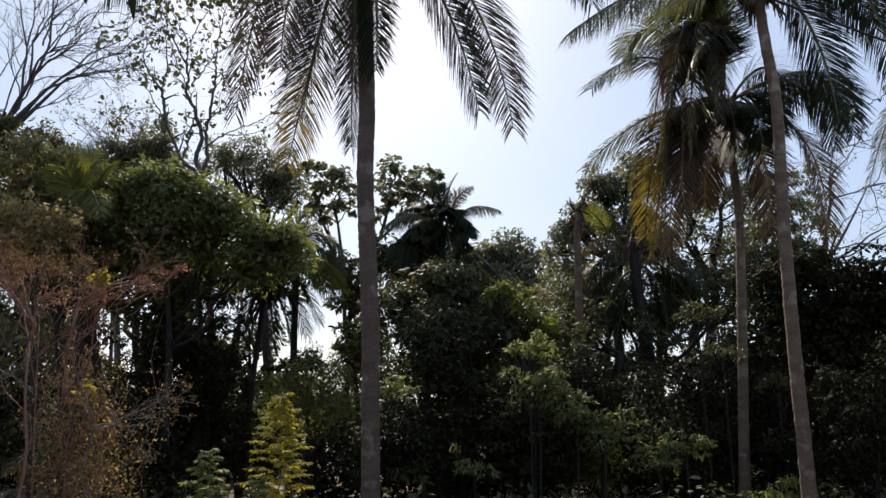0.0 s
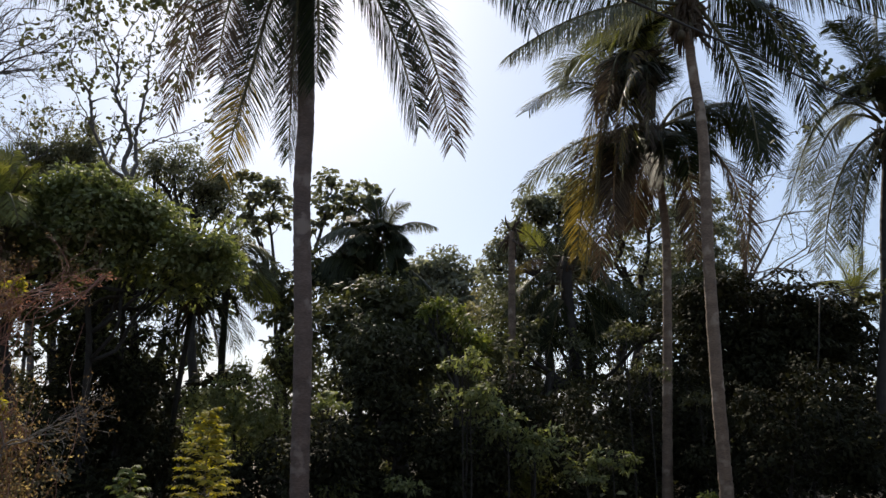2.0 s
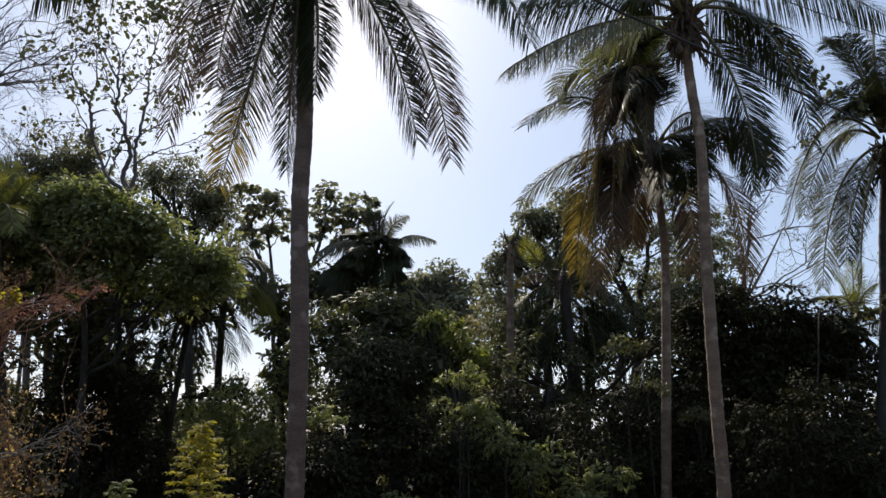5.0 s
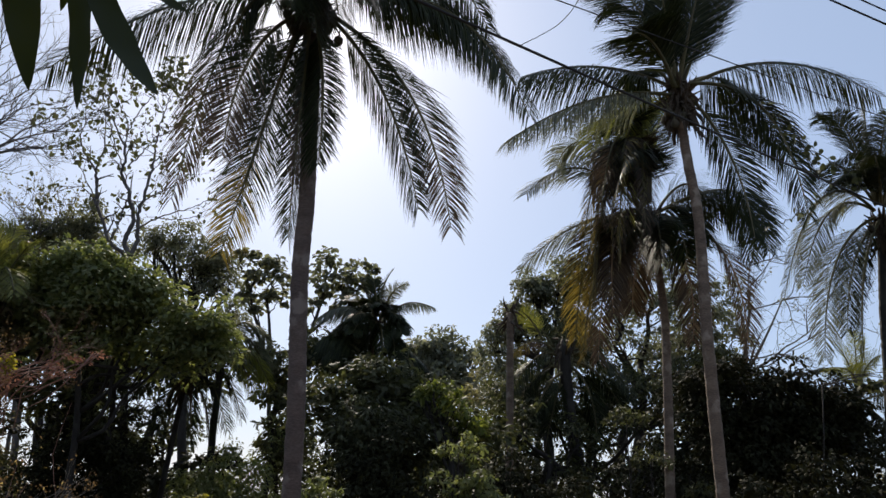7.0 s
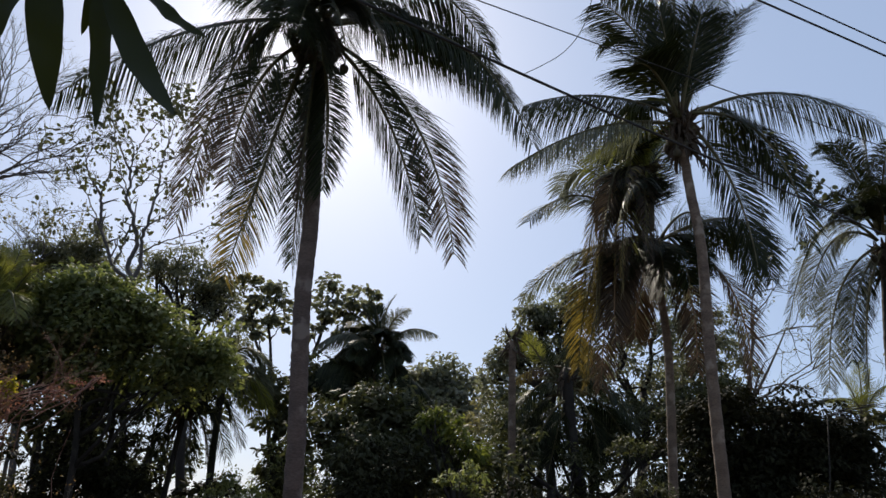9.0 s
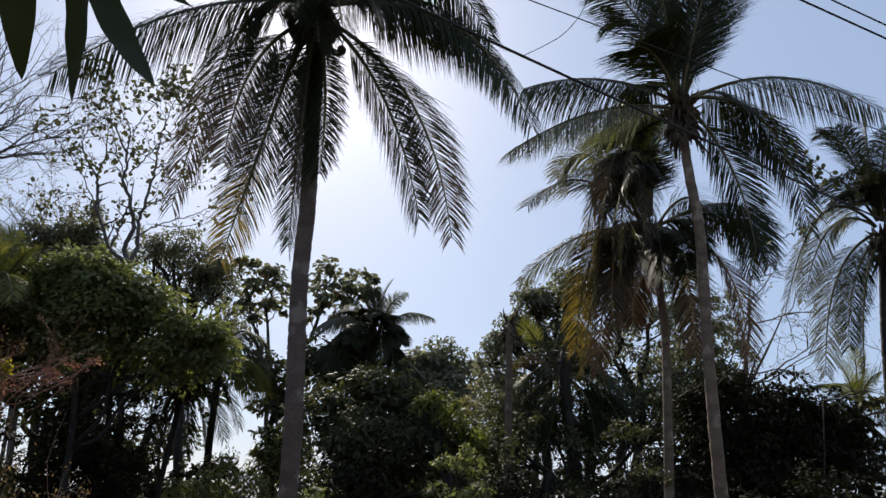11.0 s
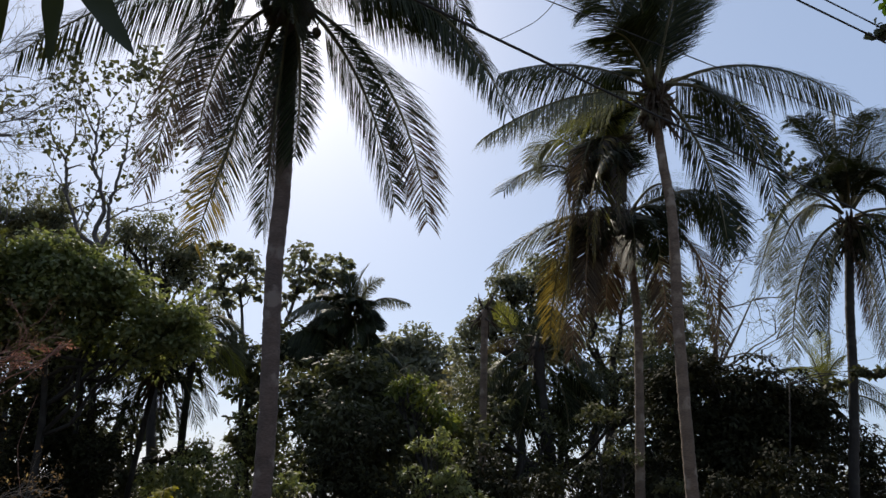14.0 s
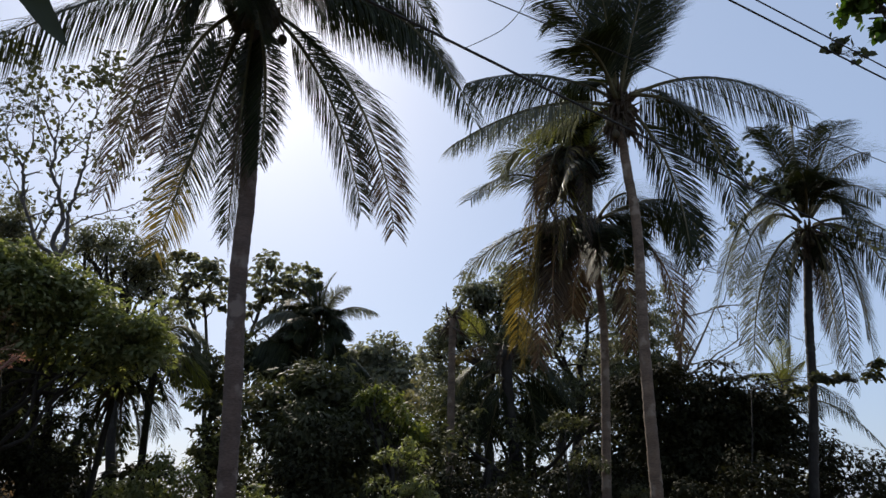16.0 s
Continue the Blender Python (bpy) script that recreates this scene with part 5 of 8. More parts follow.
tree("forest_tree", (-5.52, 29.00, -0.88), (-5.26, 29.00, -0.09), 0.2, [(-6.17, 29.00, 0.57, 0.99, 1.07, 1.14), (-6.87, 29.00, -1.28, 1.39, 1.17, 0.96), (-5.07, 29.00, 0.27, 1.19, 1.17, 1.14), (-4.17, 29.00, -1.58, 1.26, 1.20, 1.14)],
     "forest tree in a dense shaded stand", LEAF_MID, clumps=560, per=9, leaf=0.3, aspect=0.5, seed=104, group='forest trees', twigs=4, fork=0.3, shell=0.75)
tree("forest_tree", (-2.72, 33.00, -0.88), (-2.38, 33.00, 2.18), 0.2, [(-3.44, 33.00, 3.21, 1.27, 1.30, 1.33), (-3.38, 33.00, 1.02, 1.27, 1.27, 1.27), (-4.26, 33.00, -1.10, 1.54, 1.39, 1.24), (-3.89, 33.00, -3.17, 1.41, 1.35, 1.28), (-1.28, 33.00, 2.95, 1.28, 1.18, 1.09), (-1.95, 33.00, 0.77, 1.21, 1.18, 1.15), (-1.45, 33.00, -1.35, 1.51, 1.36, 1.21), (-1.41, 33.00, -3.42, 1.56, 1.40, 1.23)],
     "forest tree in a dense shaded stand", LEAF_DARK, clumps=560, per=9, leaf=0.3, aspect=0.5, seed=105, group='forest trees', twigs=4, fork=0.3, shell=0.75)
tree("forest_tree", (0.77, 36.00, -0.88), (1.30, 36.00, 3.05), 0.2, [(-0.09, 36.00, 4.54, 1.19, 1.26, 1.34), (0.42, 36.00, 2.12, 1.43, 1.43, 1.44), (-0.99, 36.00, -0.23, 1.68, 1.41, 1.13), (0.15, 36.00, -2.53, 1.34, 1.28, 1.22), (1.38, 36.00, 4.47, 1.58, 1.47, 1.37), (1.46, 36.00, 2.05, 1.50, 1.33, 1.16), (2.51, 36.00, -0.31, 1.25, 1.27, 1.30), (2.44, 36.00, -2.60, 1.47, 1.41, 1.34)],
     "forest tree in a dense shaded stand", LEAF_DARK, clumps=560, per=9, leaf=0.3, aspect=0.5, seed=106, group='forest trees', twigs=4, fork=0.3, shell=0.75)
tree("forest_tree", (4.61, 38.00, -0.88), (5.42, 38.00, 5.53), 0.2, [(4.38, 38.00, 6.24, 1.72, 1.47, 1.23), (4.60, 38.00, 3.63, 1.53, 1.53, 1.52), (4.20, 38.00, 1.11, 1.66, 1.60, 1.54), (3.24, 38.00, -1.34, 1.73, 1.49, 1.25), (4.22, 38.00, -3.74, 1.38, 1.36, 1.34), (6.42, 38.00, 7.06, 1.43, 1.39, 1.35), (6.29, 38.00, 4.43, 1.47, 1.50, 1.52), (5.75, 38.00, 1.89, 1.78, 1.62, 1.46), (6.36, 38.00, -0.60, 1.66, 1.46, 1.27), (5.57, 38.00, -3.00, 1.79, 1.67, 1.54)],
     "forest tree in a dense shaded stand", LEAF_OLIVE, clumps=560, per=9, leaf=0.3, aspect=0.5, seed=107, group='forest trees', twigs=4, fork=0.3, shell=0.75)
tree("forest_tree", (7.37, 34.00, -0.88), (8.36, 34.00, 6.47), 0.2, [(6.63, 34.00, 7.76, 1.28, 1.28, 1.28), (6.43, 34.00, 5.38, 1.49, 1.32, 1.15), (7.19, 34.00, 3.05, 1.26, 1.32, 1.39), (6.39, 34.00, 0.81, 1.14, 1.11, 1.08), (6.92, 34.00, -1.38, 1.22, 1.17, 1.12), (7.04, 34.00, -3.51, 1.36, 1.32, 1.29), (9.00, 34.00, 7.40, 1.63, 1.35, 1.06), (8.73, 34.00, 5.03, 1.38, 1.35, 1.31), (9.06, 34.00, 2.72, 1.15, 1.11, 1.07), (8.25, 34.00, 0.49, 1.31, 1.32, 1.33), (8.78, 34.00, -1.70, 1.63, 1.41, 1.20), (8.22, 34.00, -3.81, 1.23, 1.31, 1.40)],
     "forest tree in a dense shaded stand", LEAF_DARK, clumps=560, per=9, leaf=0.3, aspect=0.5, seed=108, group='forest trees', twigs=4, fork=0.3, shell=0.75, core=0.02)
tree("forest_tree", (11.81, 36.00, -0.88), (13.15, 36.00, 7.02), 0.2, [(12.25, 36.00, 7.60, 1.67, 1.59, 1.52), (11.48, 36.00, 5.09, 1.70, 1.48, 1.25), (11.57, 36.00, 2.65, 1.65, 1.51, 1.38), (11.50, 36.00, 0.29, 1.61, 1.41, 1.22), (10.22, 36.00, -2.01, 1.40, 1.30, 1.19), (11.24, 36.00, -4.26, 1.54, 1.49, 1.44), (14.36, 36.00, 7.55, 1.78, 1.59, 1.40), (14.09, 36.00, 5.04, 1.81, 1.57, 1.33), (13.78, 36.00, 2.61, 1.79, 1.52, 1.24), (12.68, 36.00, 0.25, 1.51, 1.51, 1.51), (13.11, 36.00, -2.06, 1.37, 1.47, 1.56), (12.84, 36.00, -4.30, 1.51, 1.34, 1.17)],
     "forest tree in a dense shaded stand", LEAF_DARK, clumps=560, per=9, leaf=0.3, aspect=0.5, seed=109, group='forest trees', twigs=4, fork=0.3, shell=0.75, core=0.02)
tree("forest_tree", (14.04, 32.00, -0.88), (15.40, 32.00, 5.86), 0.2, [(14.76, 32.00, 6.86, 1.39, 1.37, 1.36), (14.46, 32.00, 4.63, 1.15, 1.23, 1.31), (13.24, 32.00, 2.48, 1.39, 1.37, 1.35), (13.30, 32.00, 0.37, 1.50, 1.31, 1.13), (13.40, 32.00, -1.67, 1.51, 1.37, 1.24), (12.86, 32.00, -3.66, 1.51, 1.30, 1.08), (16.49, 32.00, 6.95, 1.45, 1.28, 1.11), (16.09, 32.00, 4.72, 1.65, 1.39, 1.12), (16.15, 32.00, 2.56, 1.17, 1.31, 1.44), (15.51, 32.00, 0.45, 1.29, 1.20, 1.11), (15.07, 32.00, -1.59, 1.38, 1.31, 1.25), (14.94, 32.00, -3.58, 1.21, 1.18, 1.15)],
     "forest tree in a dense shaded stand", LEAF_DARK, clumps=560, per=9, leaf=0.3, aspect=0.5, seed=110, group='forest trees', twigs=4, fork=0.3, shell=0.75)
tree("forest_tree", (18.83, 34.00, -0.88), (20.23, 34.00, 3.89), 0.2, [(19.27, 34.00, 5.24, 1.37, 1.41, 1.45), (17.98, 34.00, 2.94, 1.62, 1.47, 1.32), (18.26, 34.00, 0.69, 1.68, 1.47, 1.27), (18.25, 34.00, -1.50, 1.78, 1.62, 1.46), (17.85, 34.00, -3.62, 1.65, 1.59, 1.53), (21.87, 34.00, 5.35, 1.60, 1.60, 1.60), (20.27, 34.00, 3.05, 1.45, 1.43, 1.41), (20.64, 34.00, 0.80, 1.84, 1.58, 1.31), (19.90, 34.00, -1.39, 1.65, 1.44, 1.23), (20.49, 34.00, -3.52, 1.44, 1.31, 1.18)],
     "forest tree in a dense shaded stand", LEAF_DARK, clumps=560, per=9, leaf=0.3, aspect=0.5, seed=111, group='forest trees', twigs=4, fork=0.3, shell=0.75)
tree("forest_tree", (24.36, 36.00, -0.88), (25.51, 36.00, 0.61), 0.2, [(23.62, 36.00, 1.45, 1.98, 1.65, 1.31), (23.66, 36.00, -0.88, 1.79, 1.65, 1.51), (22.70, 36.00, -3.15, 1.72, 1.52, 1.32), (27.12, 36.00, 2.08, 1.64, 1.50, 1.36), (25.46, 36.00, -0.26, 2.00, 1.86, 1.73), (26.11, 36.00, -2.56, 1.97, 1.71, 1.45)],
     "forest tree in a dense shaded stand", LEAF_OLIVE, clumps=560, per=9, leaf=0.3, aspect=0.5, seed=112, group='forest trees', twigs=4, fork=0.3, shell=0.75)
tree("forest_tree", (29.19, 36.00, -0.88), (30.16, 36.00, -1.07), 0.2, [(28.82, 36.00, -0.20, 1.67, 1.71, 1.74), (28.49, 36.00, -2.49, 1.85, 1.77, 1.69), (31.26, 36.00, 0.39, 1.78, 1.69, 1.59), (31.57, 36.00, -1.92, 2.23, 1.83, 1.44), (30.65, 36.00, -4.16, 1.69, 1.72, 1.75)],
     "forest tree in a dense shaded stand", LEAF_DARK, clumps=560, per=9, leaf=0.3, aspect=0.5, seed=113, group='forest trees', twigs=4, fork=0.3, shell=0.75)
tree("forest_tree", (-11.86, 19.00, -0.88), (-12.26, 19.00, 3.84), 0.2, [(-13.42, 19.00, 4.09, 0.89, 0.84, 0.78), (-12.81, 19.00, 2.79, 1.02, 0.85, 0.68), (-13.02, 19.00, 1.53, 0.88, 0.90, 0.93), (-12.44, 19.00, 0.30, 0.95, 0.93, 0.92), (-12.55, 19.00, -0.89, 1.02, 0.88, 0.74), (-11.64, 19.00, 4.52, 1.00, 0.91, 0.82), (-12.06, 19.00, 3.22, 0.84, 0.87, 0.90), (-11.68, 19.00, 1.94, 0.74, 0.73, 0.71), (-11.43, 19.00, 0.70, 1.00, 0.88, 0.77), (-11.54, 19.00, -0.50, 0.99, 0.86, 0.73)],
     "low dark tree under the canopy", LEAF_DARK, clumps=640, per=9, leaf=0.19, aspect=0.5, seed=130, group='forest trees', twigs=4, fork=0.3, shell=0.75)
# some of these low trees have under-canopy shade painted into the leaves
tree("forest_tree", (-10.08, 19.50, -0.88), (-10.36, 19.50, 3.72), 0.2, [(-11.24, 19.50, 4.43, 0.91, 0.90, 0.89), (-11.19, 19.50, 3.09, 0.95, 0.86, 0.78), (-10.87, 19.50, 1.78, 1.02, 0.85, 0.68), (-10.57, 19.50, 0.52, 1.02, 0.88, 0.74), (-11.11, 19.50, -0.71, 0.89, 0.86, 0.84), (-10.29, 19.50, 4.46, 0.84, 0.86, 0.88), (-9.83, 19.50, 3.12, 0.94, 0.86, 0.79), (-9.64, 19.50, 1.81, 0.85, 0.80, 0.76), (-9.95, 19.50, 0.55, 1.03, 0.86, 0.68), (-9.30, 19.50, -0.69, 0.91, 0.87, 0.82)],
     "low dark tree under the canopy", LEAF_SHADE, clumps=640, per=9, leaf=0.19, aspect=0.5, seed=131, group='forest trees', twigs=4, fork=0.3, shell=0.75)
tree("forest_tree", (-8.08, 19.00, -0.88), (-8.26, 19.00, 3.80), 0.2, [(-9.19, 19.00, 4.33, 0.80, 0.72, 0.64), (-8.91, 19.00, 0.53, 0.75, 0.77, 0.79), (-9.00, 19.00, -0.67, 0.79, 0.82, 0.85), (-7.55, 19.00, 4.55, 0.84, 0.75, 0.65), (-7.52, 19.00, 3.24, 0.84, 0.81, 0.78), (-7.84, 19.00, 0.73, 0.83, 0.76, 0.70), (-7.80, 19.00, -0.47, 0.73, 0.72, 0.72)],
     "low dark tree under the canopy", LEAF_SHADE, clumps=640, per=9, leaf=0.19, aspect=0.5, seed=132, group='forest trees', twigs=4, fork=0.3, shell=0.75)
tree("forest_tree", (-6.63, 20.00, -0.88), (-6.69, 20.00, 3.58), 0.2, [(-7.90, 20.00, 4.45, 0.92, 0.79, 0.66), (-7.47, 20.00, 3.07, 0.99, 0.82, 0.65), (-7.40, 20.00, 1.74, 0.76, 0.79, 0.82), (-7.21, 20.00, 0.44, 0.72, 0.76, 0.81), (-6.81, 20.00, -0.83, 0.94, 0.81, 0.68), (-6.34, 20.00, 2.47, 0.71, 0.68, 0.65), (-6.17, 20.00, 1.15, 0.91, 0.84, 0.76), (-6.25, 20.00, -0.13, 0.94, 0.88, 0.82), (-6.50, 20.00, -1.38, 0.92, 0.87, 0.82)],
     "low dark tree under the canopy", LEAF_SHADE, clumps=640, per=9, leaf=0.19, aspect=0.5, seed=133, group='forest trees', twigs=4, fork=0.3, shell=0.75)
tree("forest_tree", (-0.16, 19.00, -0.88), (0.09, 19.00, 1.48), 0.2, [(-0.90, 19.00, 1.94, 0.84, 0.70, 0.56), (-0.55, 19.00, 0.70, 0.77, 0.73, 0.68), (-0.73, 19.00, -0.50, 0.75, 0.69, 0.63), (0.33, 19.00, 2.14, 0.62, 0.68, 0.74), (0.92, 19.00, 0.89, 0.81, 0.72, 0.62), (0.47, 19.00, -0.31, 0.85, 0.76, 0.66), (0.45, 19.00, -1.49, 0.85, 0.74, 0.62)],
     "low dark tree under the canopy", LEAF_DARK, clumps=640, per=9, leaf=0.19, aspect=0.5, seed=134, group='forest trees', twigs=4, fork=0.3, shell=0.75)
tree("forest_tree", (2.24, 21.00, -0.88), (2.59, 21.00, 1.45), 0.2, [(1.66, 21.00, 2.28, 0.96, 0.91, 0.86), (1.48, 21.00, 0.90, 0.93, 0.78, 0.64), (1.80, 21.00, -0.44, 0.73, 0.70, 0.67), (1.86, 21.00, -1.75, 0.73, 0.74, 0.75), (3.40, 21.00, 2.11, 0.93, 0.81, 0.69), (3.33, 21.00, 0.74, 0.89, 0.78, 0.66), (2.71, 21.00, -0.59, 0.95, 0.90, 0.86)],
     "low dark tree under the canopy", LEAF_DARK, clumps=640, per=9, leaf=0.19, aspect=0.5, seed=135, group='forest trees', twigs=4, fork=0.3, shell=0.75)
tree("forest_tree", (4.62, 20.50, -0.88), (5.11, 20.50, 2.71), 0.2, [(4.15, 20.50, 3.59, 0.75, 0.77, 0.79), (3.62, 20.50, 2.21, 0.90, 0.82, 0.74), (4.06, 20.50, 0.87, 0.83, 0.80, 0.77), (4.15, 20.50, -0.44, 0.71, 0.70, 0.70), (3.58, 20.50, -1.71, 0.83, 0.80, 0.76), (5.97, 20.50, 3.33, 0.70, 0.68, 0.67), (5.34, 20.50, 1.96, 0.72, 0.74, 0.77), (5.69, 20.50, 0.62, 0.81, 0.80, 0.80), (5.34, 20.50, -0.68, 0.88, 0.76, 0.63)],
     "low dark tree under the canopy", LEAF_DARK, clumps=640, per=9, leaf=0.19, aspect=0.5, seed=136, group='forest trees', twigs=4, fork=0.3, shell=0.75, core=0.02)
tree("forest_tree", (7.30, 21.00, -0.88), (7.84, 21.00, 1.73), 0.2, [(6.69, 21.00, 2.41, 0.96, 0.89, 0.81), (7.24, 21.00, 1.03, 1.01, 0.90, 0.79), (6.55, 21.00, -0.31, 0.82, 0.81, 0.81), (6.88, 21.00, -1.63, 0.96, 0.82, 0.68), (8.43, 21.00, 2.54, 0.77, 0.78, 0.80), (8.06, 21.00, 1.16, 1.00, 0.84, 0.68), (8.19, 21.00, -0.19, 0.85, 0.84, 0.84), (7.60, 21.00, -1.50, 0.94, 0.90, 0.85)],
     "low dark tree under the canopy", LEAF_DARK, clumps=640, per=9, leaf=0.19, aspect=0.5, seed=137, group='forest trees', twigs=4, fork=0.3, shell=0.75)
tree("forest_tree", (8.85, 19.50, -0.88), (9.49, 19.50, 2.31), 0.2, [(8.81, 19.50, 2.73, 0.89, 0.82, 0.75), (8.60, 19.50, 1.44, 0.73, 0.76, 0.79), (8.07, 19.50, 0.19, 0.83, 0.78, 0.73), (7.92, 19.50, -1.04, 0.76, 0.78, 0.80), (9.99, 19.50, 2.76, 0.93, 0.84, 0.74), (9.84, 19.50, 1.46, 0.85, 0.84, 0.83), (9.38, 19.50, 0.21, 0.96, 0.80, 0.64), (9.43, 19.50, -1.02, 1.02, 0.86, 0.70)],
     "low dark tree under the canopy", LEAF_SHADE, clumps=640, per=9, leaf=0.19, aspect=0.5, seed=138, group='forest trees', twigs=4, fork=0.3, shell=0.75)
tree("forest_tree", (10.50, 18.50, -0.88), (11.16, 18.50, 1.96), 0.2, [(10.18, 18.50, 2.56, 0.95, 0.81, 0.66), (10.19, 18.50, 1.34, 0.79, 0.73, 0.67), (10.15, 18.50, 0.15, 0.80, 0.82, 0.85), (9.93, 18.50, -1.01, 0.91, 0.77, 0.63), (11.63, 18.50, 2.27, 0.81, 0.79, 0.78), (11.04, 18.50, 1.06, 0.75, 0.78, 0.81), (11.20, 18.50, -0.13, 0.99, 0.90, 0.81), (11.37, 18.50, -1.28, 0.99, 0.83, 0.67)],
     "low dark tree under the canopy", LEAF_SHADE, clumps=640, per=9, leaf=0.19, aspect=0.5, seed=139, group='forest trees', twigs=4, fork=0.3, shell=0.75)
tree("forest_tree", (-28.88, 46.00, -0.88), (-28.87, 46.00, -0.91), 0.2, [(-32.17, 46.00, -0.15, 1.98, 1.86, 1.74), (-32.45, 46.00, -3.09, 2.51, 2.21, 1.91), (-29.56, 46.00, 0.26, 2.29, 2.08, 1.87), (-29.95, 46.00, -2.69, 2.57, 2.27, 1.97), (-29.63, 46.00, -5.56, 1.96, 2.08, 2.21), (-26.44, 46.00, -0.35, 2.01, 1.92, 1.82), (-26.42, 46.00, -3.29, 2.13, 2.03, 1.94)],
     "distant tree closing the grove", LEAF_DARK, clumps=300, per=9, leaf=0.75, aspect=0.5, seed=160, group='forest trees', twigs=4, fork=0.3, shell=0.75)
tree("forest_tree", (-20.03, 46.00, -0.88), (-19.84, 46.00, -0.99), 0.2, [(-22.71, 46.00, 0.77, 1.83, 1.69, 1.56), (-23.04, 46.00, -2.20, 1.95, 1.95, 1.96), (-23.54, 46.00, -5.08, 2.12, 1.86, 1.61), (-20.92, 46.00, -0.22, 2.36, 1.99, 1.61), (-20.03, 46.00, -3.17, 1.96, 2.00, 2.03), (-17.31, 46.00, 0.41, 2.25, 1.87, 1.50), (-17.26, 46.00, -2.55, 2.24, 1.92, 1.60), (-17.70, 46.00, -5.42, 2.06, 1.99, 1.93)],
     "distant tree closing the grove", LEAF_DARK, clumps=300, per=9, leaf=0.75, aspect=0.5, seed=161, group='forest trees', twigs=4, fork=0.3, shell=0.75)
tree("forest_tree", (-11.18, 46.00, -0.88), (-10.82, 46.00, -1.06), 0.2, [(-14.41, 46.00, -0.36, 1.72, 1.57, 1.42), (-14.42, 46.00, -3.30, 1.68, 1.72, 1.75), (-11.05, 46.00, -0.12, 1.69, 1.81, 1.92), (-10.76, 46.00, -3.07, 2.00, 1.92, 1.83), (-8.63, 46.00, -0.50, 2.08, 1.84, 1.61), (-8.44, 46.00, -3.43, 2.22, 1.84, 1.46)],
     "distant tree closing the grove", LEAF_DARK, clumps=300, per=9, leaf=0.75, aspect=0.5, seed=162, group='forest trees', twigs=4, fork=0.3, shell=0.75)
tree("forest_tree", (-2.34, 46.00, -0.88), (-1.81, 46.00, -1.14), 0.2, [(-4.80, 46.00, 0.09, 1.95, 1.76, 1.57), (-4.80, 46.00, -2.86, 1.68, 1.66, 1.64), (-5.24, 46.00, -5.72, 1.64, 1.56, 1.48), (-3.03, 46.00, -0.42, 2.17, 1.85, 1.54), (-1.49, 46.00, -3.37, 2.00, 1.81, 1.62), (-0.02, 46.00, -0.47, 1.89, 1.81, 1.74), (1.06, 46.00, -3.42, 1.73, 1.56, 1.39)],
     "distant tree closing the grove", LEAF_DARK, clumps=300, per=9, leaf=0.75, aspect=0.5, seed=163, group='forest trees', twigs=4, fork=0.3, shell=0.75)
tree("forest_tree", (6.49, 46.00, -0.88), (7.20, 46.00, -1.21), 0.2, [(4.44, 46.00, -0.62, 1.73, 1.77, 1.80), (2.99, 46.00, -3.54, 1.71, 1.80, 1.88), (6.92, 46.00, 0.55, 2.03, 1.91, 1.80), (7.40, 46.00, -2.42, 1.58, 1.67, 1.76), (6.80, 46.00, -5.30, 1.89, 1.71, 1.53), (9.47, 46.00, -0.51, 2.00, 1.78, 1.56), (9.46, 46.00, -3.45, 2.22, 1.86, 1.51)],
     "distant tree closing the grove", LEAF_DARK, clumps=300, per=9, leaf=0.75, aspect=0.5, seed=164, group='forest trees', twigs=4, fork=0.3, shell=0.75)
tree("forest_tree", (15.32, 46.00, -0.88), (16.20, 46.00, -1.29), 0.2, [(11.95, 46.00, -0.52, 2.22, 1.98, 1.75), (12.25, 46.00, -3.46, 2.13, 1.97, 1.82), (16.09, 46.00, -0.72, 2.15, 1.90, 1.65), (16.05, 46.00, -3.65, 2.16, 1.94, 1.72), (19.69, 46.00, 0.24, 1.99, 1.96, 1.94), (17.77, 46.00, -2.70, 1.85, 1.71, 1.57), (18.69, 46.00, -5.59, 1.93, 1.94, 1.94)],
     "distant tree closing the grove", LEAF_DARK, clumps=300, per=9, leaf=0.75, aspect=0.5, seed=165, group='forest trees', twigs=4, fork=0.3, shell=0.75)
tree("forest_tree", (24.14, 46.00, -0.88), (25.19, 46.00, -1.36), 0.2, [(21.52, 46.00, 0.09, 1.91, 1.78, 1.64), (21.65, 46.00, -2.87, 2.06, 2.05, 2.03), (20.93, 46.00, -5.73, 1.77, 1.89, 2.01), (24.85, 46.00, -0.78, 1.77, 1.81, 1.84), (23.84, 46.00, -3.70, 1.97, 1.88, 1.79), (27.95, 46.00, 0.45, 2.17, 1.96, 1.74), (26.80, 46.00, -2.50, 2.22, 2.10, 1.98), (27.95, 46.00, -5.39, 2.26, 1.99, 1.72)],
     "distant tree closing the grove", LEAF_DARK, clumps=300, per=9, leaf=0.75, aspect=0.5, seed=166, group='forest trees', twigs=4, fork=0.3, shell=0.75)
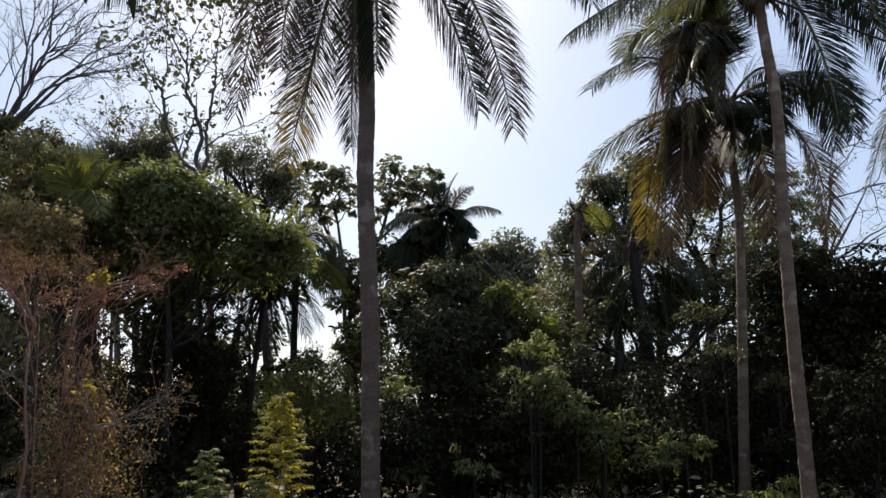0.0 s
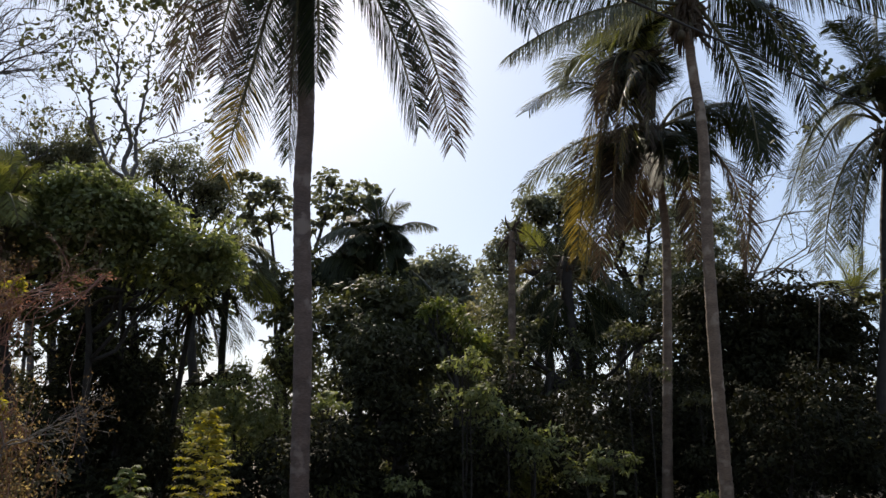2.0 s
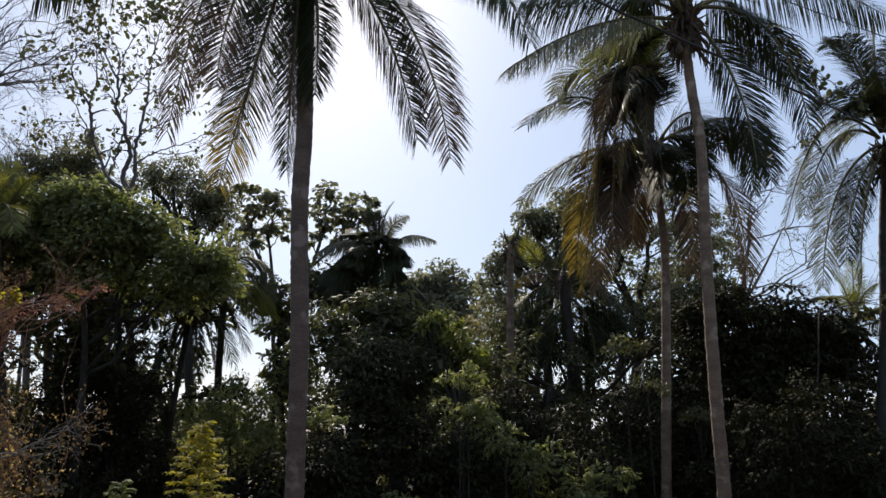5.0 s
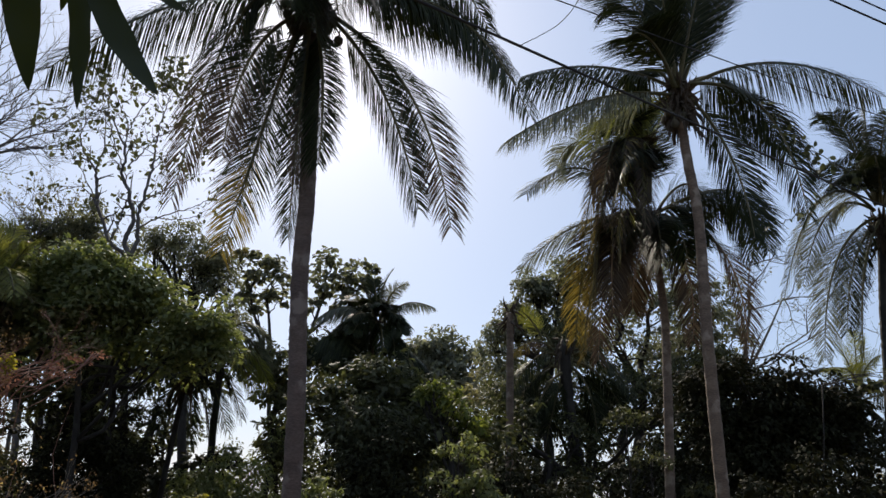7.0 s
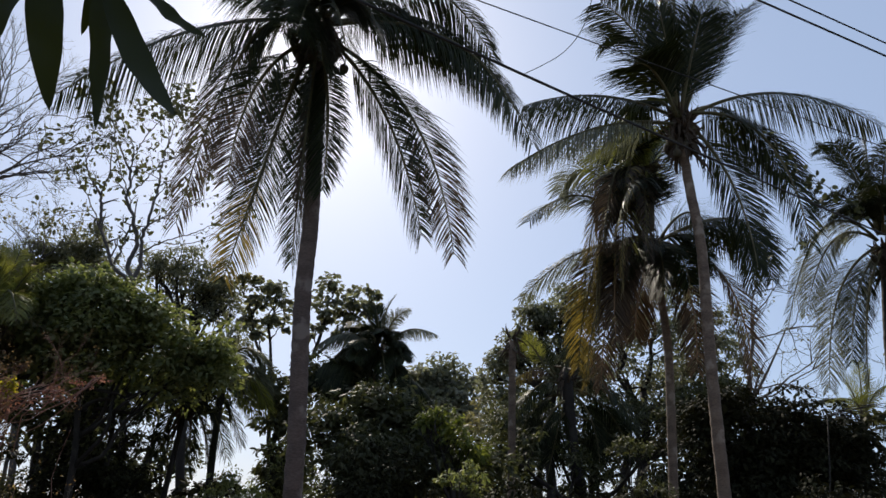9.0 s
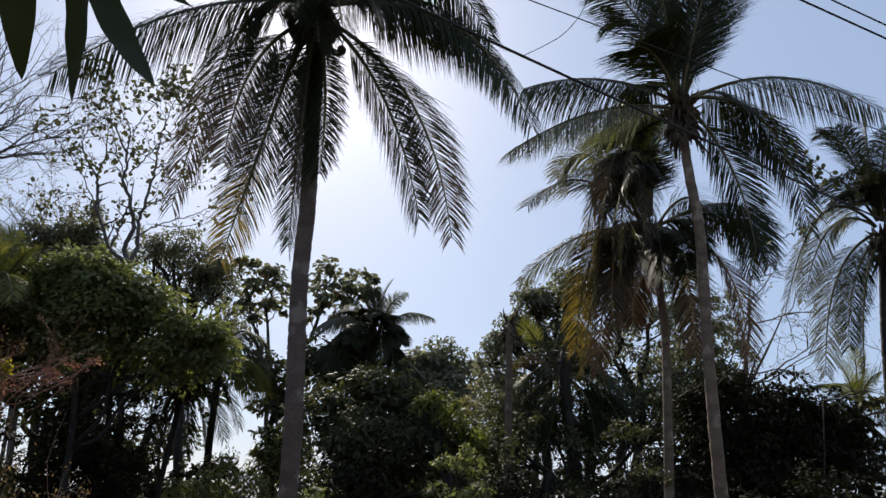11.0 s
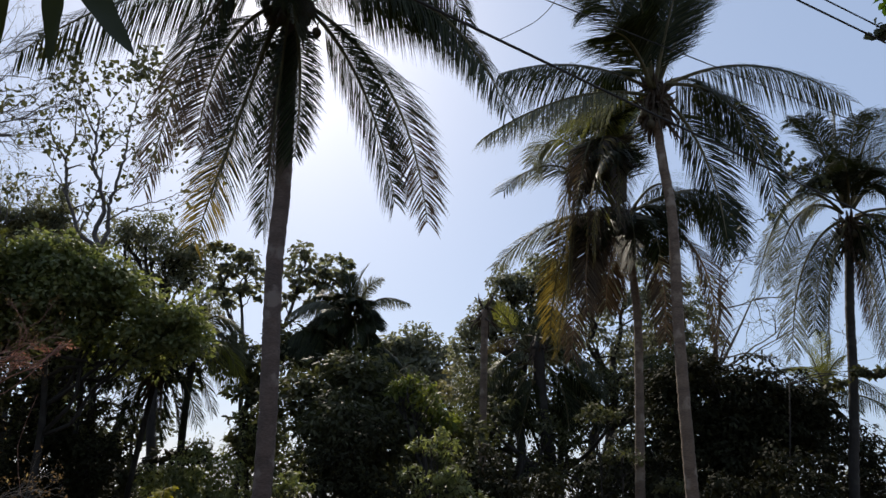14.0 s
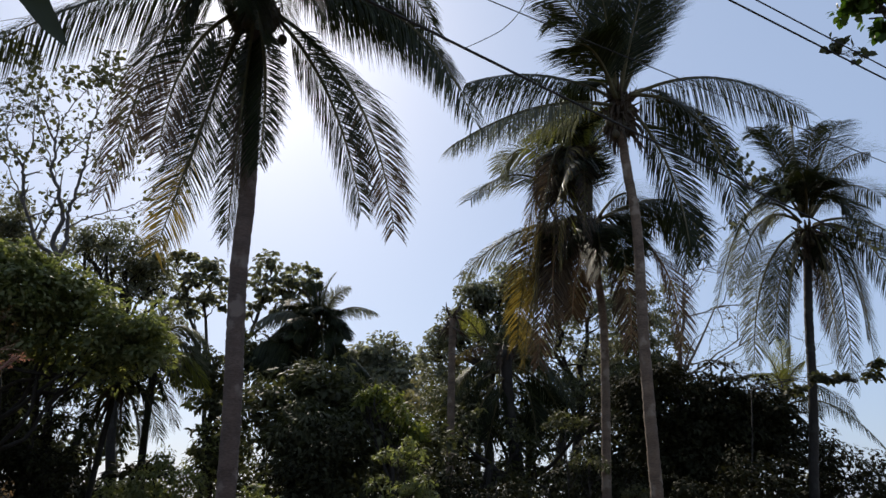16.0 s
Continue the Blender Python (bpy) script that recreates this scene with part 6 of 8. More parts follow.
tree("forest_tree", (32.96, 46.00, -0.88), (34.18, 46.00, -1.43), 0.2, [(30.02, 46.00, 0.23, 1.87, 2.00, 2.13), (29.62, 46.00, -2.72, 2.17, 1.95, 1.74), (30.27, 46.00, -5.61, 2.45, 2.22, 1.99), (32.97, 46.00, -0.49, 1.93, 1.81, 1.70), (32.89, 46.00, -3.43, 1.87, 2.01, 2.15), (37.25, 46.00, -0.73, 2.16, 2.09, 2.02), (36.52, 46.00, -3.66, 2.07, 2.01, 1.95)],
     "distant tree closing the grove", LEAF_DARK, clumps=300, per=9, leaf=0.75, aspect=0.5, seed=167, group='forest trees', twigs=4, fork=0.3, shell=0.75)
# backdrop trees whose deep shade is leaf colour
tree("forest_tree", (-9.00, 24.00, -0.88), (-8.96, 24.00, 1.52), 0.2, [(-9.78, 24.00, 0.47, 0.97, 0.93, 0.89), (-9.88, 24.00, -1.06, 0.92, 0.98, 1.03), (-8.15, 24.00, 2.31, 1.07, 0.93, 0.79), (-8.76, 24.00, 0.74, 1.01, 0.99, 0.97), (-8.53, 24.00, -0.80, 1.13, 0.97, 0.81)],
     "dense tree with deep shade painted into its leaves", LEAF_SHADE, clumps=420, per=9, leaf=0.38, aspect=0.5, seed=180, group='forest trees', twigs=4, fork=0.3, shell=0.75)
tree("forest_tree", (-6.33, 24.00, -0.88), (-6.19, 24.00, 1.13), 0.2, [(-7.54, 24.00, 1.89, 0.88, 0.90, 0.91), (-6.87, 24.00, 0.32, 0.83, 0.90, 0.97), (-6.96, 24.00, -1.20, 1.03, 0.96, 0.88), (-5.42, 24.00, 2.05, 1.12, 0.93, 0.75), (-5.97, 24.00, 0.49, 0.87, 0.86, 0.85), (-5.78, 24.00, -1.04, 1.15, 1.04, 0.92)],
     "dense tree with deep shade painted into its leaves", LEAF_SHADE, clumps=420, per=9, leaf=0.38, aspect=0.5, seed=181, group='forest trees', twigs=4, fork=0.3, shell=0.75)
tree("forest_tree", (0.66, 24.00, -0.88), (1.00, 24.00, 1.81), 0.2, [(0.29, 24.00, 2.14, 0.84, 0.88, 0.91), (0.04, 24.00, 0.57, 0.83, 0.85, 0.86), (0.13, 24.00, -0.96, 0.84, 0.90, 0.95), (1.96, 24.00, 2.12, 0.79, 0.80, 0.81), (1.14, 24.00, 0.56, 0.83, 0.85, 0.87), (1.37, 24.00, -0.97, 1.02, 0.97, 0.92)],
     "dense tree with deep shade painted into its leaves", LEAF_SHADE, clumps=420, per=9, leaf=0.38, aspect=0.5, seed=182, group='forest trees', twigs=4, fork=0.3, shell=0.75)
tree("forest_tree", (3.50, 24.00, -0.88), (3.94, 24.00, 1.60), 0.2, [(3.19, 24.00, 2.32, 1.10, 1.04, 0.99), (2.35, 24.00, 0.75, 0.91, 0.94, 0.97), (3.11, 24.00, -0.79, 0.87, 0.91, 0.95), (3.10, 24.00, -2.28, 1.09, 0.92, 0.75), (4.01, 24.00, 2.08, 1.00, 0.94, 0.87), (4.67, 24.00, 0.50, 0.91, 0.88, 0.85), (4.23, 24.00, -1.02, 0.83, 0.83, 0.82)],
     "dense tree with deep shade painted into its leaves", LEAF_SHADE, clumps=420, per=9, leaf=0.38, aspect=0.5, seed=183, group='forest trees', twigs=4, fork=0.3, shell=0.75)
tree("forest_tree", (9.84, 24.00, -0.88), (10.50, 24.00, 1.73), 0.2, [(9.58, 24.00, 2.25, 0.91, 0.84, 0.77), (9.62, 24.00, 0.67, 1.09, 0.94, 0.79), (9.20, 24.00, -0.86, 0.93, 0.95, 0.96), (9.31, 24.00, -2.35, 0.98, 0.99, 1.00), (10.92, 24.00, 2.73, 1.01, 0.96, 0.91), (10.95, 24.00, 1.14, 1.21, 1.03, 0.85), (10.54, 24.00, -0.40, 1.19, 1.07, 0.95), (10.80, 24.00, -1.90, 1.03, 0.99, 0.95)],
     "dense tree with deep shade painted into its leaves", LEAF_SHADE, clumps=420, per=9, leaf=0.38, aspect=0.5, seed=184, group='forest trees', twigs=4, fork=0.3, shell=0.75)
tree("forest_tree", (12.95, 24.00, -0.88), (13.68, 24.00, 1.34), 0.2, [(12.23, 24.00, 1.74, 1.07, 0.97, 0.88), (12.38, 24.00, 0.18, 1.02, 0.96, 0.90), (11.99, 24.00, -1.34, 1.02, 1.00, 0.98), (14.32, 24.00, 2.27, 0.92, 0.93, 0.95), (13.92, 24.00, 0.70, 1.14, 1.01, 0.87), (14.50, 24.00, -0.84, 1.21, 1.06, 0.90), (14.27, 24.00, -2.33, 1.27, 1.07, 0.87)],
     "dense tree with deep shade painted into its leaves", LEAF_SHADE, clumps=420, per=9, leaf=0.38, aspect=0.5, seed=185, group='forest trees', twigs=4, fork=0.3, shell=0.75)
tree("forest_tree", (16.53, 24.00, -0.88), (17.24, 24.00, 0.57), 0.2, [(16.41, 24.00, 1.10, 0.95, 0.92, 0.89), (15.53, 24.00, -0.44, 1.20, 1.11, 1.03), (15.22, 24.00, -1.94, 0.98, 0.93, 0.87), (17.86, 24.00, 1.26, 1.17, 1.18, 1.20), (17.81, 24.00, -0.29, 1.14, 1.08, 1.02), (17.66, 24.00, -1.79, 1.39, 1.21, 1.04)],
     "dense tree with deep shade painted into its leaves", LEAF_SHADE, clumps=420, per=9, leaf=0.38, aspect=0.5, seed=186, group='forest trees', twigs=4, fork=0.3, shell=0.75)
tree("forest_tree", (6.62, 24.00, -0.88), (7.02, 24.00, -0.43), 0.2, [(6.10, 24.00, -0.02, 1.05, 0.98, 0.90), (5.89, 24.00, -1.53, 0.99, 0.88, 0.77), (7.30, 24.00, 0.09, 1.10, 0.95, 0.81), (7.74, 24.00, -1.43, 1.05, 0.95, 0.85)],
     "dense tree with deep shade painted into its leaves", LEAF_SHADE, clumps=420, per=9, leaf=0.38, aspect=0.5, seed=187, group='forest trees', twigs=4, fork=0.3, shell=0.75)
tree("shrub", (-8.73, 15.50, -0.88), (-9.06, 15.50, 2.30), 0.05, [(-9.11, 15.50, 2.67, 1.47, 1.54, 1.61), (-9.79, 15.50, 2.19, 1.05, 1.10, 1.15), (-8.30, 15.50, 2.05, 1.00, 1.05, 1.10)],
     "olive shrub thicket in deep shade", LEAF_OLIVE, clumps=330, per=11, leaf=0.14, seed=50, category='shrub', group='understory shrubs', twigs=9)
# most understory shrubs below have deep shade painted into their leaf colour
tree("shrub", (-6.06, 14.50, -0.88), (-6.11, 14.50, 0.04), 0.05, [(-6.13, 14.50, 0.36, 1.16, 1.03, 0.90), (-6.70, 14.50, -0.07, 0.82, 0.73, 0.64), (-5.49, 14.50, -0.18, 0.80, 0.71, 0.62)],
     "leafy shrub with deep shade painted into its leaves", LEAF_SHADE, clumps=330, per=11, leaf=0.14, seed=51, category='shrub', group='understory shrubs', twigs=9)
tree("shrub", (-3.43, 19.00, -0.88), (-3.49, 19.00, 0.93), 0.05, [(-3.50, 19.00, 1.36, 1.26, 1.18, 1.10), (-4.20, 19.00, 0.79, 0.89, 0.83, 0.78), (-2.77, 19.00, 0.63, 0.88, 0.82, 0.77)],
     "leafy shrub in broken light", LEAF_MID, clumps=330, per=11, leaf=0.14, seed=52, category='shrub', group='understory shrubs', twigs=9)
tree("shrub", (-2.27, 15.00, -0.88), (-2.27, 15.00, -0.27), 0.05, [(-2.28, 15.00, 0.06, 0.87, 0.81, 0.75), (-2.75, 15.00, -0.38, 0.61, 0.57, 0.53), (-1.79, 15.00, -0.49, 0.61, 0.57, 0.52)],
     "leafy shrub with deep shade painted into its leaves", LEAF_SHADE, clumps=330, per=11, leaf=0.14, seed=53, category='shrub', group='understory shrubs', twigs=9)
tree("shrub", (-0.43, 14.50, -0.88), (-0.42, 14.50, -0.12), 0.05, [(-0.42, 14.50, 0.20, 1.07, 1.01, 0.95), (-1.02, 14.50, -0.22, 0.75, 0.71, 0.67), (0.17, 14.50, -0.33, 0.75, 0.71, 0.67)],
     "leafy shrub with deep shade painted into its leaves", LEAF_SHADE, clumps=330, per=11, leaf=0.14, seed=54, category='shrub', group='understory shrubs', twigs=9)
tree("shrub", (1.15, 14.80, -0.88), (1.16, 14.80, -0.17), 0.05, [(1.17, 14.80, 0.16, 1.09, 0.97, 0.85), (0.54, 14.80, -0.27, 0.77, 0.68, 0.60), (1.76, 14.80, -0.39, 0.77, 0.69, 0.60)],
     "leafy shrub with deep shade painted into its leaves", LEAF_SHADE, clumps=330, per=11, leaf=0.14, seed=55, category='shrub', group='understory shrubs', twigs=9)
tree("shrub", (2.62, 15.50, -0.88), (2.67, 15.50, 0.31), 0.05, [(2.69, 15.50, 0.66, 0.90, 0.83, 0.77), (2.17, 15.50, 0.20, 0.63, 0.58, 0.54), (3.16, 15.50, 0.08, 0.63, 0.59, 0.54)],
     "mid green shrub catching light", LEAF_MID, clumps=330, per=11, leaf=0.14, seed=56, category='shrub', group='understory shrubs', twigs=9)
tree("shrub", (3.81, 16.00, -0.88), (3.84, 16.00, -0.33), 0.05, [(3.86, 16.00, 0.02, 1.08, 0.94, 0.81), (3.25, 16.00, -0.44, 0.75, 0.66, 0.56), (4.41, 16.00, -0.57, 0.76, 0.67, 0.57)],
     "leafy shrub with deep shade painted into its leaves", LEAF_SHADE, clumps=330, per=11, leaf=0.14, seed=57, category='shrub', group='understory shrubs', twigs=9)
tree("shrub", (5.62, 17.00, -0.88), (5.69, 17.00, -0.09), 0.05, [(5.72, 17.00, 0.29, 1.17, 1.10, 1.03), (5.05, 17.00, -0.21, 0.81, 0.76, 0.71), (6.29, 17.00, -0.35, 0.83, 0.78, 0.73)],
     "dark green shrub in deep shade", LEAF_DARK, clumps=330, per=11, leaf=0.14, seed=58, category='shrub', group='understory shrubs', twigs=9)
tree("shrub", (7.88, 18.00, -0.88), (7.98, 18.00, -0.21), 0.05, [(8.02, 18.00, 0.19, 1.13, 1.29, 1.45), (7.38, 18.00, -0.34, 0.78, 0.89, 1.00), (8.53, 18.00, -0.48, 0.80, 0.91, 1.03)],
     "leafy shrub with deep shade painted into its leaves", LEAF_SHADE, clumps=330, per=11, leaf=0.14, seed=59, category='shrub', group='understory shrubs', twigs=9)
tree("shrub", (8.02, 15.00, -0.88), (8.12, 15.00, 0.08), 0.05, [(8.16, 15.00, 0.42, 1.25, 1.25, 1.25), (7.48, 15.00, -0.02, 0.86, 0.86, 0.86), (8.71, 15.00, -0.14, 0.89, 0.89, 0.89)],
     "leafy shrub with deep shade painted into its leaves", LEAF_SHADE, clumps=330, per=11, leaf=0.14, seed=60, category='shrub', group='understory shrubs', twigs=9)
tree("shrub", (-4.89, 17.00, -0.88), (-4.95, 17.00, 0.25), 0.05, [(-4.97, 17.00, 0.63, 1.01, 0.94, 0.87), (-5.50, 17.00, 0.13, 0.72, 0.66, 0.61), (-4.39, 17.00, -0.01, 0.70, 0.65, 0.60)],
     "leafy shrub with deep shade painted into its leaves", LEAF_SHADE, clumps=330, per=11, leaf=0.14, seed=61, category='shrub', group='understory shrubs', twigs=9)
tree("shrub", (-6.68, 13.50, -0.88), (-6.75, 13.50, 0.35), 0.05, [(-6.78, 13.50, 0.65, 0.99, 0.92, 0.86), (-7.24, 13.50, 0.26, 0.70, 0.66, 0.61), (-6.23, 13.50, 0.15, 0.68, 0.64, 0.60)],
     "olive shrub thicket in deep shade", LEAF_OLIVE, clumps=330, per=11, leaf=0.14, seed=62, category='shrub', group='understory shrubs', twigs=9)
tree("shrub", (-3.36, 17.50, -0.88), (-3.44, 17.50, 1.38), 0.05, [(-3.45, 17.50, 1.79, 0.87, 0.87, 0.87), (-3.93, 17.50, 1.25, 0.61, 0.61, 0.61), (-2.94, 17.50, 1.11, 0.61, 0.61, 0.61)],
     "leafy shrub in broken light", LEAF_MID, clumps=330, per=11, leaf=0.14, seed=63, category='shrub', group='understory shrubs', twigs=9)
tree("shrub", (-1.00, 13.20, -0.88), (-1.01, 13.20, 0.43), 0.05, [(-1.01, 13.20, 0.73, 0.76, 0.70, 0.65), (-1.43, 13.20, 0.34, 0.53, 0.49, 0.46), (-0.58, 13.20, 0.23, 0.53, 0.49, 0.45)],
     "leafy shrub with deep shade painted into its leaves", LEAF_SHADE, clumps=330, per=11, leaf=0.14, seed=64, category='shrub', group='understory shrubs', twigs=9)
tree("shrub", (0.34, 14.40, -0.88), (0.37, 14.40, 1.29), 0.05, [(0.38, 14.40, 1.62, 0.82, 0.94, 1.06), (-0.10, 14.40, 1.18, 0.57, 0.66, 0.74), (0.84, 14.40, 1.06, 0.58, 0.66, 0.74)],
     "leafy shrub with deep shade painted into its leaves", LEAF_SHADE, clumps=330, per=11, leaf=0.14, seed=65, category='shrub', group='understory shrubs', twigs=9)
tree("shrub", (1.69, 13.80, -0.88), (1.72, 13.80, 0.36), 0.05, [(1.73, 13.80, 0.66, 0.79, 0.85, 0.91), (1.27, 13.80, 0.26, 0.56, 0.60, 0.63), (2.16, 13.80, 0.15, 0.56, 0.60, 0.64)],
     "leafy shrub with deep shade painted into its leaves", LEAF_SHADE, clumps=330, per=11, leaf=0.14, seed=66, category='shrub', group='understory shrubs', twigs=9)
tree("shrub", (3.22, 15.00, -0.88), (3.32, 15.00, 1.02), 0.05, [(3.34, 15.00, 1.36, 0.88, 1.00, 1.13), (2.82, 15.00, 0.91, 0.61, 0.70, 0.78), (3.79, 15.00, 0.79, 0.62, 0.71, 0.79)],
     "leafy shrub with deep shade painted into its leaves", LEAF_SHADE, clumps=330, per=11, leaf=0.14, seed=67, category='shrub', group='understory shrubs', twigs=9)
tree("shrub", (5.11, 16.79, -0.88), (5.19, 16.79, 0.08), 0.05, [(5.22, 16.79, 0.45, 1.15, 1.15, 1.15), (4.56, 16.79, -0.04, 0.79, 0.79, 0.79), (5.79, 16.79, -0.17, 0.82, 0.82, 0.82)],
     "leafy shrub with deep shade painted into its leaves", LEAF_SHADE, clumps=330, per=11, leaf=0.14, seed=68, category='shrub', group='understory shrubs', twigs=9)
tree("shrub", (6.79, 16.79, -0.88), (7.04, 16.79, 1.44), 0.05, [(7.07, 16.79, 1.83, 1.18, 1.34, 1.49), (6.38, 16.79, 1.32, 0.82, 0.92, 1.03), (7.64, 16.79, 1.18, 0.85, 0.95, 1.05)],
     "leafy shrub with deep shade painted into its leaves", LEAF_SHADE, clumps=330, per=11, leaf=0.14, seed=69, category='shrub', group='understory shrubs', twigs=9)
tree("shrub", (8.32, 16.79, -0.88), (8.56, 16.79, 1.18), 0.05, [(8.61, 16.79, 1.57, 1.23, 1.38, 1.54), (7.93, 16.79, 1.06, 0.85, 0.96, 1.06), (9.17, 16.79, 0.91, 0.88, 0.98, 1.09)],
     "leafy shrub with deep shade painted into its leaves", LEAF_SHADE, clumps=330, per=11, leaf=0.14, seed=70, category='shrub', group='understory shrubs', twigs=9)
tree("shrub", (7.85, 13.40, -0.88), (8.03, 13.40, 0.84), 0.05, [(8.07, 13.40, 1.14, 1.02, 1.08, 1.15), (7.52, 13.40, 0.74, 0.70, 0.75, 0.79), (8.50, 13.40, 0.63, 0.73, 0.77, 0.82)],
     "leafy shrub with deep shade painted into its leaves", LEAF_SHADE, clumps=330, per=11, leaf=0.14, seed=71, category='shrub', group='understory shrubs', twigs=9)
tree("shrub", (8.97, 13.40, -0.88), (9.11, 13.40, 0.43), 0.05, [(9.16, 13.40, 0.73, 1.06, 1.06, 1.06), (8.60, 13.40, 0.33, 0.73, 0.73, 0.73), (9.57, 13.40, 0.23, 0.75, 0.75, 0.75)],
     "leafy shrub with deep shade painted into its leaves", LEAF_SHADE, clumps=330, per=11, leaf=0.14, seed=72, category='shrub', group='understory shrubs', twigs=9)
tree("shrub", (-8.07, 18.00, -0.88), (-8.07, 18.00, 2.82), 0.03, [(-8.07, 18.00, 3.12, 0.55, 0.44, 0.39), (-8.45, 18.00, 2.43, 0.60, 0.48, 0.42), (-7.58, 18.00, 2.43, 0.50, 0.40, 0.35), (-8.03, 18.00, 1.75, 0.60, 0.48, 0.42)],
     "thin leafy shrub in broken light", LEAF_DARK, clumps=560, per=7, leaf=0.13, aspect=0.45, seed=201, category='shrub', group='understory shrubs', twigs=16, fork=0.3, core=0.02)
tree("shrub", (-6.39, 19.00, -0.88), (-6.39, 19.00, 3.83), 0.03, [(-6.39, 19.00, 4.13, 0.50, 0.40, 0.35), (-6.10, 19.00, 3.38, 0.45, 0.36, 0.32), (-6.54, 19.00, 3.38, 0.40, 0.32, 0.28), (-6.18, 19.00, 2.64, 0.50, 0.40, 0.35)],
     "thin leafy shrub in broken light", LEAF_DARK, clumps=480, per=7, leaf=0.13, aspect=0.45, seed=202, category='shrub', group='understory shrubs', twigs=16, fork=0.3, core=0.02)
tree("shrub", (-2.78, 20.00, -0.88), (-2.78, 20.00, 3.06), 0.03, [(-2.78, 20.00, 3.36, 0.50, 0.40, 0.35), (-3.04, 20.00, 2.41, 0.50, 0.40, 0.35), (-2.60, 20.00, 1.49, 0.55, 0.44, 0.39), (-1.41, 20.00, 2.73, 0.45, 0.36, 0.32), (-1.30, 20.00, 1.80, 0.50, 0.40, 0.35)],
     "slim shrub in the gap beside the tall palm", LEAF_MID, clumps=150, per=7, leaf=0.13, aspect=0.45, seed=203, category='shrub', group='understory shrubs', twigs=16, fork=0.3, core=0.02)
tree("shrub", (1.71, 13.00, -0.88), (1.71, 13.00, 1.71), 0.02, [(1.71, 13.00, 1.81, 0.42, 0.29, 0.17), (2.00, 13.00, 1.66, 0.29, 0.21, 0.15), (1.46, 13.10, 1.68, 0.23, 0.21, 0.13)],
     "leafy sprig catching the light", LEAF_MID, clumps=60, per=9, leaf=0.13, aspect=0.38, seed=210, category='shrub', group='understory shrubs', core=0.05)
tree("shrub", (2.39, 13.00, -0.88), (2.39, 13.00, 1.15), 0.02, [(2.39, 13.00, 1.25, 0.30, 0.21, 0.12), (2.60, 13.00, 1.15, 0.21, 0.15, 0.10), (2.21, 13.10, 1.16, 0.17, 0.15, 0.09)],
     "leafy sprig catching the light", LEAF_MID, clumps=60, per=9, leaf=0.13, aspect=0.38, seed=211, category='shrub', group='understory shrubs', core=0.05)
tree("shrub", (2.86, 13.00, -0.88), (2.86, 13.00, 0.90), 0.02, [(2.86, 13.00, 1.00, 0.30, 0.21, 0.12), (3.07, 13.00, 0.90, 0.21, 0.15, 0.10), (2.68, 13.10, 0.91, 0.17, 0.15, 0.09)],
     "leafy sprig catching the light", LEAF_MID, clumps=60, per=9, leaf=0.13, aspect=0.38, seed=212, category='shrub', group='understory shrubs', core=0.05)
tree("shrub", (4.33, 13.00, -0.88), (4.33, 13.00, 0.64), 0.02, [(4.33, 13.00, 0.74, 0.36, 0.25, 0.14), (4.58, 13.00, 0.61, 0.25, 0.18, 0.13), (4.11, 13.10, 0.63, 0.20, 0.18, 0.11)],
     "leafy sprig catching the light", LEAF_MID, clumps=60, per=9, leaf=0.13, aspect=0.38, seed=213, category='shrub', group='understory shrubs', core=0.05)
tree("shrub", (3.84, 13.00, -0.88), (3.84, 13.00, 0.30), 0.02, [(3.84, 13.00, 0.40, 0.30, 0.21, 0.12), (4.05, 13.00, 0.30, 0.21, 0.15, 0.10), (3.66, 13.10, 0.31, 0.17, 0.15, 0.09)],
     "leafy sprig catching the light", LEAF_MID, clumps=60, per=9, leaf=0.13, aspect=0.38, seed=214, category='shrub', group='understory shrubs', core=0.05)
tree("shrub", (1.56, 13.00, -0.88), (1.56, 13.00, 2.43), 0.02, [(1.56, 13.00, 2.53, 0.35, 0.24, 0.14), (1.80, 13.00, 2.41, 0.24, 0.17, 0.12), (1.35, 13.10, 2.42, 0.19, 0.17, 0.10)],
     "leafy sprig catching the light", LEAF_MID, clumps=60, per=9, leaf=0.13, aspect=0.38, seed=215, category='shrub', group='understory shrubs', core=0.05)
tree("shrub", (-0.66, 13.00, -0.88), (-0.66, 13.00, 0.13), 0.02, [(-0.66, 13.00, 0.23, 0.30, 0.21, 0.12), (-0.45, 13.00, 0.12, 0.21, 0.15, 0.10), (-0.84, 13.10, 0.14, 0.17, 0.15, 0.09)],
     "leafy sprig catching the light", LEAF_MID, clumps=60, per=9, leaf=0.13, aspect=0.38, seed=216, category='shrub', group='understory shrubs', core=0.05)
tree("shrub", (-0.82, 13.00, -0.88), (-0.82, 13.00, 1.60), 0.02, [(-0.82, 13.00, 1.70, 0.30, 0.21, 0.12), (-0.61, 13.00, 1.59, 0.21, 0.15, 0.10), (-1.00, 13.10, 1.61, 0.17, 0.15, 0.09)],
     "leafy sprig catching the light", LEAF_MID, clumps=60, per=9, leaf=0.13, aspect=0.38, seed=217, category='shrub', group='understory shrubs', core=0.05)
tree("shrub", (0.53, 13.00, -0.88), (0.53, 13.00, 0.22), 0.02, [(0.53, 13.00, 0.32, 0.28, 0.20, 0.11), (0.73, 13.00, 0.22, 0.20, 0.14, 0.10), (0.36, 13.10, 0.24, 0.15, 0.14, 0.08)],
     "leafy sprig catching the light", LEAF_MID, clumps=60, per=9, leaf=0.13, aspect=0.38, seed=218, category='shrub', group='understory shrubs', core=0.05)
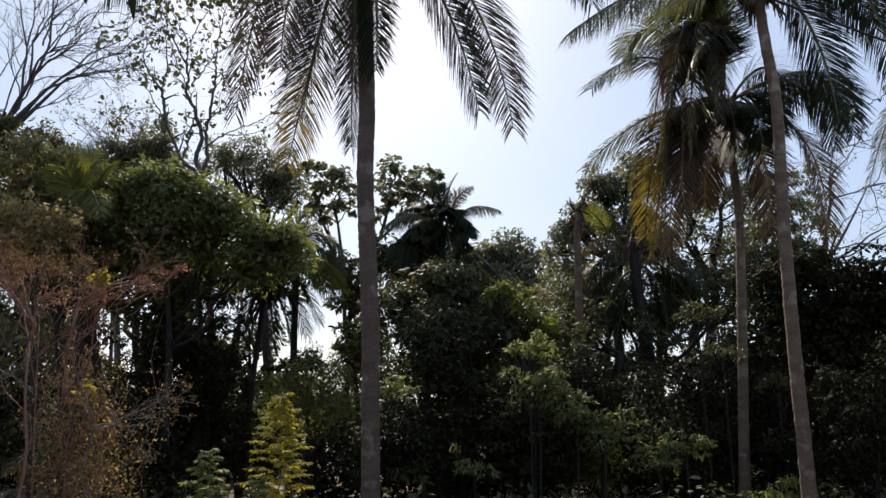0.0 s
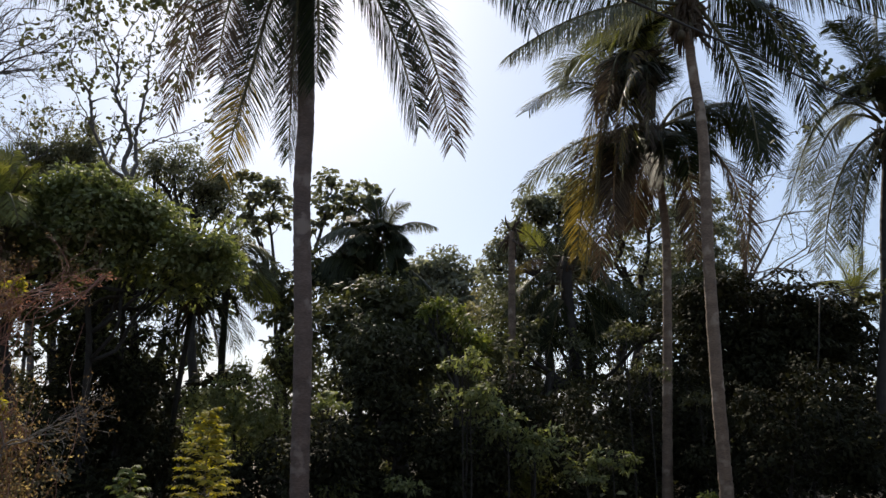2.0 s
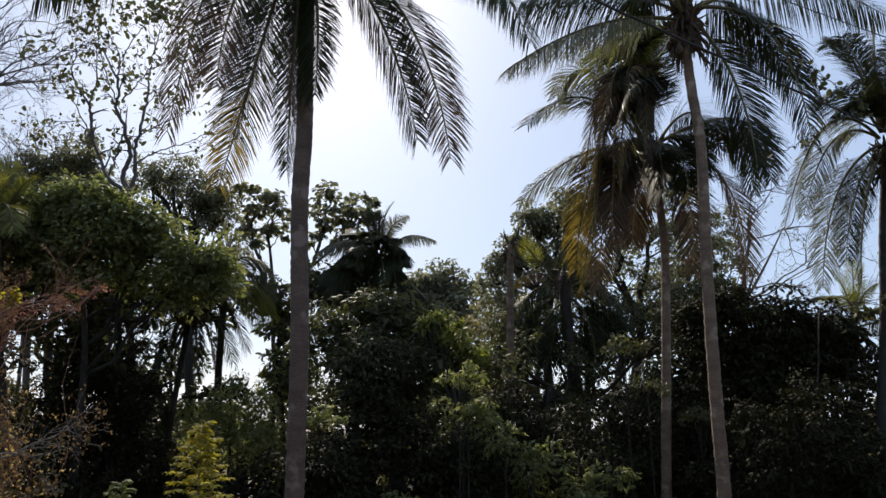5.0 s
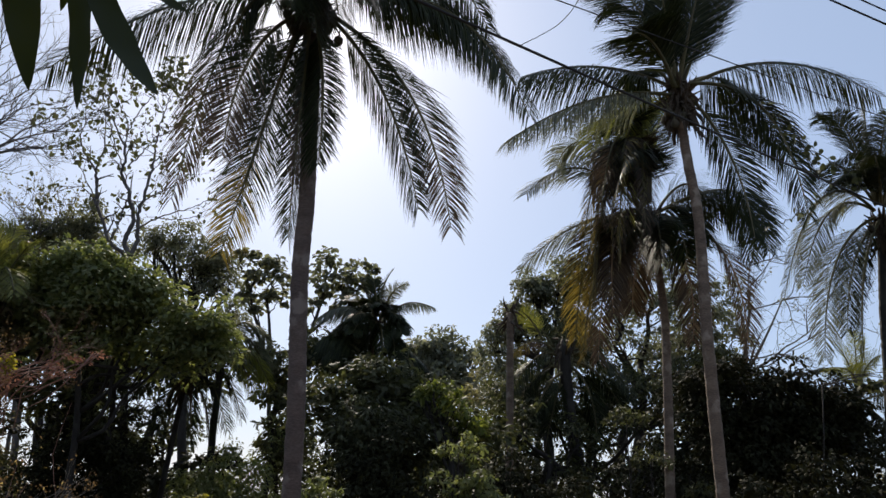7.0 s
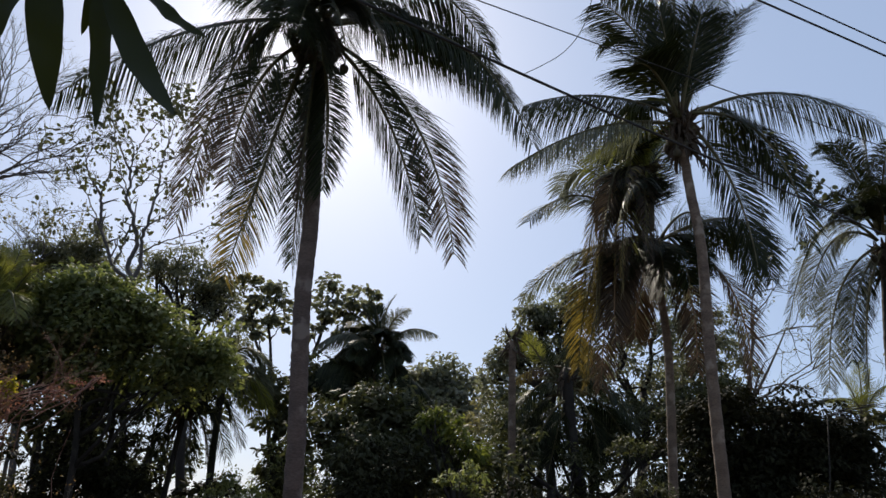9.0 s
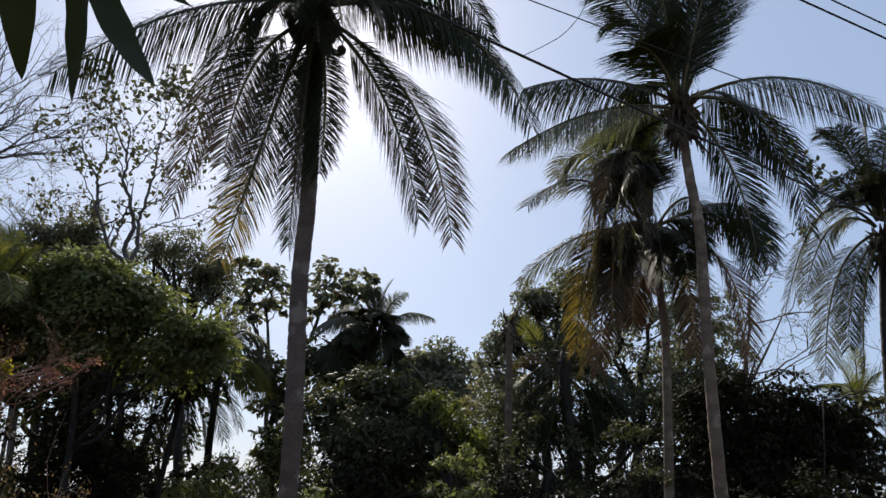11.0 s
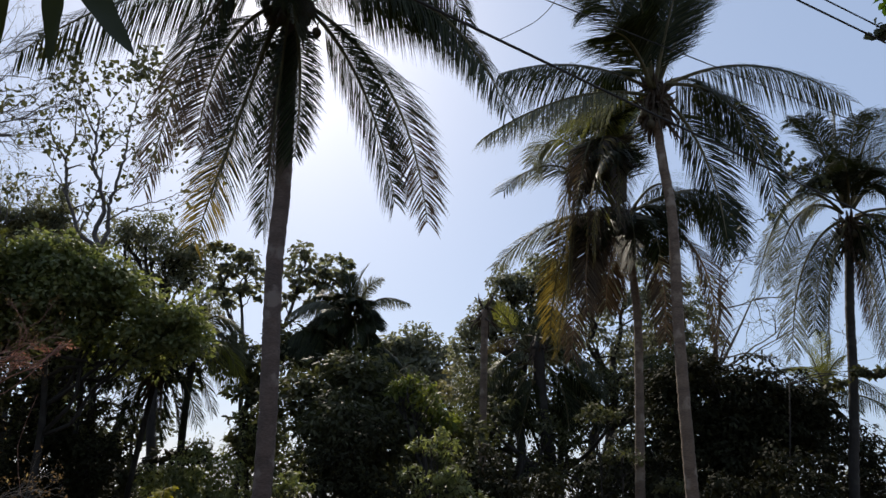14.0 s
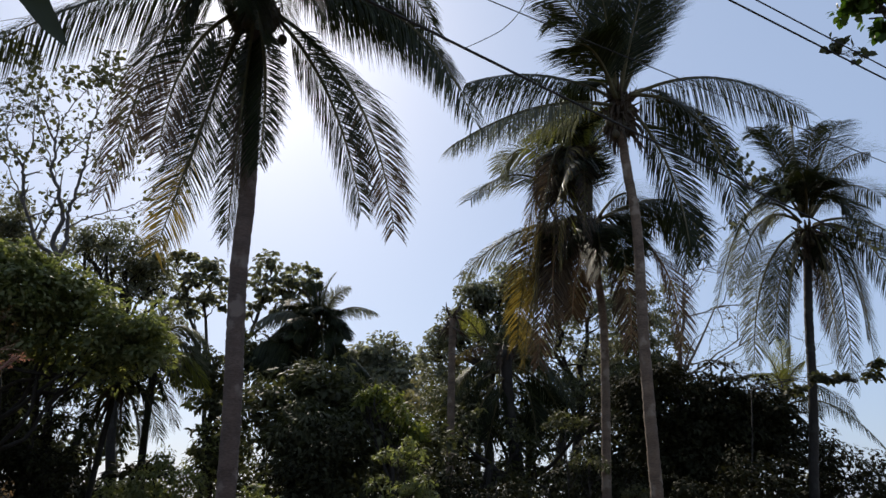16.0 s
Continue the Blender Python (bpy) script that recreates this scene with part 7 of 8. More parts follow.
tree("shrub", (5.53, 15.20, -0.88), (5.53, 15.20, 3.26), 0.02, [(5.53, 15.20, 3.36, 0.40, 0.28, 0.16), (5.81, 15.20, 3.22, 0.28, 0.20, 0.14), (5.29, 15.30, 3.24, 0.22, 0.20, 0.12)],
     "low leafy branch in broken light", LEAF_DARK, clumps=60, per=9, leaf=0.13, aspect=0.38, seed=225, category='shrub', group='understory shrubs', core=0.05)
tree("shrub", (6.00, 15.20, -0.88), (6.00, 15.20, 2.39), 0.02, [(6.00, 15.20, 2.49, 0.35, 0.24, 0.14), (6.25, 15.20, 2.37, 0.24, 0.17, 0.12), (5.79, 15.30, 2.39, 0.19, 0.17, 0.10)],
     "low leafy branch in broken light", LEAF_DARK, clumps=60, per=9, leaf=0.13, aspect=0.38, seed=226, category='shrub', group='understory shrubs', core=0.05)
tree("shrub", (7.12, 15.20, -0.88), (7.12, 15.20, 1.77), 0.02, [(7.12, 15.20, 1.87, 0.30, 0.21, 0.12), (7.33, 15.20, 1.77, 0.21, 0.15, 0.10), (6.94, 15.30, 1.78, 0.17, 0.15, 0.09)],
     "low leafy branch in broken light", LEAF_DARK, clumps=60, per=9, leaf=0.13, aspect=0.38, seed=227, category='shrub', group='understory shrubs', core=0.05)
tree("shrub", (-3.81, 7.60, -0.72), (-3.81, 7.60, 2.85), 0.008, [(-3.81, 7.60, 2.87, 0.07, 0.06, 0.1), (-3.77, 7.60, 2.77, 0.05, 0.05, 0.06)],
     "thin climber with a few yellow leaves", LEAF_YELLOW, clumps=16, per=6, leaf=0.06, aspect=0.5, seed=240, category='shrub', bark=TWIG_RED, core=0.0)
tree("shrub", (-3.81, 7.60, -0.72), (-3.81, 7.60, 1.58), 0.008, [(-3.81, 7.60, 1.60, 0.07, 0.06, 0.1), (-3.77, 7.60, 1.50, 0.05, 0.05, 0.06)],
     "thin climber with a few yellow leaves", LEAF_YELLOW, clumps=16, per=6, leaf=0.06, aspect=0.5, seed=241, category='shrub', bark=TWIG_RED, core=0.0)
tree("shrub", (-6.08, 17.20, -0.88), (-6.08, 17.20, 2.00), 0.05, [(-6.96, 17.20, 2.13, 0.64, 0.62, 0.61), (-6.22, 17.20, 2.40, 0.72, 0.73, 0.75), (-5.45, 17.20, 2.11, 0.66, 0.70, 0.74), (-6.71, 17.20, 3.06, 0.33, 0.42, 0.51), (-5.86, 17.20, 1.36, 0.89, 0.78, 0.67), (-6.93, 17.20, 1.29, 0.68, 0.64, 0.61)],
     "dense shrub with tree shade painted into its leaves", LEAF_SHADE, clumps=700, per=10, leaf=0.15, aspect=0.45, seed=260, category='shrub', group='understory shrubs')
layered_shrub("yellow_shrub", (-1.54, 7.00, -0.62), (-1.57, 7.00, 1.53), 0.35, 62, "upright shrub with tiers of bright yellow-green feathered leaves", LEAF_YELLOW, "shrub", 71)
tree("shrub", (1.61, 13.20, -0.88), (1.70, 13.20, 2.06), 0.025, [(1.71, 13.20, 2.22, 0.43, 0.29, 0.15), (2.16, 13.20, 1.87, 0.37, 0.27, 0.17), (1.18, 13.20, 2.00, 0.26, 0.19, 0.13), (1.79, 13.20, 1.60, 0.54, 0.39, 0.24), (2.51, 13.20, 1.45, 0.28, 0.21, 0.13)],
     "leafy sprig catching the light", LEAF_MID, clumps=90, per=8, leaf=0.12, aspect=0.4, seed=74, category='shrub', group='understory shrubs')
tree("shrub", (2.87, 13.20, -0.88), (2.95, 13.20, 1.09), 0.025, [(2.96, 13.20, 1.24, 0.44, 0.30, 0.15), (3.40, 13.20, 0.90, 0.38, 0.28, 0.18), (2.43, 13.20, 1.02, 0.26, 0.20, 0.13), (3.03, 13.20, 0.64, 0.55, 0.40, 0.24), (3.73, 13.20, 0.49, 0.29, 0.21, 0.13)],
     "leafy sprig catching the light", LEAF_MID, clumps=90, per=8, leaf=0.12, aspect=0.4, seed=75, category='shrub', group='understory shrubs')
layered_shrub("sapling", (-1.89, 6.00, -0.39), (-1.91, 6.00, 1.09), 0.185, 18, "small light green sapling with feathered leaves", LEAF_LIGHT, "sapling", 72, 0.42)
layered_shrub("sapling", (-1.61, 6.40, -0.48), (-1.59, 6.40, 0.81), 0.16, 12, "low light green sapling beside the yellow shrub", LEAF_LIGHT, "sapling", 73, 0.3)
tree("shrub", (5.79, 13.00, -0.88), (5.85, 13.00, -0.18), 0.03, [(5.91, 13.00, -0.10, 0.35, 0.26, 0.16), (5.65, 13.00, -0.22, 0.29, 0.22, 0.14)],
     "light green shrub at the foot of the palms", LEAF_LIGHT, clumps=50, per=8, leaf=0.12, aspect=0.3, seed=73, category='shrub', group='understory shrubs')

tree("broadleaf_tree", (8.98, 14.50, -0.88), (9.77, 14.50, 4.03), 0.024, [(11.57, 14.50, 4.36, 0.16, 0.13, 0.10), (12.15, 14.50, 4.33, 0.20, 0.16, 0.12), (12.89, 14.50, 4.40, 0.22, 0.18, 0.13), (13.31, 14.50, 4.73, 0.16, 0.13, 0.10), (10.92, 14.50, 4.06, 0.14, 0.11, 0.08)],
     "thin branch with broad leaves beside the slender palm", LEAF_DARK, clumps=26, per=8, leaf=0.2, aspect=0.62, seed=250, fork=0.9, core=0.0)

# ---- bare and twiggy trees ----
bare_tree("bare_tree", (-7.19, 22.50, -0.88), [], "slender nearly leafless tree with sparse dry leaves", TWIG_GREY, trunk_to=(-8.32, 22.50, 8.93), girth=0.09, leaf_mat=LEAF_DARK, leaf=0.21, per=3, seed=81, part_of=0.4, spread=0.5, stems=[
    ([(-8.30, 22.46, 8.92), (-8.54, 22.50, 9.52), (-8.42, 22.54, 10.36), (-8.64, 22.46, 11.15), (-8.99, 22.50, 11.79), (-9.13, 22.54, 12.91), (-9.42, 22.46, 13.53)], 0.091, 0.035, 3),
    ([(-8.30, 22.46, 8.92), (-8.17, 22.50, 9.54), (-8.28, 22.54, 10.57), (-8.19, 22.46, 10.96), (-8.11, 22.50, 11.85), (-8.08, 22.54, 12.53), (-8.07, 22.46, 13.39), (-8.04, 22.50, 14.10)], 0.078, 0.022, 3),
    ([(-8.30, 22.46, 8.92), (-8.97, 22.50, 9.40), (-9.43, 22.54, 10.31), (-9.70, 22.46, 10.88), (-9.83, 22.50, 11.64), (-9.95, 22.54, 12.06)], 0.065, 0.048, 2),
    ([(-9.86, 22.35, 11.97), (-9.82, 22.50, 12.84), (-10.01, 22.65, 14.06)], 0.036, 0.019, 3),
    ([(-9.86, 22.35, 11.97), (-10.34, 22.50, 12.59), (-10.74, 22.65, 13.32), (-10.53, 22.35, 13.80)], 0.031, 0.016, 3),
    ([(-9.58, 22.35, 10.63), (-10.34, 22.50, 11.93), (-10.88, 22.65, 12.63), (-11.06, 22.35, 12.91)], 0.026, 0.013, 3),
    ([(-8.14, 22.35, 10.88), (-7.73, 22.50, 11.33), (-7.17, 22.65, 11.71), (-6.64, 22.35, 11.86)], 0.029, 0.013, 3),
    ([(-8.84, 22.35, 12.16), (-8.52, 22.50, 12.81), (-8.22, 22.65, 13.44), (-7.77, 22.35, 13.57)], 0.029, 0.016, 3),
    ([(-8.93, 22.35, 9.48), (-8.81, 22.50, 10.49), (-8.74, 22.65, 11.19)], 0.039, 0.032, 1),
    ([(-9.06, 22.35, 12.81), (-9.13, 22.50, 13.80), (-9.65, 22.65, 14.79), (-10.01, 22.35, 15.41)], 0.029, 0.016, 4),
    ([(-8.99, 22.35, 12.15), (-9.48, 22.50, 13.09), (-9.98, 22.65, 14.41)], 0.026, 0.016, 3),
    ([(-9.04, 22.35, 13.60), (-8.82, 22.50, 14.52), (-8.53, 22.65, 15.23)], 0.023, 0.016, 4),
    ([(-7.98, 22.35, 14.02), (-7.95, 22.50, 14.82), (-7.86, 22.65, 15.52)], 0.021, 0.016, 4),
    ([(-7.97, 22.35, 12.44), (-7.60, 22.50, 12.87), (-7.25, 22.65, 13.54)], 0.021, 0.011, 3),
    ([(-9.68, 22.35, 10.94), (-10.38, 22.50, 11.39), (-10.97, 22.65, 11.28)], 0.018, 0.011, 3),
    ([(-8.27, 22.35, 9.84), (-7.58, 22.50, 10.43), (-6.74, 22.65, 10.81), (-5.74, 22.35, 11.22)], 0.029, 0.011, 2),
    ([(-7.53, 22.35, 10.33), (-6.56, 22.50, 10.44), (-5.98, 22.65, 10.85)], 0.018, 0.010, 2)])
bare_tree("bare_tree", (-14.77, 20.00, -0.88), [(-13.54, 20.00, 9.72, 0.43, 0.00, 0.90, 1.65, 0.070, 5), (-12.93, 20.00, 10.36, 0.48, 0.00, 0.87, 1.91, 0.055, 5), (-12.48, 20.00, 10.91, 0.95, 0.00, 0.32, 1.14, 0.045, 5), (-13.95, 20.00, 10.18, 0.07, 0.00, 1.00, 1.81, 0.055, 5), (-13.20, 20.00, 10.45, -0.05, 0.00, 1.00, 2.01, 0.050, 5), (-12.74, 20.00, 11.67, 0.47, 0.00, 0.88, 1.52, 0.045, 5), (-11.82, 20.00, 11.32, 0.97, 0.00, 0.23, 1.05, 0.030, 4), (-13.23, 20.00, 9.99, 0.94, 0.00, 0.34, 0.95, 0.035, 5)],
          "leafless grey tree with fine twigs", TWIG_GREY, trunk_to=(-13.95, 20.00, 8.91), girth=0.15, seed=82, spread=0.36, up=0.15, stems=[
    ([(-13.95, 20.00, 8.91), (-12.80, 19.88, 11.07), (-12.53, 20.00, 12.33), (-11.94, 20.12, 13.17), (-11.06, 19.88, 13.52), (-10.06, 20.00, 13.50), (-9.50, 20.12, 14.01)], 0.035, 0.010, 2),
    ([(-12.38, 19.88, 11.97), (-12.03, 20.00, 12.37), (-11.38, 20.12, 12.98), (-10.27, 19.88, 13.12), (-9.74, 20.00, 13.67)], 0.025, 0.008, 2),
    ([(-13.95, 20.00, 8.91), (-12.52, 19.88, 11.24), (-11.46, 20.00, 11.41), (-10.48, 20.12, 11.30), (-9.52, 19.88, 11.31)], 0.025, 0.007, 2),
    ([(-12.49, 19.88, 11.77), (-11.67, 20.00, 12.29), (-11.05, 20.12, 12.28), (-10.03, 19.88, 12.31)], 0.020, 0.006, 2),
    ([(-13.95, 20.00, 8.91), (-12.89, 19.88, 12.64), (-12.27, 20.00, 14.02), (-11.80, 20.12, 14.79), (-11.49, 19.88, 15.43)], 0.030, 0.010, 3),
    ([(-12.25, 19.88, 12.79), (-11.80, 20.00, 13.52), (-11.48, 20.12, 14.16), (-10.82, 19.88, 14.35)], 0.020, 0.008, 3),
    ([(-12.64, 19.88, 12.36), (-12.47, 20.00, 13.79), (-12.55, 20.12, 14.96), (-12.64, 19.88, 16.12)], 0.030, 0.010, 3),
    ([(-11.65, 19.88, 11.72), (-11.01, 20.00, 11.63), (-10.87, 20.12, 11.91)], 0.012, 0.006, 2)])
bare_tree("bare_tree", (13.30, 25.00, -0.88), [(14.00, 25.00, 6.89, 0.22, 0.10, 0.97, 1.60, 0.050, 4), (14.41, 25.00, 8.69, 0.95, 0.00, 0.32, 1.40, 0.035, 4), (14.41, 25.00, 8.85, 0.04, 0.10, 1.00, 1.60, 0.040, 5), (13.88, 25.00, 6.66, 0.94, -0.10, 0.34, 1.40, 0.040, 4), (15.61, 25.00, 7.28, 0.97, 0.10, 0.26, 1.20, 0.030, 3), (14.32, 25.00, 6.41, 1.00, 0.00, 0.01, 2.40, 0.035, 4), (14.52, 25.00, 9.69, 0.67, -0.10, 0.75, 1.20, 0.030, 4), (17.44, 25.00, 6.46, 1.00, 0.10, 0.05, 1.80, 0.022, 3), (15.77, 25.00, 9.15, 0.97, 0.00, 0.23, 1.30, 0.025, 3), (14.71, 25.00, 7.82, 0.99, 0.20, 0.17, 1.30, 0.020, 4)],
          "leafless tree with long crooked side branches", TWIG_GREY, trunk_to=(13.60, 25.00, 5.78), girth=0.1, leaf_mat=LEAF_OLIVE, leaf=0.12, per=1, seed=83, part_of=0.2, spread=0.5, up=0.1)
bare_tree("bare_tree", (-11.69, 26.00, -0.88), [(-13.68, 26.00, 10.57, -0.44, 0.00, 0.90, 0.80, 0.040, 4), (-13.07, 26.00, 10.60, 0.03, 0.00, 1.00, 0.74, 0.040, 4), (-12.10, 26.00, 10.88, -0.21, 0.00, 0.98, 0.75, 0.040, 4), (-14.49, 26.00, 10.53, -0.45, 0.00, 0.89, 0.71, 0.040, 4)],
          "thin twiggy tree on the skyline", TWIG_GREY, trunk_to=(-13.32, 26.00, 9.91), girth=0.1, leaf_mat=LEAF_OLIVE, leaf=0.14, per=2, seed=84, part_of=0.4)
bare_tree("bare_tree", (-10.77, 23.00, -0.88), [], "thin twiggy tree on the skyline", TWIG_GREY, trunk_to=(-11.57, 23.00, 9.15), girth=0.05, leaf_mat=LEAF_OLIVE, leaf=0.1, per=1, seed=86, part_of=0.25, spread=0.6, stems=[
    ([(-11.49, 22.85, 9.10), (-11.93, 23.00, 9.95), (-12.53, 23.15, 10.60), (-13.01, 22.85, 11.04)], 0.030, 0.008, 3),
    ([(-11.54, 22.85, 9.70), (-11.62, 23.00, 10.69), (-11.60, 23.15, 11.34)], 0.025, 0.008, 3),
    ([(-11.83, 22.85, 9.79), (-12.32, 23.00, 10.66), (-12.84, 23.15, 11.12)], 0.020, 0.008, 3),
    ([(-11.45, 22.85, 9.71), (-11.07, 23.00, 10.41), (-11.20, 23.15, 11.06)], 0.020, 0.008, 3),
    ([(-11.85, 22.85, 9.49), (-12.76, 23.00, 10.32), (-13.47, 23.15, 10.66)], 0.020, 0.008, 3),
    ([(-11.72, 22.85, 10.10), (-11.94, 23.00, 10.78), (-12.33, 23.15, 11.36)], 0.016, 0.006, 3)])
bare_tree("dry_shrub", (-3.70, 6.60, -0.53), [(-3.97, 6.60, 2.36, -0.56, 0.00, 0.83, 0.23, 0.008, 5), (-3.87, 6.60, 2.36, 0.59, 0.00, 0.81, 0.20, 0.008, 5), (-3.83, 6.60, 2.46, 0.92, 0.00, 0.38, 0.25, 0.008, 5), (-4.09, 6.60, 2.47, -0.79, 0.00, 0.62, 0.24, 0.008, 5), (-3.94, 6.60, 2.52, 0.05, 0.00, 1.00, 0.16, 0.008, 5), (-4.00, 6.60, 2.57, -0.58, 0.00, 0.82, 0.17, 0.007, 5), (-3.73, 6.60, 2.52, 0.74, 0.00, 0.67, 0.18, 0.007, 5)],
          "dried reddish brown shrub of tangled twigs", TWIG_RED, trunk_to=(-3.89, 6.60, 2.05), girth=0.012, leaf_mat=LEAF_DRY, leaf=0.018, per=3, seed=85, part_of=0.7, category='shrub', spread=0.6)
bare_tree("dry_shrub", (-3.34, 7.00, -0.62), [(-3.38, 7.00, 1.22, 0.94, 0.00, 0.34, 0.33, 0.010, 4), (-3.33, 7.00, 1.27, 0.98, 0.00, 0.19, 0.27, 0.008, 4), (-3.12, 7.00, 1.34, 0.94, 0.00, 0.33, 0.26, 0.007, 4), (-3.38, 7.00, 1.22, -0.43, 0.00, 0.90, 0.23, 0.007, 4)],
          "arching dry branch with withered leaves", PALE_BARK, trunk_to=(-3.40, 7.00, 1.16), girth=0.012, leaf_mat=LEAF_DRY, leaf=0.022, per=3, seed=87, part_of=0.6, category='shrub', spread=0.4, up=0.1)
bare_tree("dry_shrub", (-3.79, 7.40, -0.70), [(-3.85, 7.40, 2.56, 0.90, 0.00, 0.43, 0.30, 0.010, 4), (-3.55, 7.40, 2.68, 0.88, 0.00, 0.48, 0.32, 0.008, 4), (-3.45, 7.40, 2.74, 0.92, 0.00, 0.39, 0.18, 0.007, 4), (-3.81, 7.40, 2.65, 0.52, 0.00, 0.86, 0.20, 0.007, 4)],
          "long dry branch with reddish twigs", TWIG_RED, trunk_to=(-3.89, 7.40, 2.50), girth=0.014, leaf_mat=LEAF_DRY, leaf=0.016, per=2, seed=88, part_of=0.5, category='shrub', spread=0.35, up=0.1)

bare_tree("dry_shrub", (-3.97, 6.40, -0.48), [(-4.03, 6.40, 1.79, 0.83, 0.00, -0.56, 0.31, 0.006, 3), (-4.02, 6.40, 1.84, 0.29, 0.00, 0.96, 0.16, 0.006, 4), (-3.95, 6.40, 1.69, 0.63, 0.00, 0.78, 0.16, 0.005, 4)],
          "thin pale dry branch", PALE_BARK, trunk_to=(-4.03, 6.40, 1.74), girth=0.008, leaf_mat=LEAF_DRY, leaf=0.015, per=1, seed=89, part_of=0.4, category='shrub', spread=0.4)
tree("dry_shrub", (-3.76, 7.30, -0.68), (-3.80, 7.30, 1.42), 0.015, [(-3.89, 7.30, 1.60, 0.20, 0.20, 0.22), (-3.58, 7.30, 1.40, 0.20, 0.20, 0.20), (-3.93, 7.30, 1.20, 0.22, 0.20, 0.22), (-3.65, 7.30, 1.04, 0.22, 0.20, 0.22), (-3.78, 7.30, 0.71, 0.26, 0.20, 0.24), (-3.51, 7.30, 1.60, 0.12, 0.12, 0.12), (-3.41, 7.30, 1.21, 0.13, 0.12, 0.20), (-4.00, 7.30, 0.82, 0.20, 0.20, 0.20), (-3.69, 7.30, 1.89, 0.14, 0.12, 0.20), (-3.95, 7.30, 2.12, 0.14, 0.12, 0.20), (-3.61, 7.30, 2.30, 0.10, 0.10, 0.15)],
     "dry bush of withered tan leaves", LEAF_DRY, clumps=520, per=13, leaf=0.032, aspect=0.5, seed=90, category='shrub', bark=TWIG_RED, twigs=16, core=0.05)
tree("dry_shrub", (-4.09, 7.50, -0.72), (-4.35, 7.50, 2.30), 0.015, [(-4.67, 7.50, 2.82, 0.34, 0.30, 0.16), (-4.30, 7.50, 2.82, 0.34, 0.30, 0.18), (-3.95, 7.50, 2.75, 0.26, 0.25, 0.16), (-4.43, 7.50, 2.61, 0.34, 0.30, 0.12), (-3.66, 7.50, 2.63, 0.24, 0.20, 0.10), (-5.08, 7.50, 2.87, 0.30, 0.30, 0.18), (-4.05, 7.50, 2.56, 0.30, 0.20, 0.10), (-3.27, 7.50, 2.75, 0.22, 0.20, 0.07), (-2.97, 7.50, 2.88, 0.16, 0.15, 0.06)],
     "dry bush of tangled reddish leaves", LEAF_RUST, clumps=620, per=14, leaf=0.03, aspect=0.4, seed=92, category='shrub', bark=TWIG_RED, twigs=26)

# ---- overhead lines ----
def pole(at, height, arm, label):
    ob = thing("utility_pole", (at[0], at[1], -0.15), label, "pole")
    v, f = tubes([(curve([(at[0], at[1], -0.15), (at[0], at[1], height)], 8), np.linspace(0.15, 0.1, 8))], 10)
    part("shaft", ob, v, f, [CONCRETE], smooth=True)
    if arm:
        a, b = arm
        v, f = tubes([(curve([a, b], 3), [0.05] * 3)], 4)
        part("crossarm", ob, v, f, [CONCRETE])
        for k in (0.05, 0.5, 0.95):
            p = np.array(a) + (np.array(b) - np.array(a)) * k
            v, f = tubes([(np.array([p, p + (0, 0, 0.05), p + (0, 0, 0.09), p + (0, 0, 0.14)]), [0.03, 0.05, 0.035, 0.02])], 8)
            part("insulator", ob, v, f, [WIRE], smooth=True)


def cable(name, a, b, sag, radius, label):
    """A slack line between two supports."""
    u = np.linspace(0, 1, 60)
    p = np.array(a) + (np.array(b) - np.array(a)) * u[:, None]
    p[:, 2] -= sag * 4 * u * (1 - u)
    v, f = tubes([(p, np.full(60, radius))], 6)
    ob = new(name, mesh_of(name, v, f, [WIRE], smooth=True))
    return tagged(ob, label, "cable", "overhead lines"), p


pole((-14.5, -0.25), 7.35, ((-14.25, 0.75, 7.25), (-14.75, -1.2, 7.25)), "grey concrete power pole with a crossarm")
pole((21.5, 12.9), 7.35, ((21.9, 13.9, 7.25), (21.2, 11.9, 7.25)), "grey concrete power pole with a crossarm")
pole((-12.2, -2.3), 5.95, None, "plain concrete pole carrying a cable")
pole((17.4, 14.5), 5.95, None, "plain concrete pole carrying a cable")
_, thick_line = cable("overhead_cable", (-12.2, -2.3, 5.24), (17.4, 14.5, 6.33), 0.25, 0.014, "thick black overhead cable")
cable("overhead_cable", (-14.25, 0.75, 7.38), (21.9, 13.9, 7.38), 0.2, 0.008, "thin black overhead conductor")
_, near_line = cable("overhead_cable", (-14.7, -0.97, 7.35), (21.2, 12.1, 7.35), 0.2, 0.013, "plain black overhead power conductor")
cable("overhead_cable", (-14.75, -1.15, 7.355), (21.25, 11.95, 7.355), 0.2, 0.01, "plain black overhead power conductor")
join = np.array([np.interp(1.22, thick_line[:, 0], thick_line[:, i]) for i in range(3)])
tie = curve([tuple(join), (1.43, 5.36, 5.65), (1.6, 5.36, 5.78), (1.76, 5.33, 5.97), (1.86, 5.3, 6.18), (1.92, 5.26, 6.43), (1.97, 5.2, 6.81)], 24)
v, f = tubes([(tie, np.full(24, 0.004))], 5)
loop = new("tie_wire", mesh_of("tie_wire", v, f, [WIRE], smooth=True))
tagged(loop, "thin slack wire tied to the overhead cable", "wire", "overhead lines")


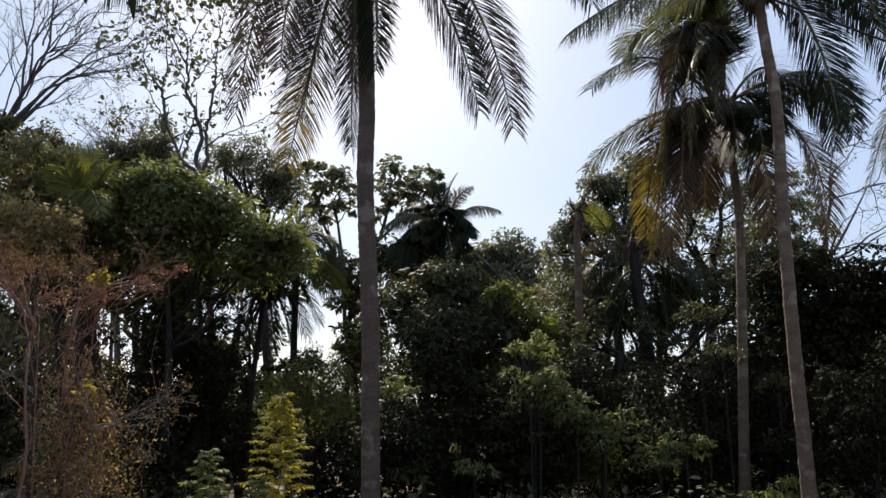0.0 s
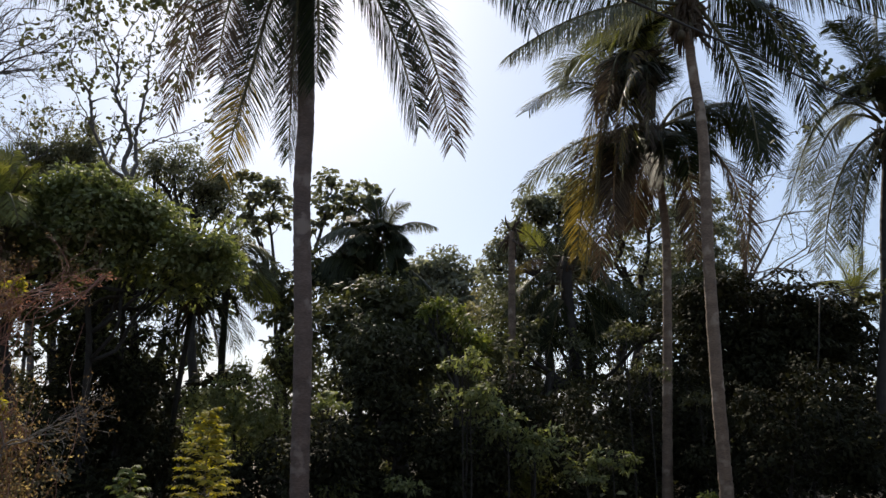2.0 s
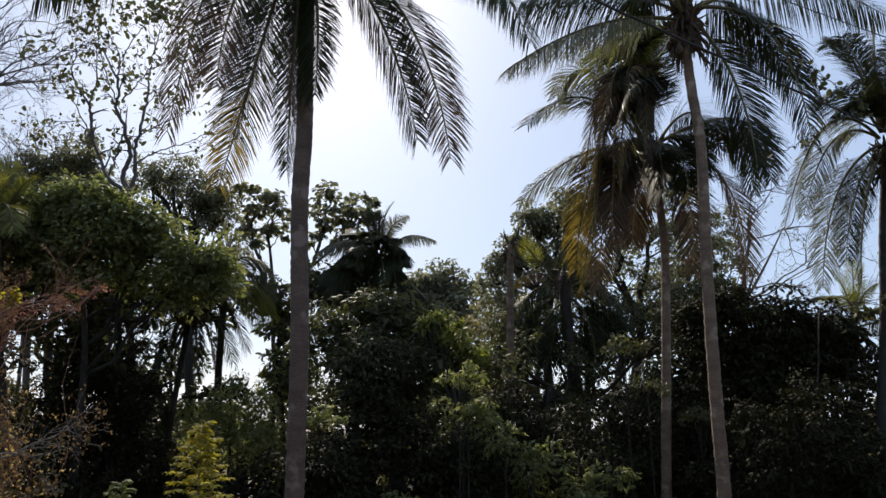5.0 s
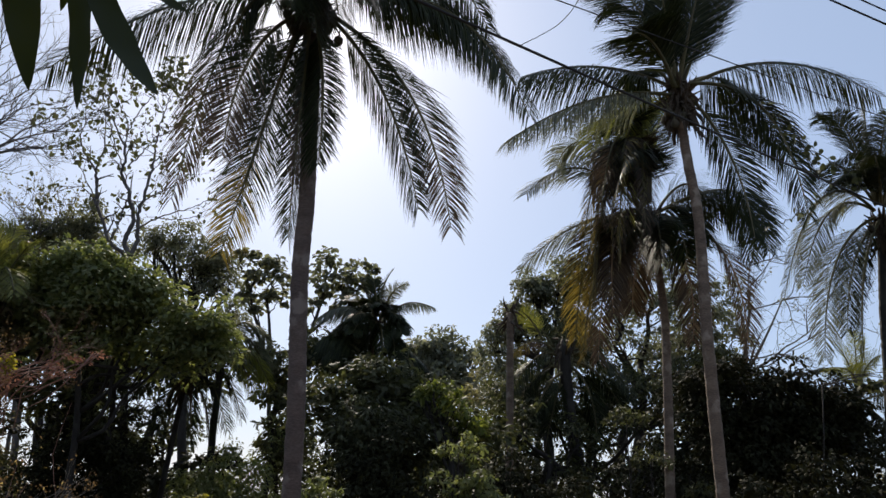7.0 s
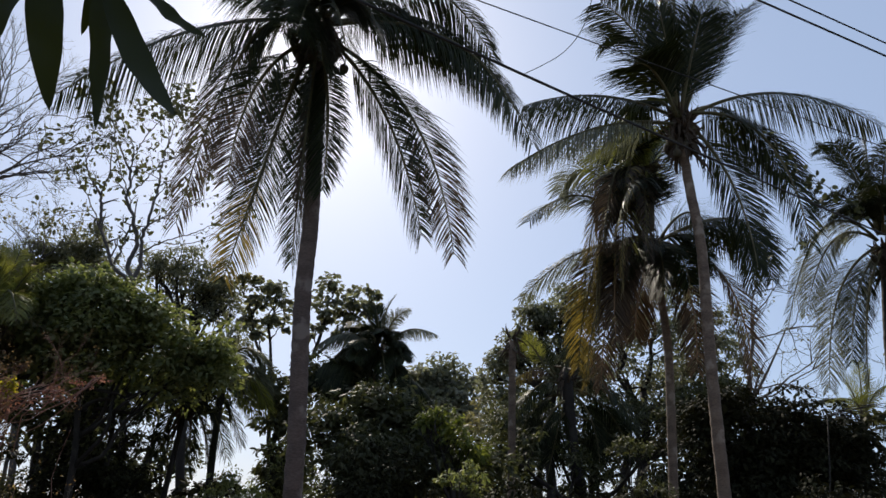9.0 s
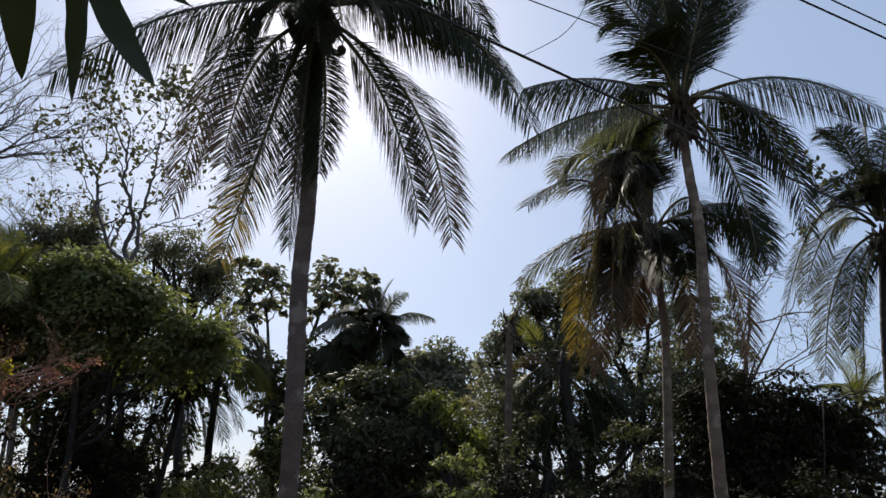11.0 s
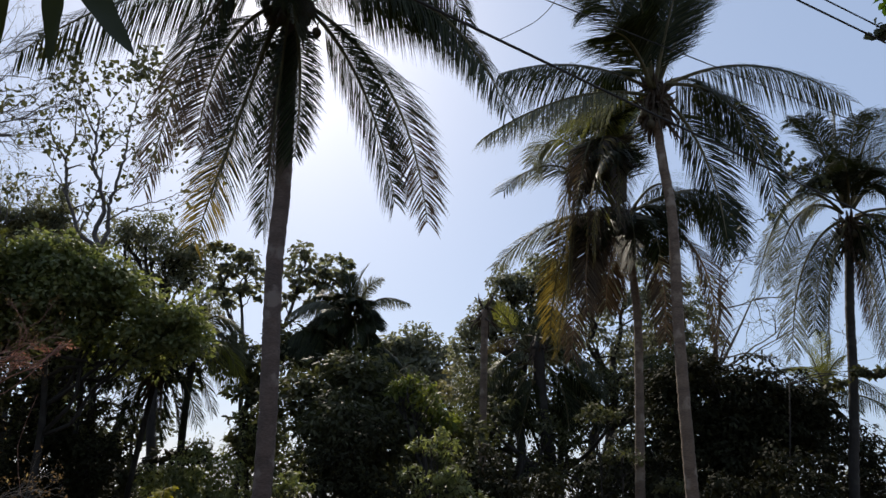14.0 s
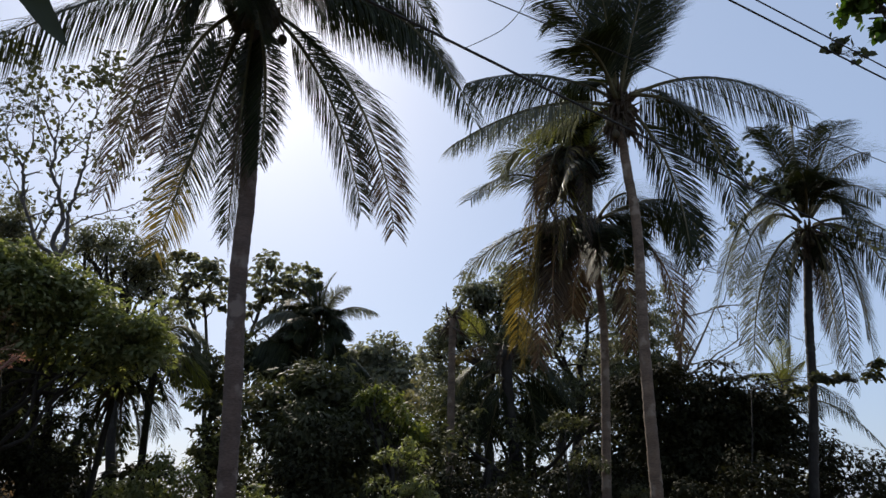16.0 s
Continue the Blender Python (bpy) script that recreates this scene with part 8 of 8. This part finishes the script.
def big_leaf(at, tip, face, width, bend=0.02, n=22):
    """A long lance-shaped leaf with a folded midrib and rippled edge."""
    a, b = np.array(at, float), np.array(tip, float)
    d = unit(b - a)
    s = unit(np.cross(d, face))
    up = np.cross(s, d)
    u = np.linspace(0, 1, n)
    mid = a + (b - a) * u[:, None] + up * (bend * np.sin(np.pi * u))[:, None]
    w = width * 0.5 * np.sin(np.pi * u ** 0.8) ** 0.75
    ripple = 0.0025 * np.sin(u * 21) * np.sin(np.pi * u)
    left = mid + s * w[:, None] + up * (0.25 * w + ripple)[:, None]
    right = mid - s * w[:, None] + up * (0.25 * w - ripple)[:, None]
    v = np.concatenate([left, mid, right])
    f = [(i + r * n, i + 1 + r * n, i + 1 + (r + 1) * n, i + (r + 1) * n) for r in (0, 1) for i in range(n - 1)]
    return v, f


near = thing("mango_tree", (-2.1, -0.9, -0.05), "young mango tree with long leaves hanging from a low twig", "tree")
twig_end = (-0.452, 0.930, 2.420)
line = curve([(-2.1, -0.9, -0.05), (-2.05, -0.8, 1.2), (-1.7, -0.3, 2.3), (-1.0, 0.45, 2.75), twig_end], 24)
v, f = tubes([(line, np.linspace(0.07, 0.006, 24))], 8)
part("trunk", near, v, f, [TREE_BARK], smooth=True)
for at, tip, face, width, bend in (
    ((-0.505, 0.940, 2.354), (-0.457, 0.980, 2.098), (0.2, -1, 0.1), 0.052, 0.01),
    ((-0.427, 0.950, 2.378), (-0.394, 1.000, 2.082), (-0.2, -1, 0.1), 0.038, -0.01),
    ((-0.406, 0.930, 2.320), (-0.264, 0.950, 2.085), (0.3, -1, 0.2), 0.044, -0.035),
    ((-0.376, 0.960, 2.358), (-0.269, 1.050, 2.305), (0.1, -1, 0.3), 0.03, -0.02),
    ((-0.436, 1.000, 2.409), (-0.462, 1.020, 2.270), (0.4, -1, 0.0), 0.028, 0.01),
    ((-0.494, 0.900, 2.326), (-0.540, 0.930, 2.110), (0.1, -1, 0.2), 0.05, 0.02),
    ((-0.463, 0.950, 2.392), (-0.472, 0.970, 2.317), (0.1, -1, 0.2), 0.04, 0.01),
):
    v, f = big_leaf(at, tip, face, width, bend)
    blade = part("leaf", near, v, f, [LEAF_NEAR], smooth=True)
    v, f = tubes([(curve([twig_end, at], 3), [0.002, 0.002, 0.0015])], 4)
    part("leaf_stalk", blade, v, f, [RACHIS])

# creeper that climbs along the thick cable
rng = np.random.default_rng(91)
creeper = thing("creeper", tuple(thick_line[38]), "leafy creeper trailing along the overhead cable", "climbing plant")
for strand, leaves, big in (
    ([(5.84, 7.95, 5.62), (5.57, 7.8, 6.09), (5.22, 7.6, 6.3), (4.94, 7.5, 6.48)], 34, 0.075),
    ([(6.97, 8.6, 5.92), (6.18, 8.2, 6.13), (5.67, 7.9, 6.07)], 60, 0.085),
    ([(5.91, 8.0, 5.61), (5.31, 7.8, 5.06), (5.02, 7.7, 4.86)], 22, 0.07),
    ([(7.43, 8.8, 5.57), (8.38, 9.2, 5.75), (9.31, 9.6, 5.62)], 40, 0.085),
):
    stem = curve(strand, 16) + rng.normal(0, 0.012, (16, 3))
    v, f = tubes([(stem, np.full(16, 0.006))], 5)
    vine = part("stem", creeper, v, f, [TREE_BARK], smooth=True)
    pos = stem[rng.integers(0, 16, leaves)] + rng.normal(0, 0.06, (leaves, 3))
    size = big * rng.uniform(0.7, 1.35, leaves)
    v, f = blades(pos, unit(rng.standard_normal(pos.shape) - (0, 0, 0.6)), unit(rng.standard_normal(pos.shape) + (0, -0.5, 0.4)), size, size * 0.75)
    part("foliage", vine, v, f, [LEAF_DARK], kind="stuff")

# small tuft of creeper caught on the power conductors
rng = np.random.default_rng(93)
knot = thing("creeper", tuple(near_line[35]), "small dark tuft of creeper caught on the conductors", "climbing plant")
lines, pos = [], []
for c, r, n in ((near_line[35] + (0, 0, 0.12), 0.1, 34), (near_line[35] + (0.6, 0.2, 0.28), 0.09, 20)):
    for k in range(n // 2):
        e = c + rng.normal(0, r * 0.6, 3)
        lines.append((wobble(rng, near_line[35] + (0, 0, 0.01), e, 4, 0.02), np.full(8, 0.003)))
        pos += [e, e + rng.normal(0, 0.04, 3)]
v, f = tubes(lines, 4)
part("stems", knot, v, f, [TREE_BARK], kind="stuff")
pos = np.array(pos)
size = rng.uniform(0.08, 0.14, len(pos))
v, f = blades(pos, unit(rng.standard_normal(pos.shape) - (0, 0, 0.6)), unit(rng.standard_normal(pos.shape) + (0, -0.8, 0.3)), size, size * 0.8)
part("foliage", knot, v, f, [LEAF_DARK], kind="stuff")

tree("roadside_tree", (9.3, 4.4, -0.1), (8.4, 4.6, 6.6), 0.12, [(4.56, 4.20, 5.51, 0.17, 0.17, 0.14), (4.52, 4.20, 5.64, 0.15, 0.12, 0.08), (4.60, 4.25, 5.30, 0.08, 0.07, 0.06), (7.8, 4.4, 7.4, 0.8, 0.8, 0.7)],
     "roadside tree reaching over with bright green leaves", LEAF_ROAD, clumps=110, per=7, leaf=0.085, aspect=0.75, seed=95)

# unseen woods added at the sides and behind; their height sets the sky fill
rng = np.random.default_rng(99)
lobes, lines = [], []
for k in range(60):
    a = radians(rng.uniform(62, 298))
    d = rng.uniform(12, 19)
    x, y, h = d * math.sin(a), d * math.cos(a), rng.uniform(3.6, 6.2)
    lines.append((curve([(x, y, -0.15), (x + 0.3, y, h)], 5), np.linspace(0.2, 0.1, 5)))
    for z in np.arange(1.0, h, 1.7):
        lobes.append((x + rng.normal(0, 0.8), y + rng.normal(0, 0.8), z, 2.1, 2.1, 1.5))
v, f, _ = crown_leaves(rng, lobes, 5500, 5, 0.66, 0.5, 0.5, 0.6)
woods = thing("unseen_light_blocking_woods", (0, -14, -0.15), "unseen woods added to hold back sky light", "woods", kind="stuff")
part("foliage", woods, v, f, [LEAF_DARK], kind="stuff")
v, f = tubes(lines, 7)
part("trunks", woods, v, f, [TREE_BARK], kind="stuff", smooth=True)

# low plants over the ground in front
rng = np.random.default_rng(77)
n = 900
px = rng.uniform(-11, 15, n)
py = rng.uniform(9.5, 14, n)
h = rng.uniform(0.15, 0.75, n) * (1 + 0.7 * np.array([noise.noise(Vector((a * 0.6, b * 0.6, 2))) for a, b in zip(px, py)]))
k = 22
i = np.repeat(np.arange(n), k)
up = rng.random(len(i))
pos = np.c_[px[i] + rng.normal(0, 0.16, len(i)), py[i] + rng.normal(0, 0.16, len(i)), up * h[i] - 0.75]
axis = unit(np.c_[rng.standard_normal((len(i), 2)), rng.uniform(-0.3, 0.8, len(i))])
size = rng.uniform(0.07, 0.2, len(i))
v, f = blades(pos, axis, unit(rng.standard_normal(pos.shape) * 0.5 + (0, 0, 1)), size, size * 0.4)
weeds = thing("undergrowth", (2, 12, 0), "dark leafy weeds covering the ground", "undergrowth", kind="stuff")
part("foliage", weeds, v, f, [LEAF_DARK], kind="stuff")

# dry creepers standing in a thicket of thin brown stems hung with withered leaves
rng = np.random.default_rng(41)
thicket = thing("dry_creepers", (-3.7, 7.1, -0.75), "thicket of dry brown creepers with withered tan leaves", "creepers", kind="stuff")
lines, pos = [], []
for k in range(46):
    x, y = rng.uniform(-4.02, -3.15), rng.uniform(6.7, 7.8)
    tall = rng.random() < 0.25
    top = rng.uniform(1.6, 2.6) if tall else rng.uniform(0.6, 1.88)
    st = wobble(rng, (x + rng.normal(0, 0.15), y, -0.75), (x + rng.normal(0, 0.14), y, top), 7, 0.08)
    lines.append((st, np.linspace(0.005, 0.002, len(st))))
    for q in st[3:]:
        lush = max(0.25, 0.75 + 2.0 * noise.noise(Vector(q * 1.9))) * (0.3 if q[2] > 1.88 else 1.0)
        pos += [q + rng.normal(0, 0.075, 3) for _ in range(rng.poisson(15 * lush))]
v, f = tubes(lines, 4)
part("stems", thicket, v, f, [TWIG_RED], kind="stuff")
pos = np.array(pos)
size = rng.uniform(0.016, 0.042, len(pos))
v, f = blades(pos, unit(rng.standard_normal(pos.shape) - (0, 0, 0.6)), unit(rng.standard_normal(pos.shape) + (0, -0.3, 0.5)), size, size * 0.5)
part("foliage", thicket, v, f, [LEAF_DRY, LEAF_TAN], kind="stuff", index=[int(a % 3 == 0) for a in np.tile(np.arange(len(pos)), 4)])
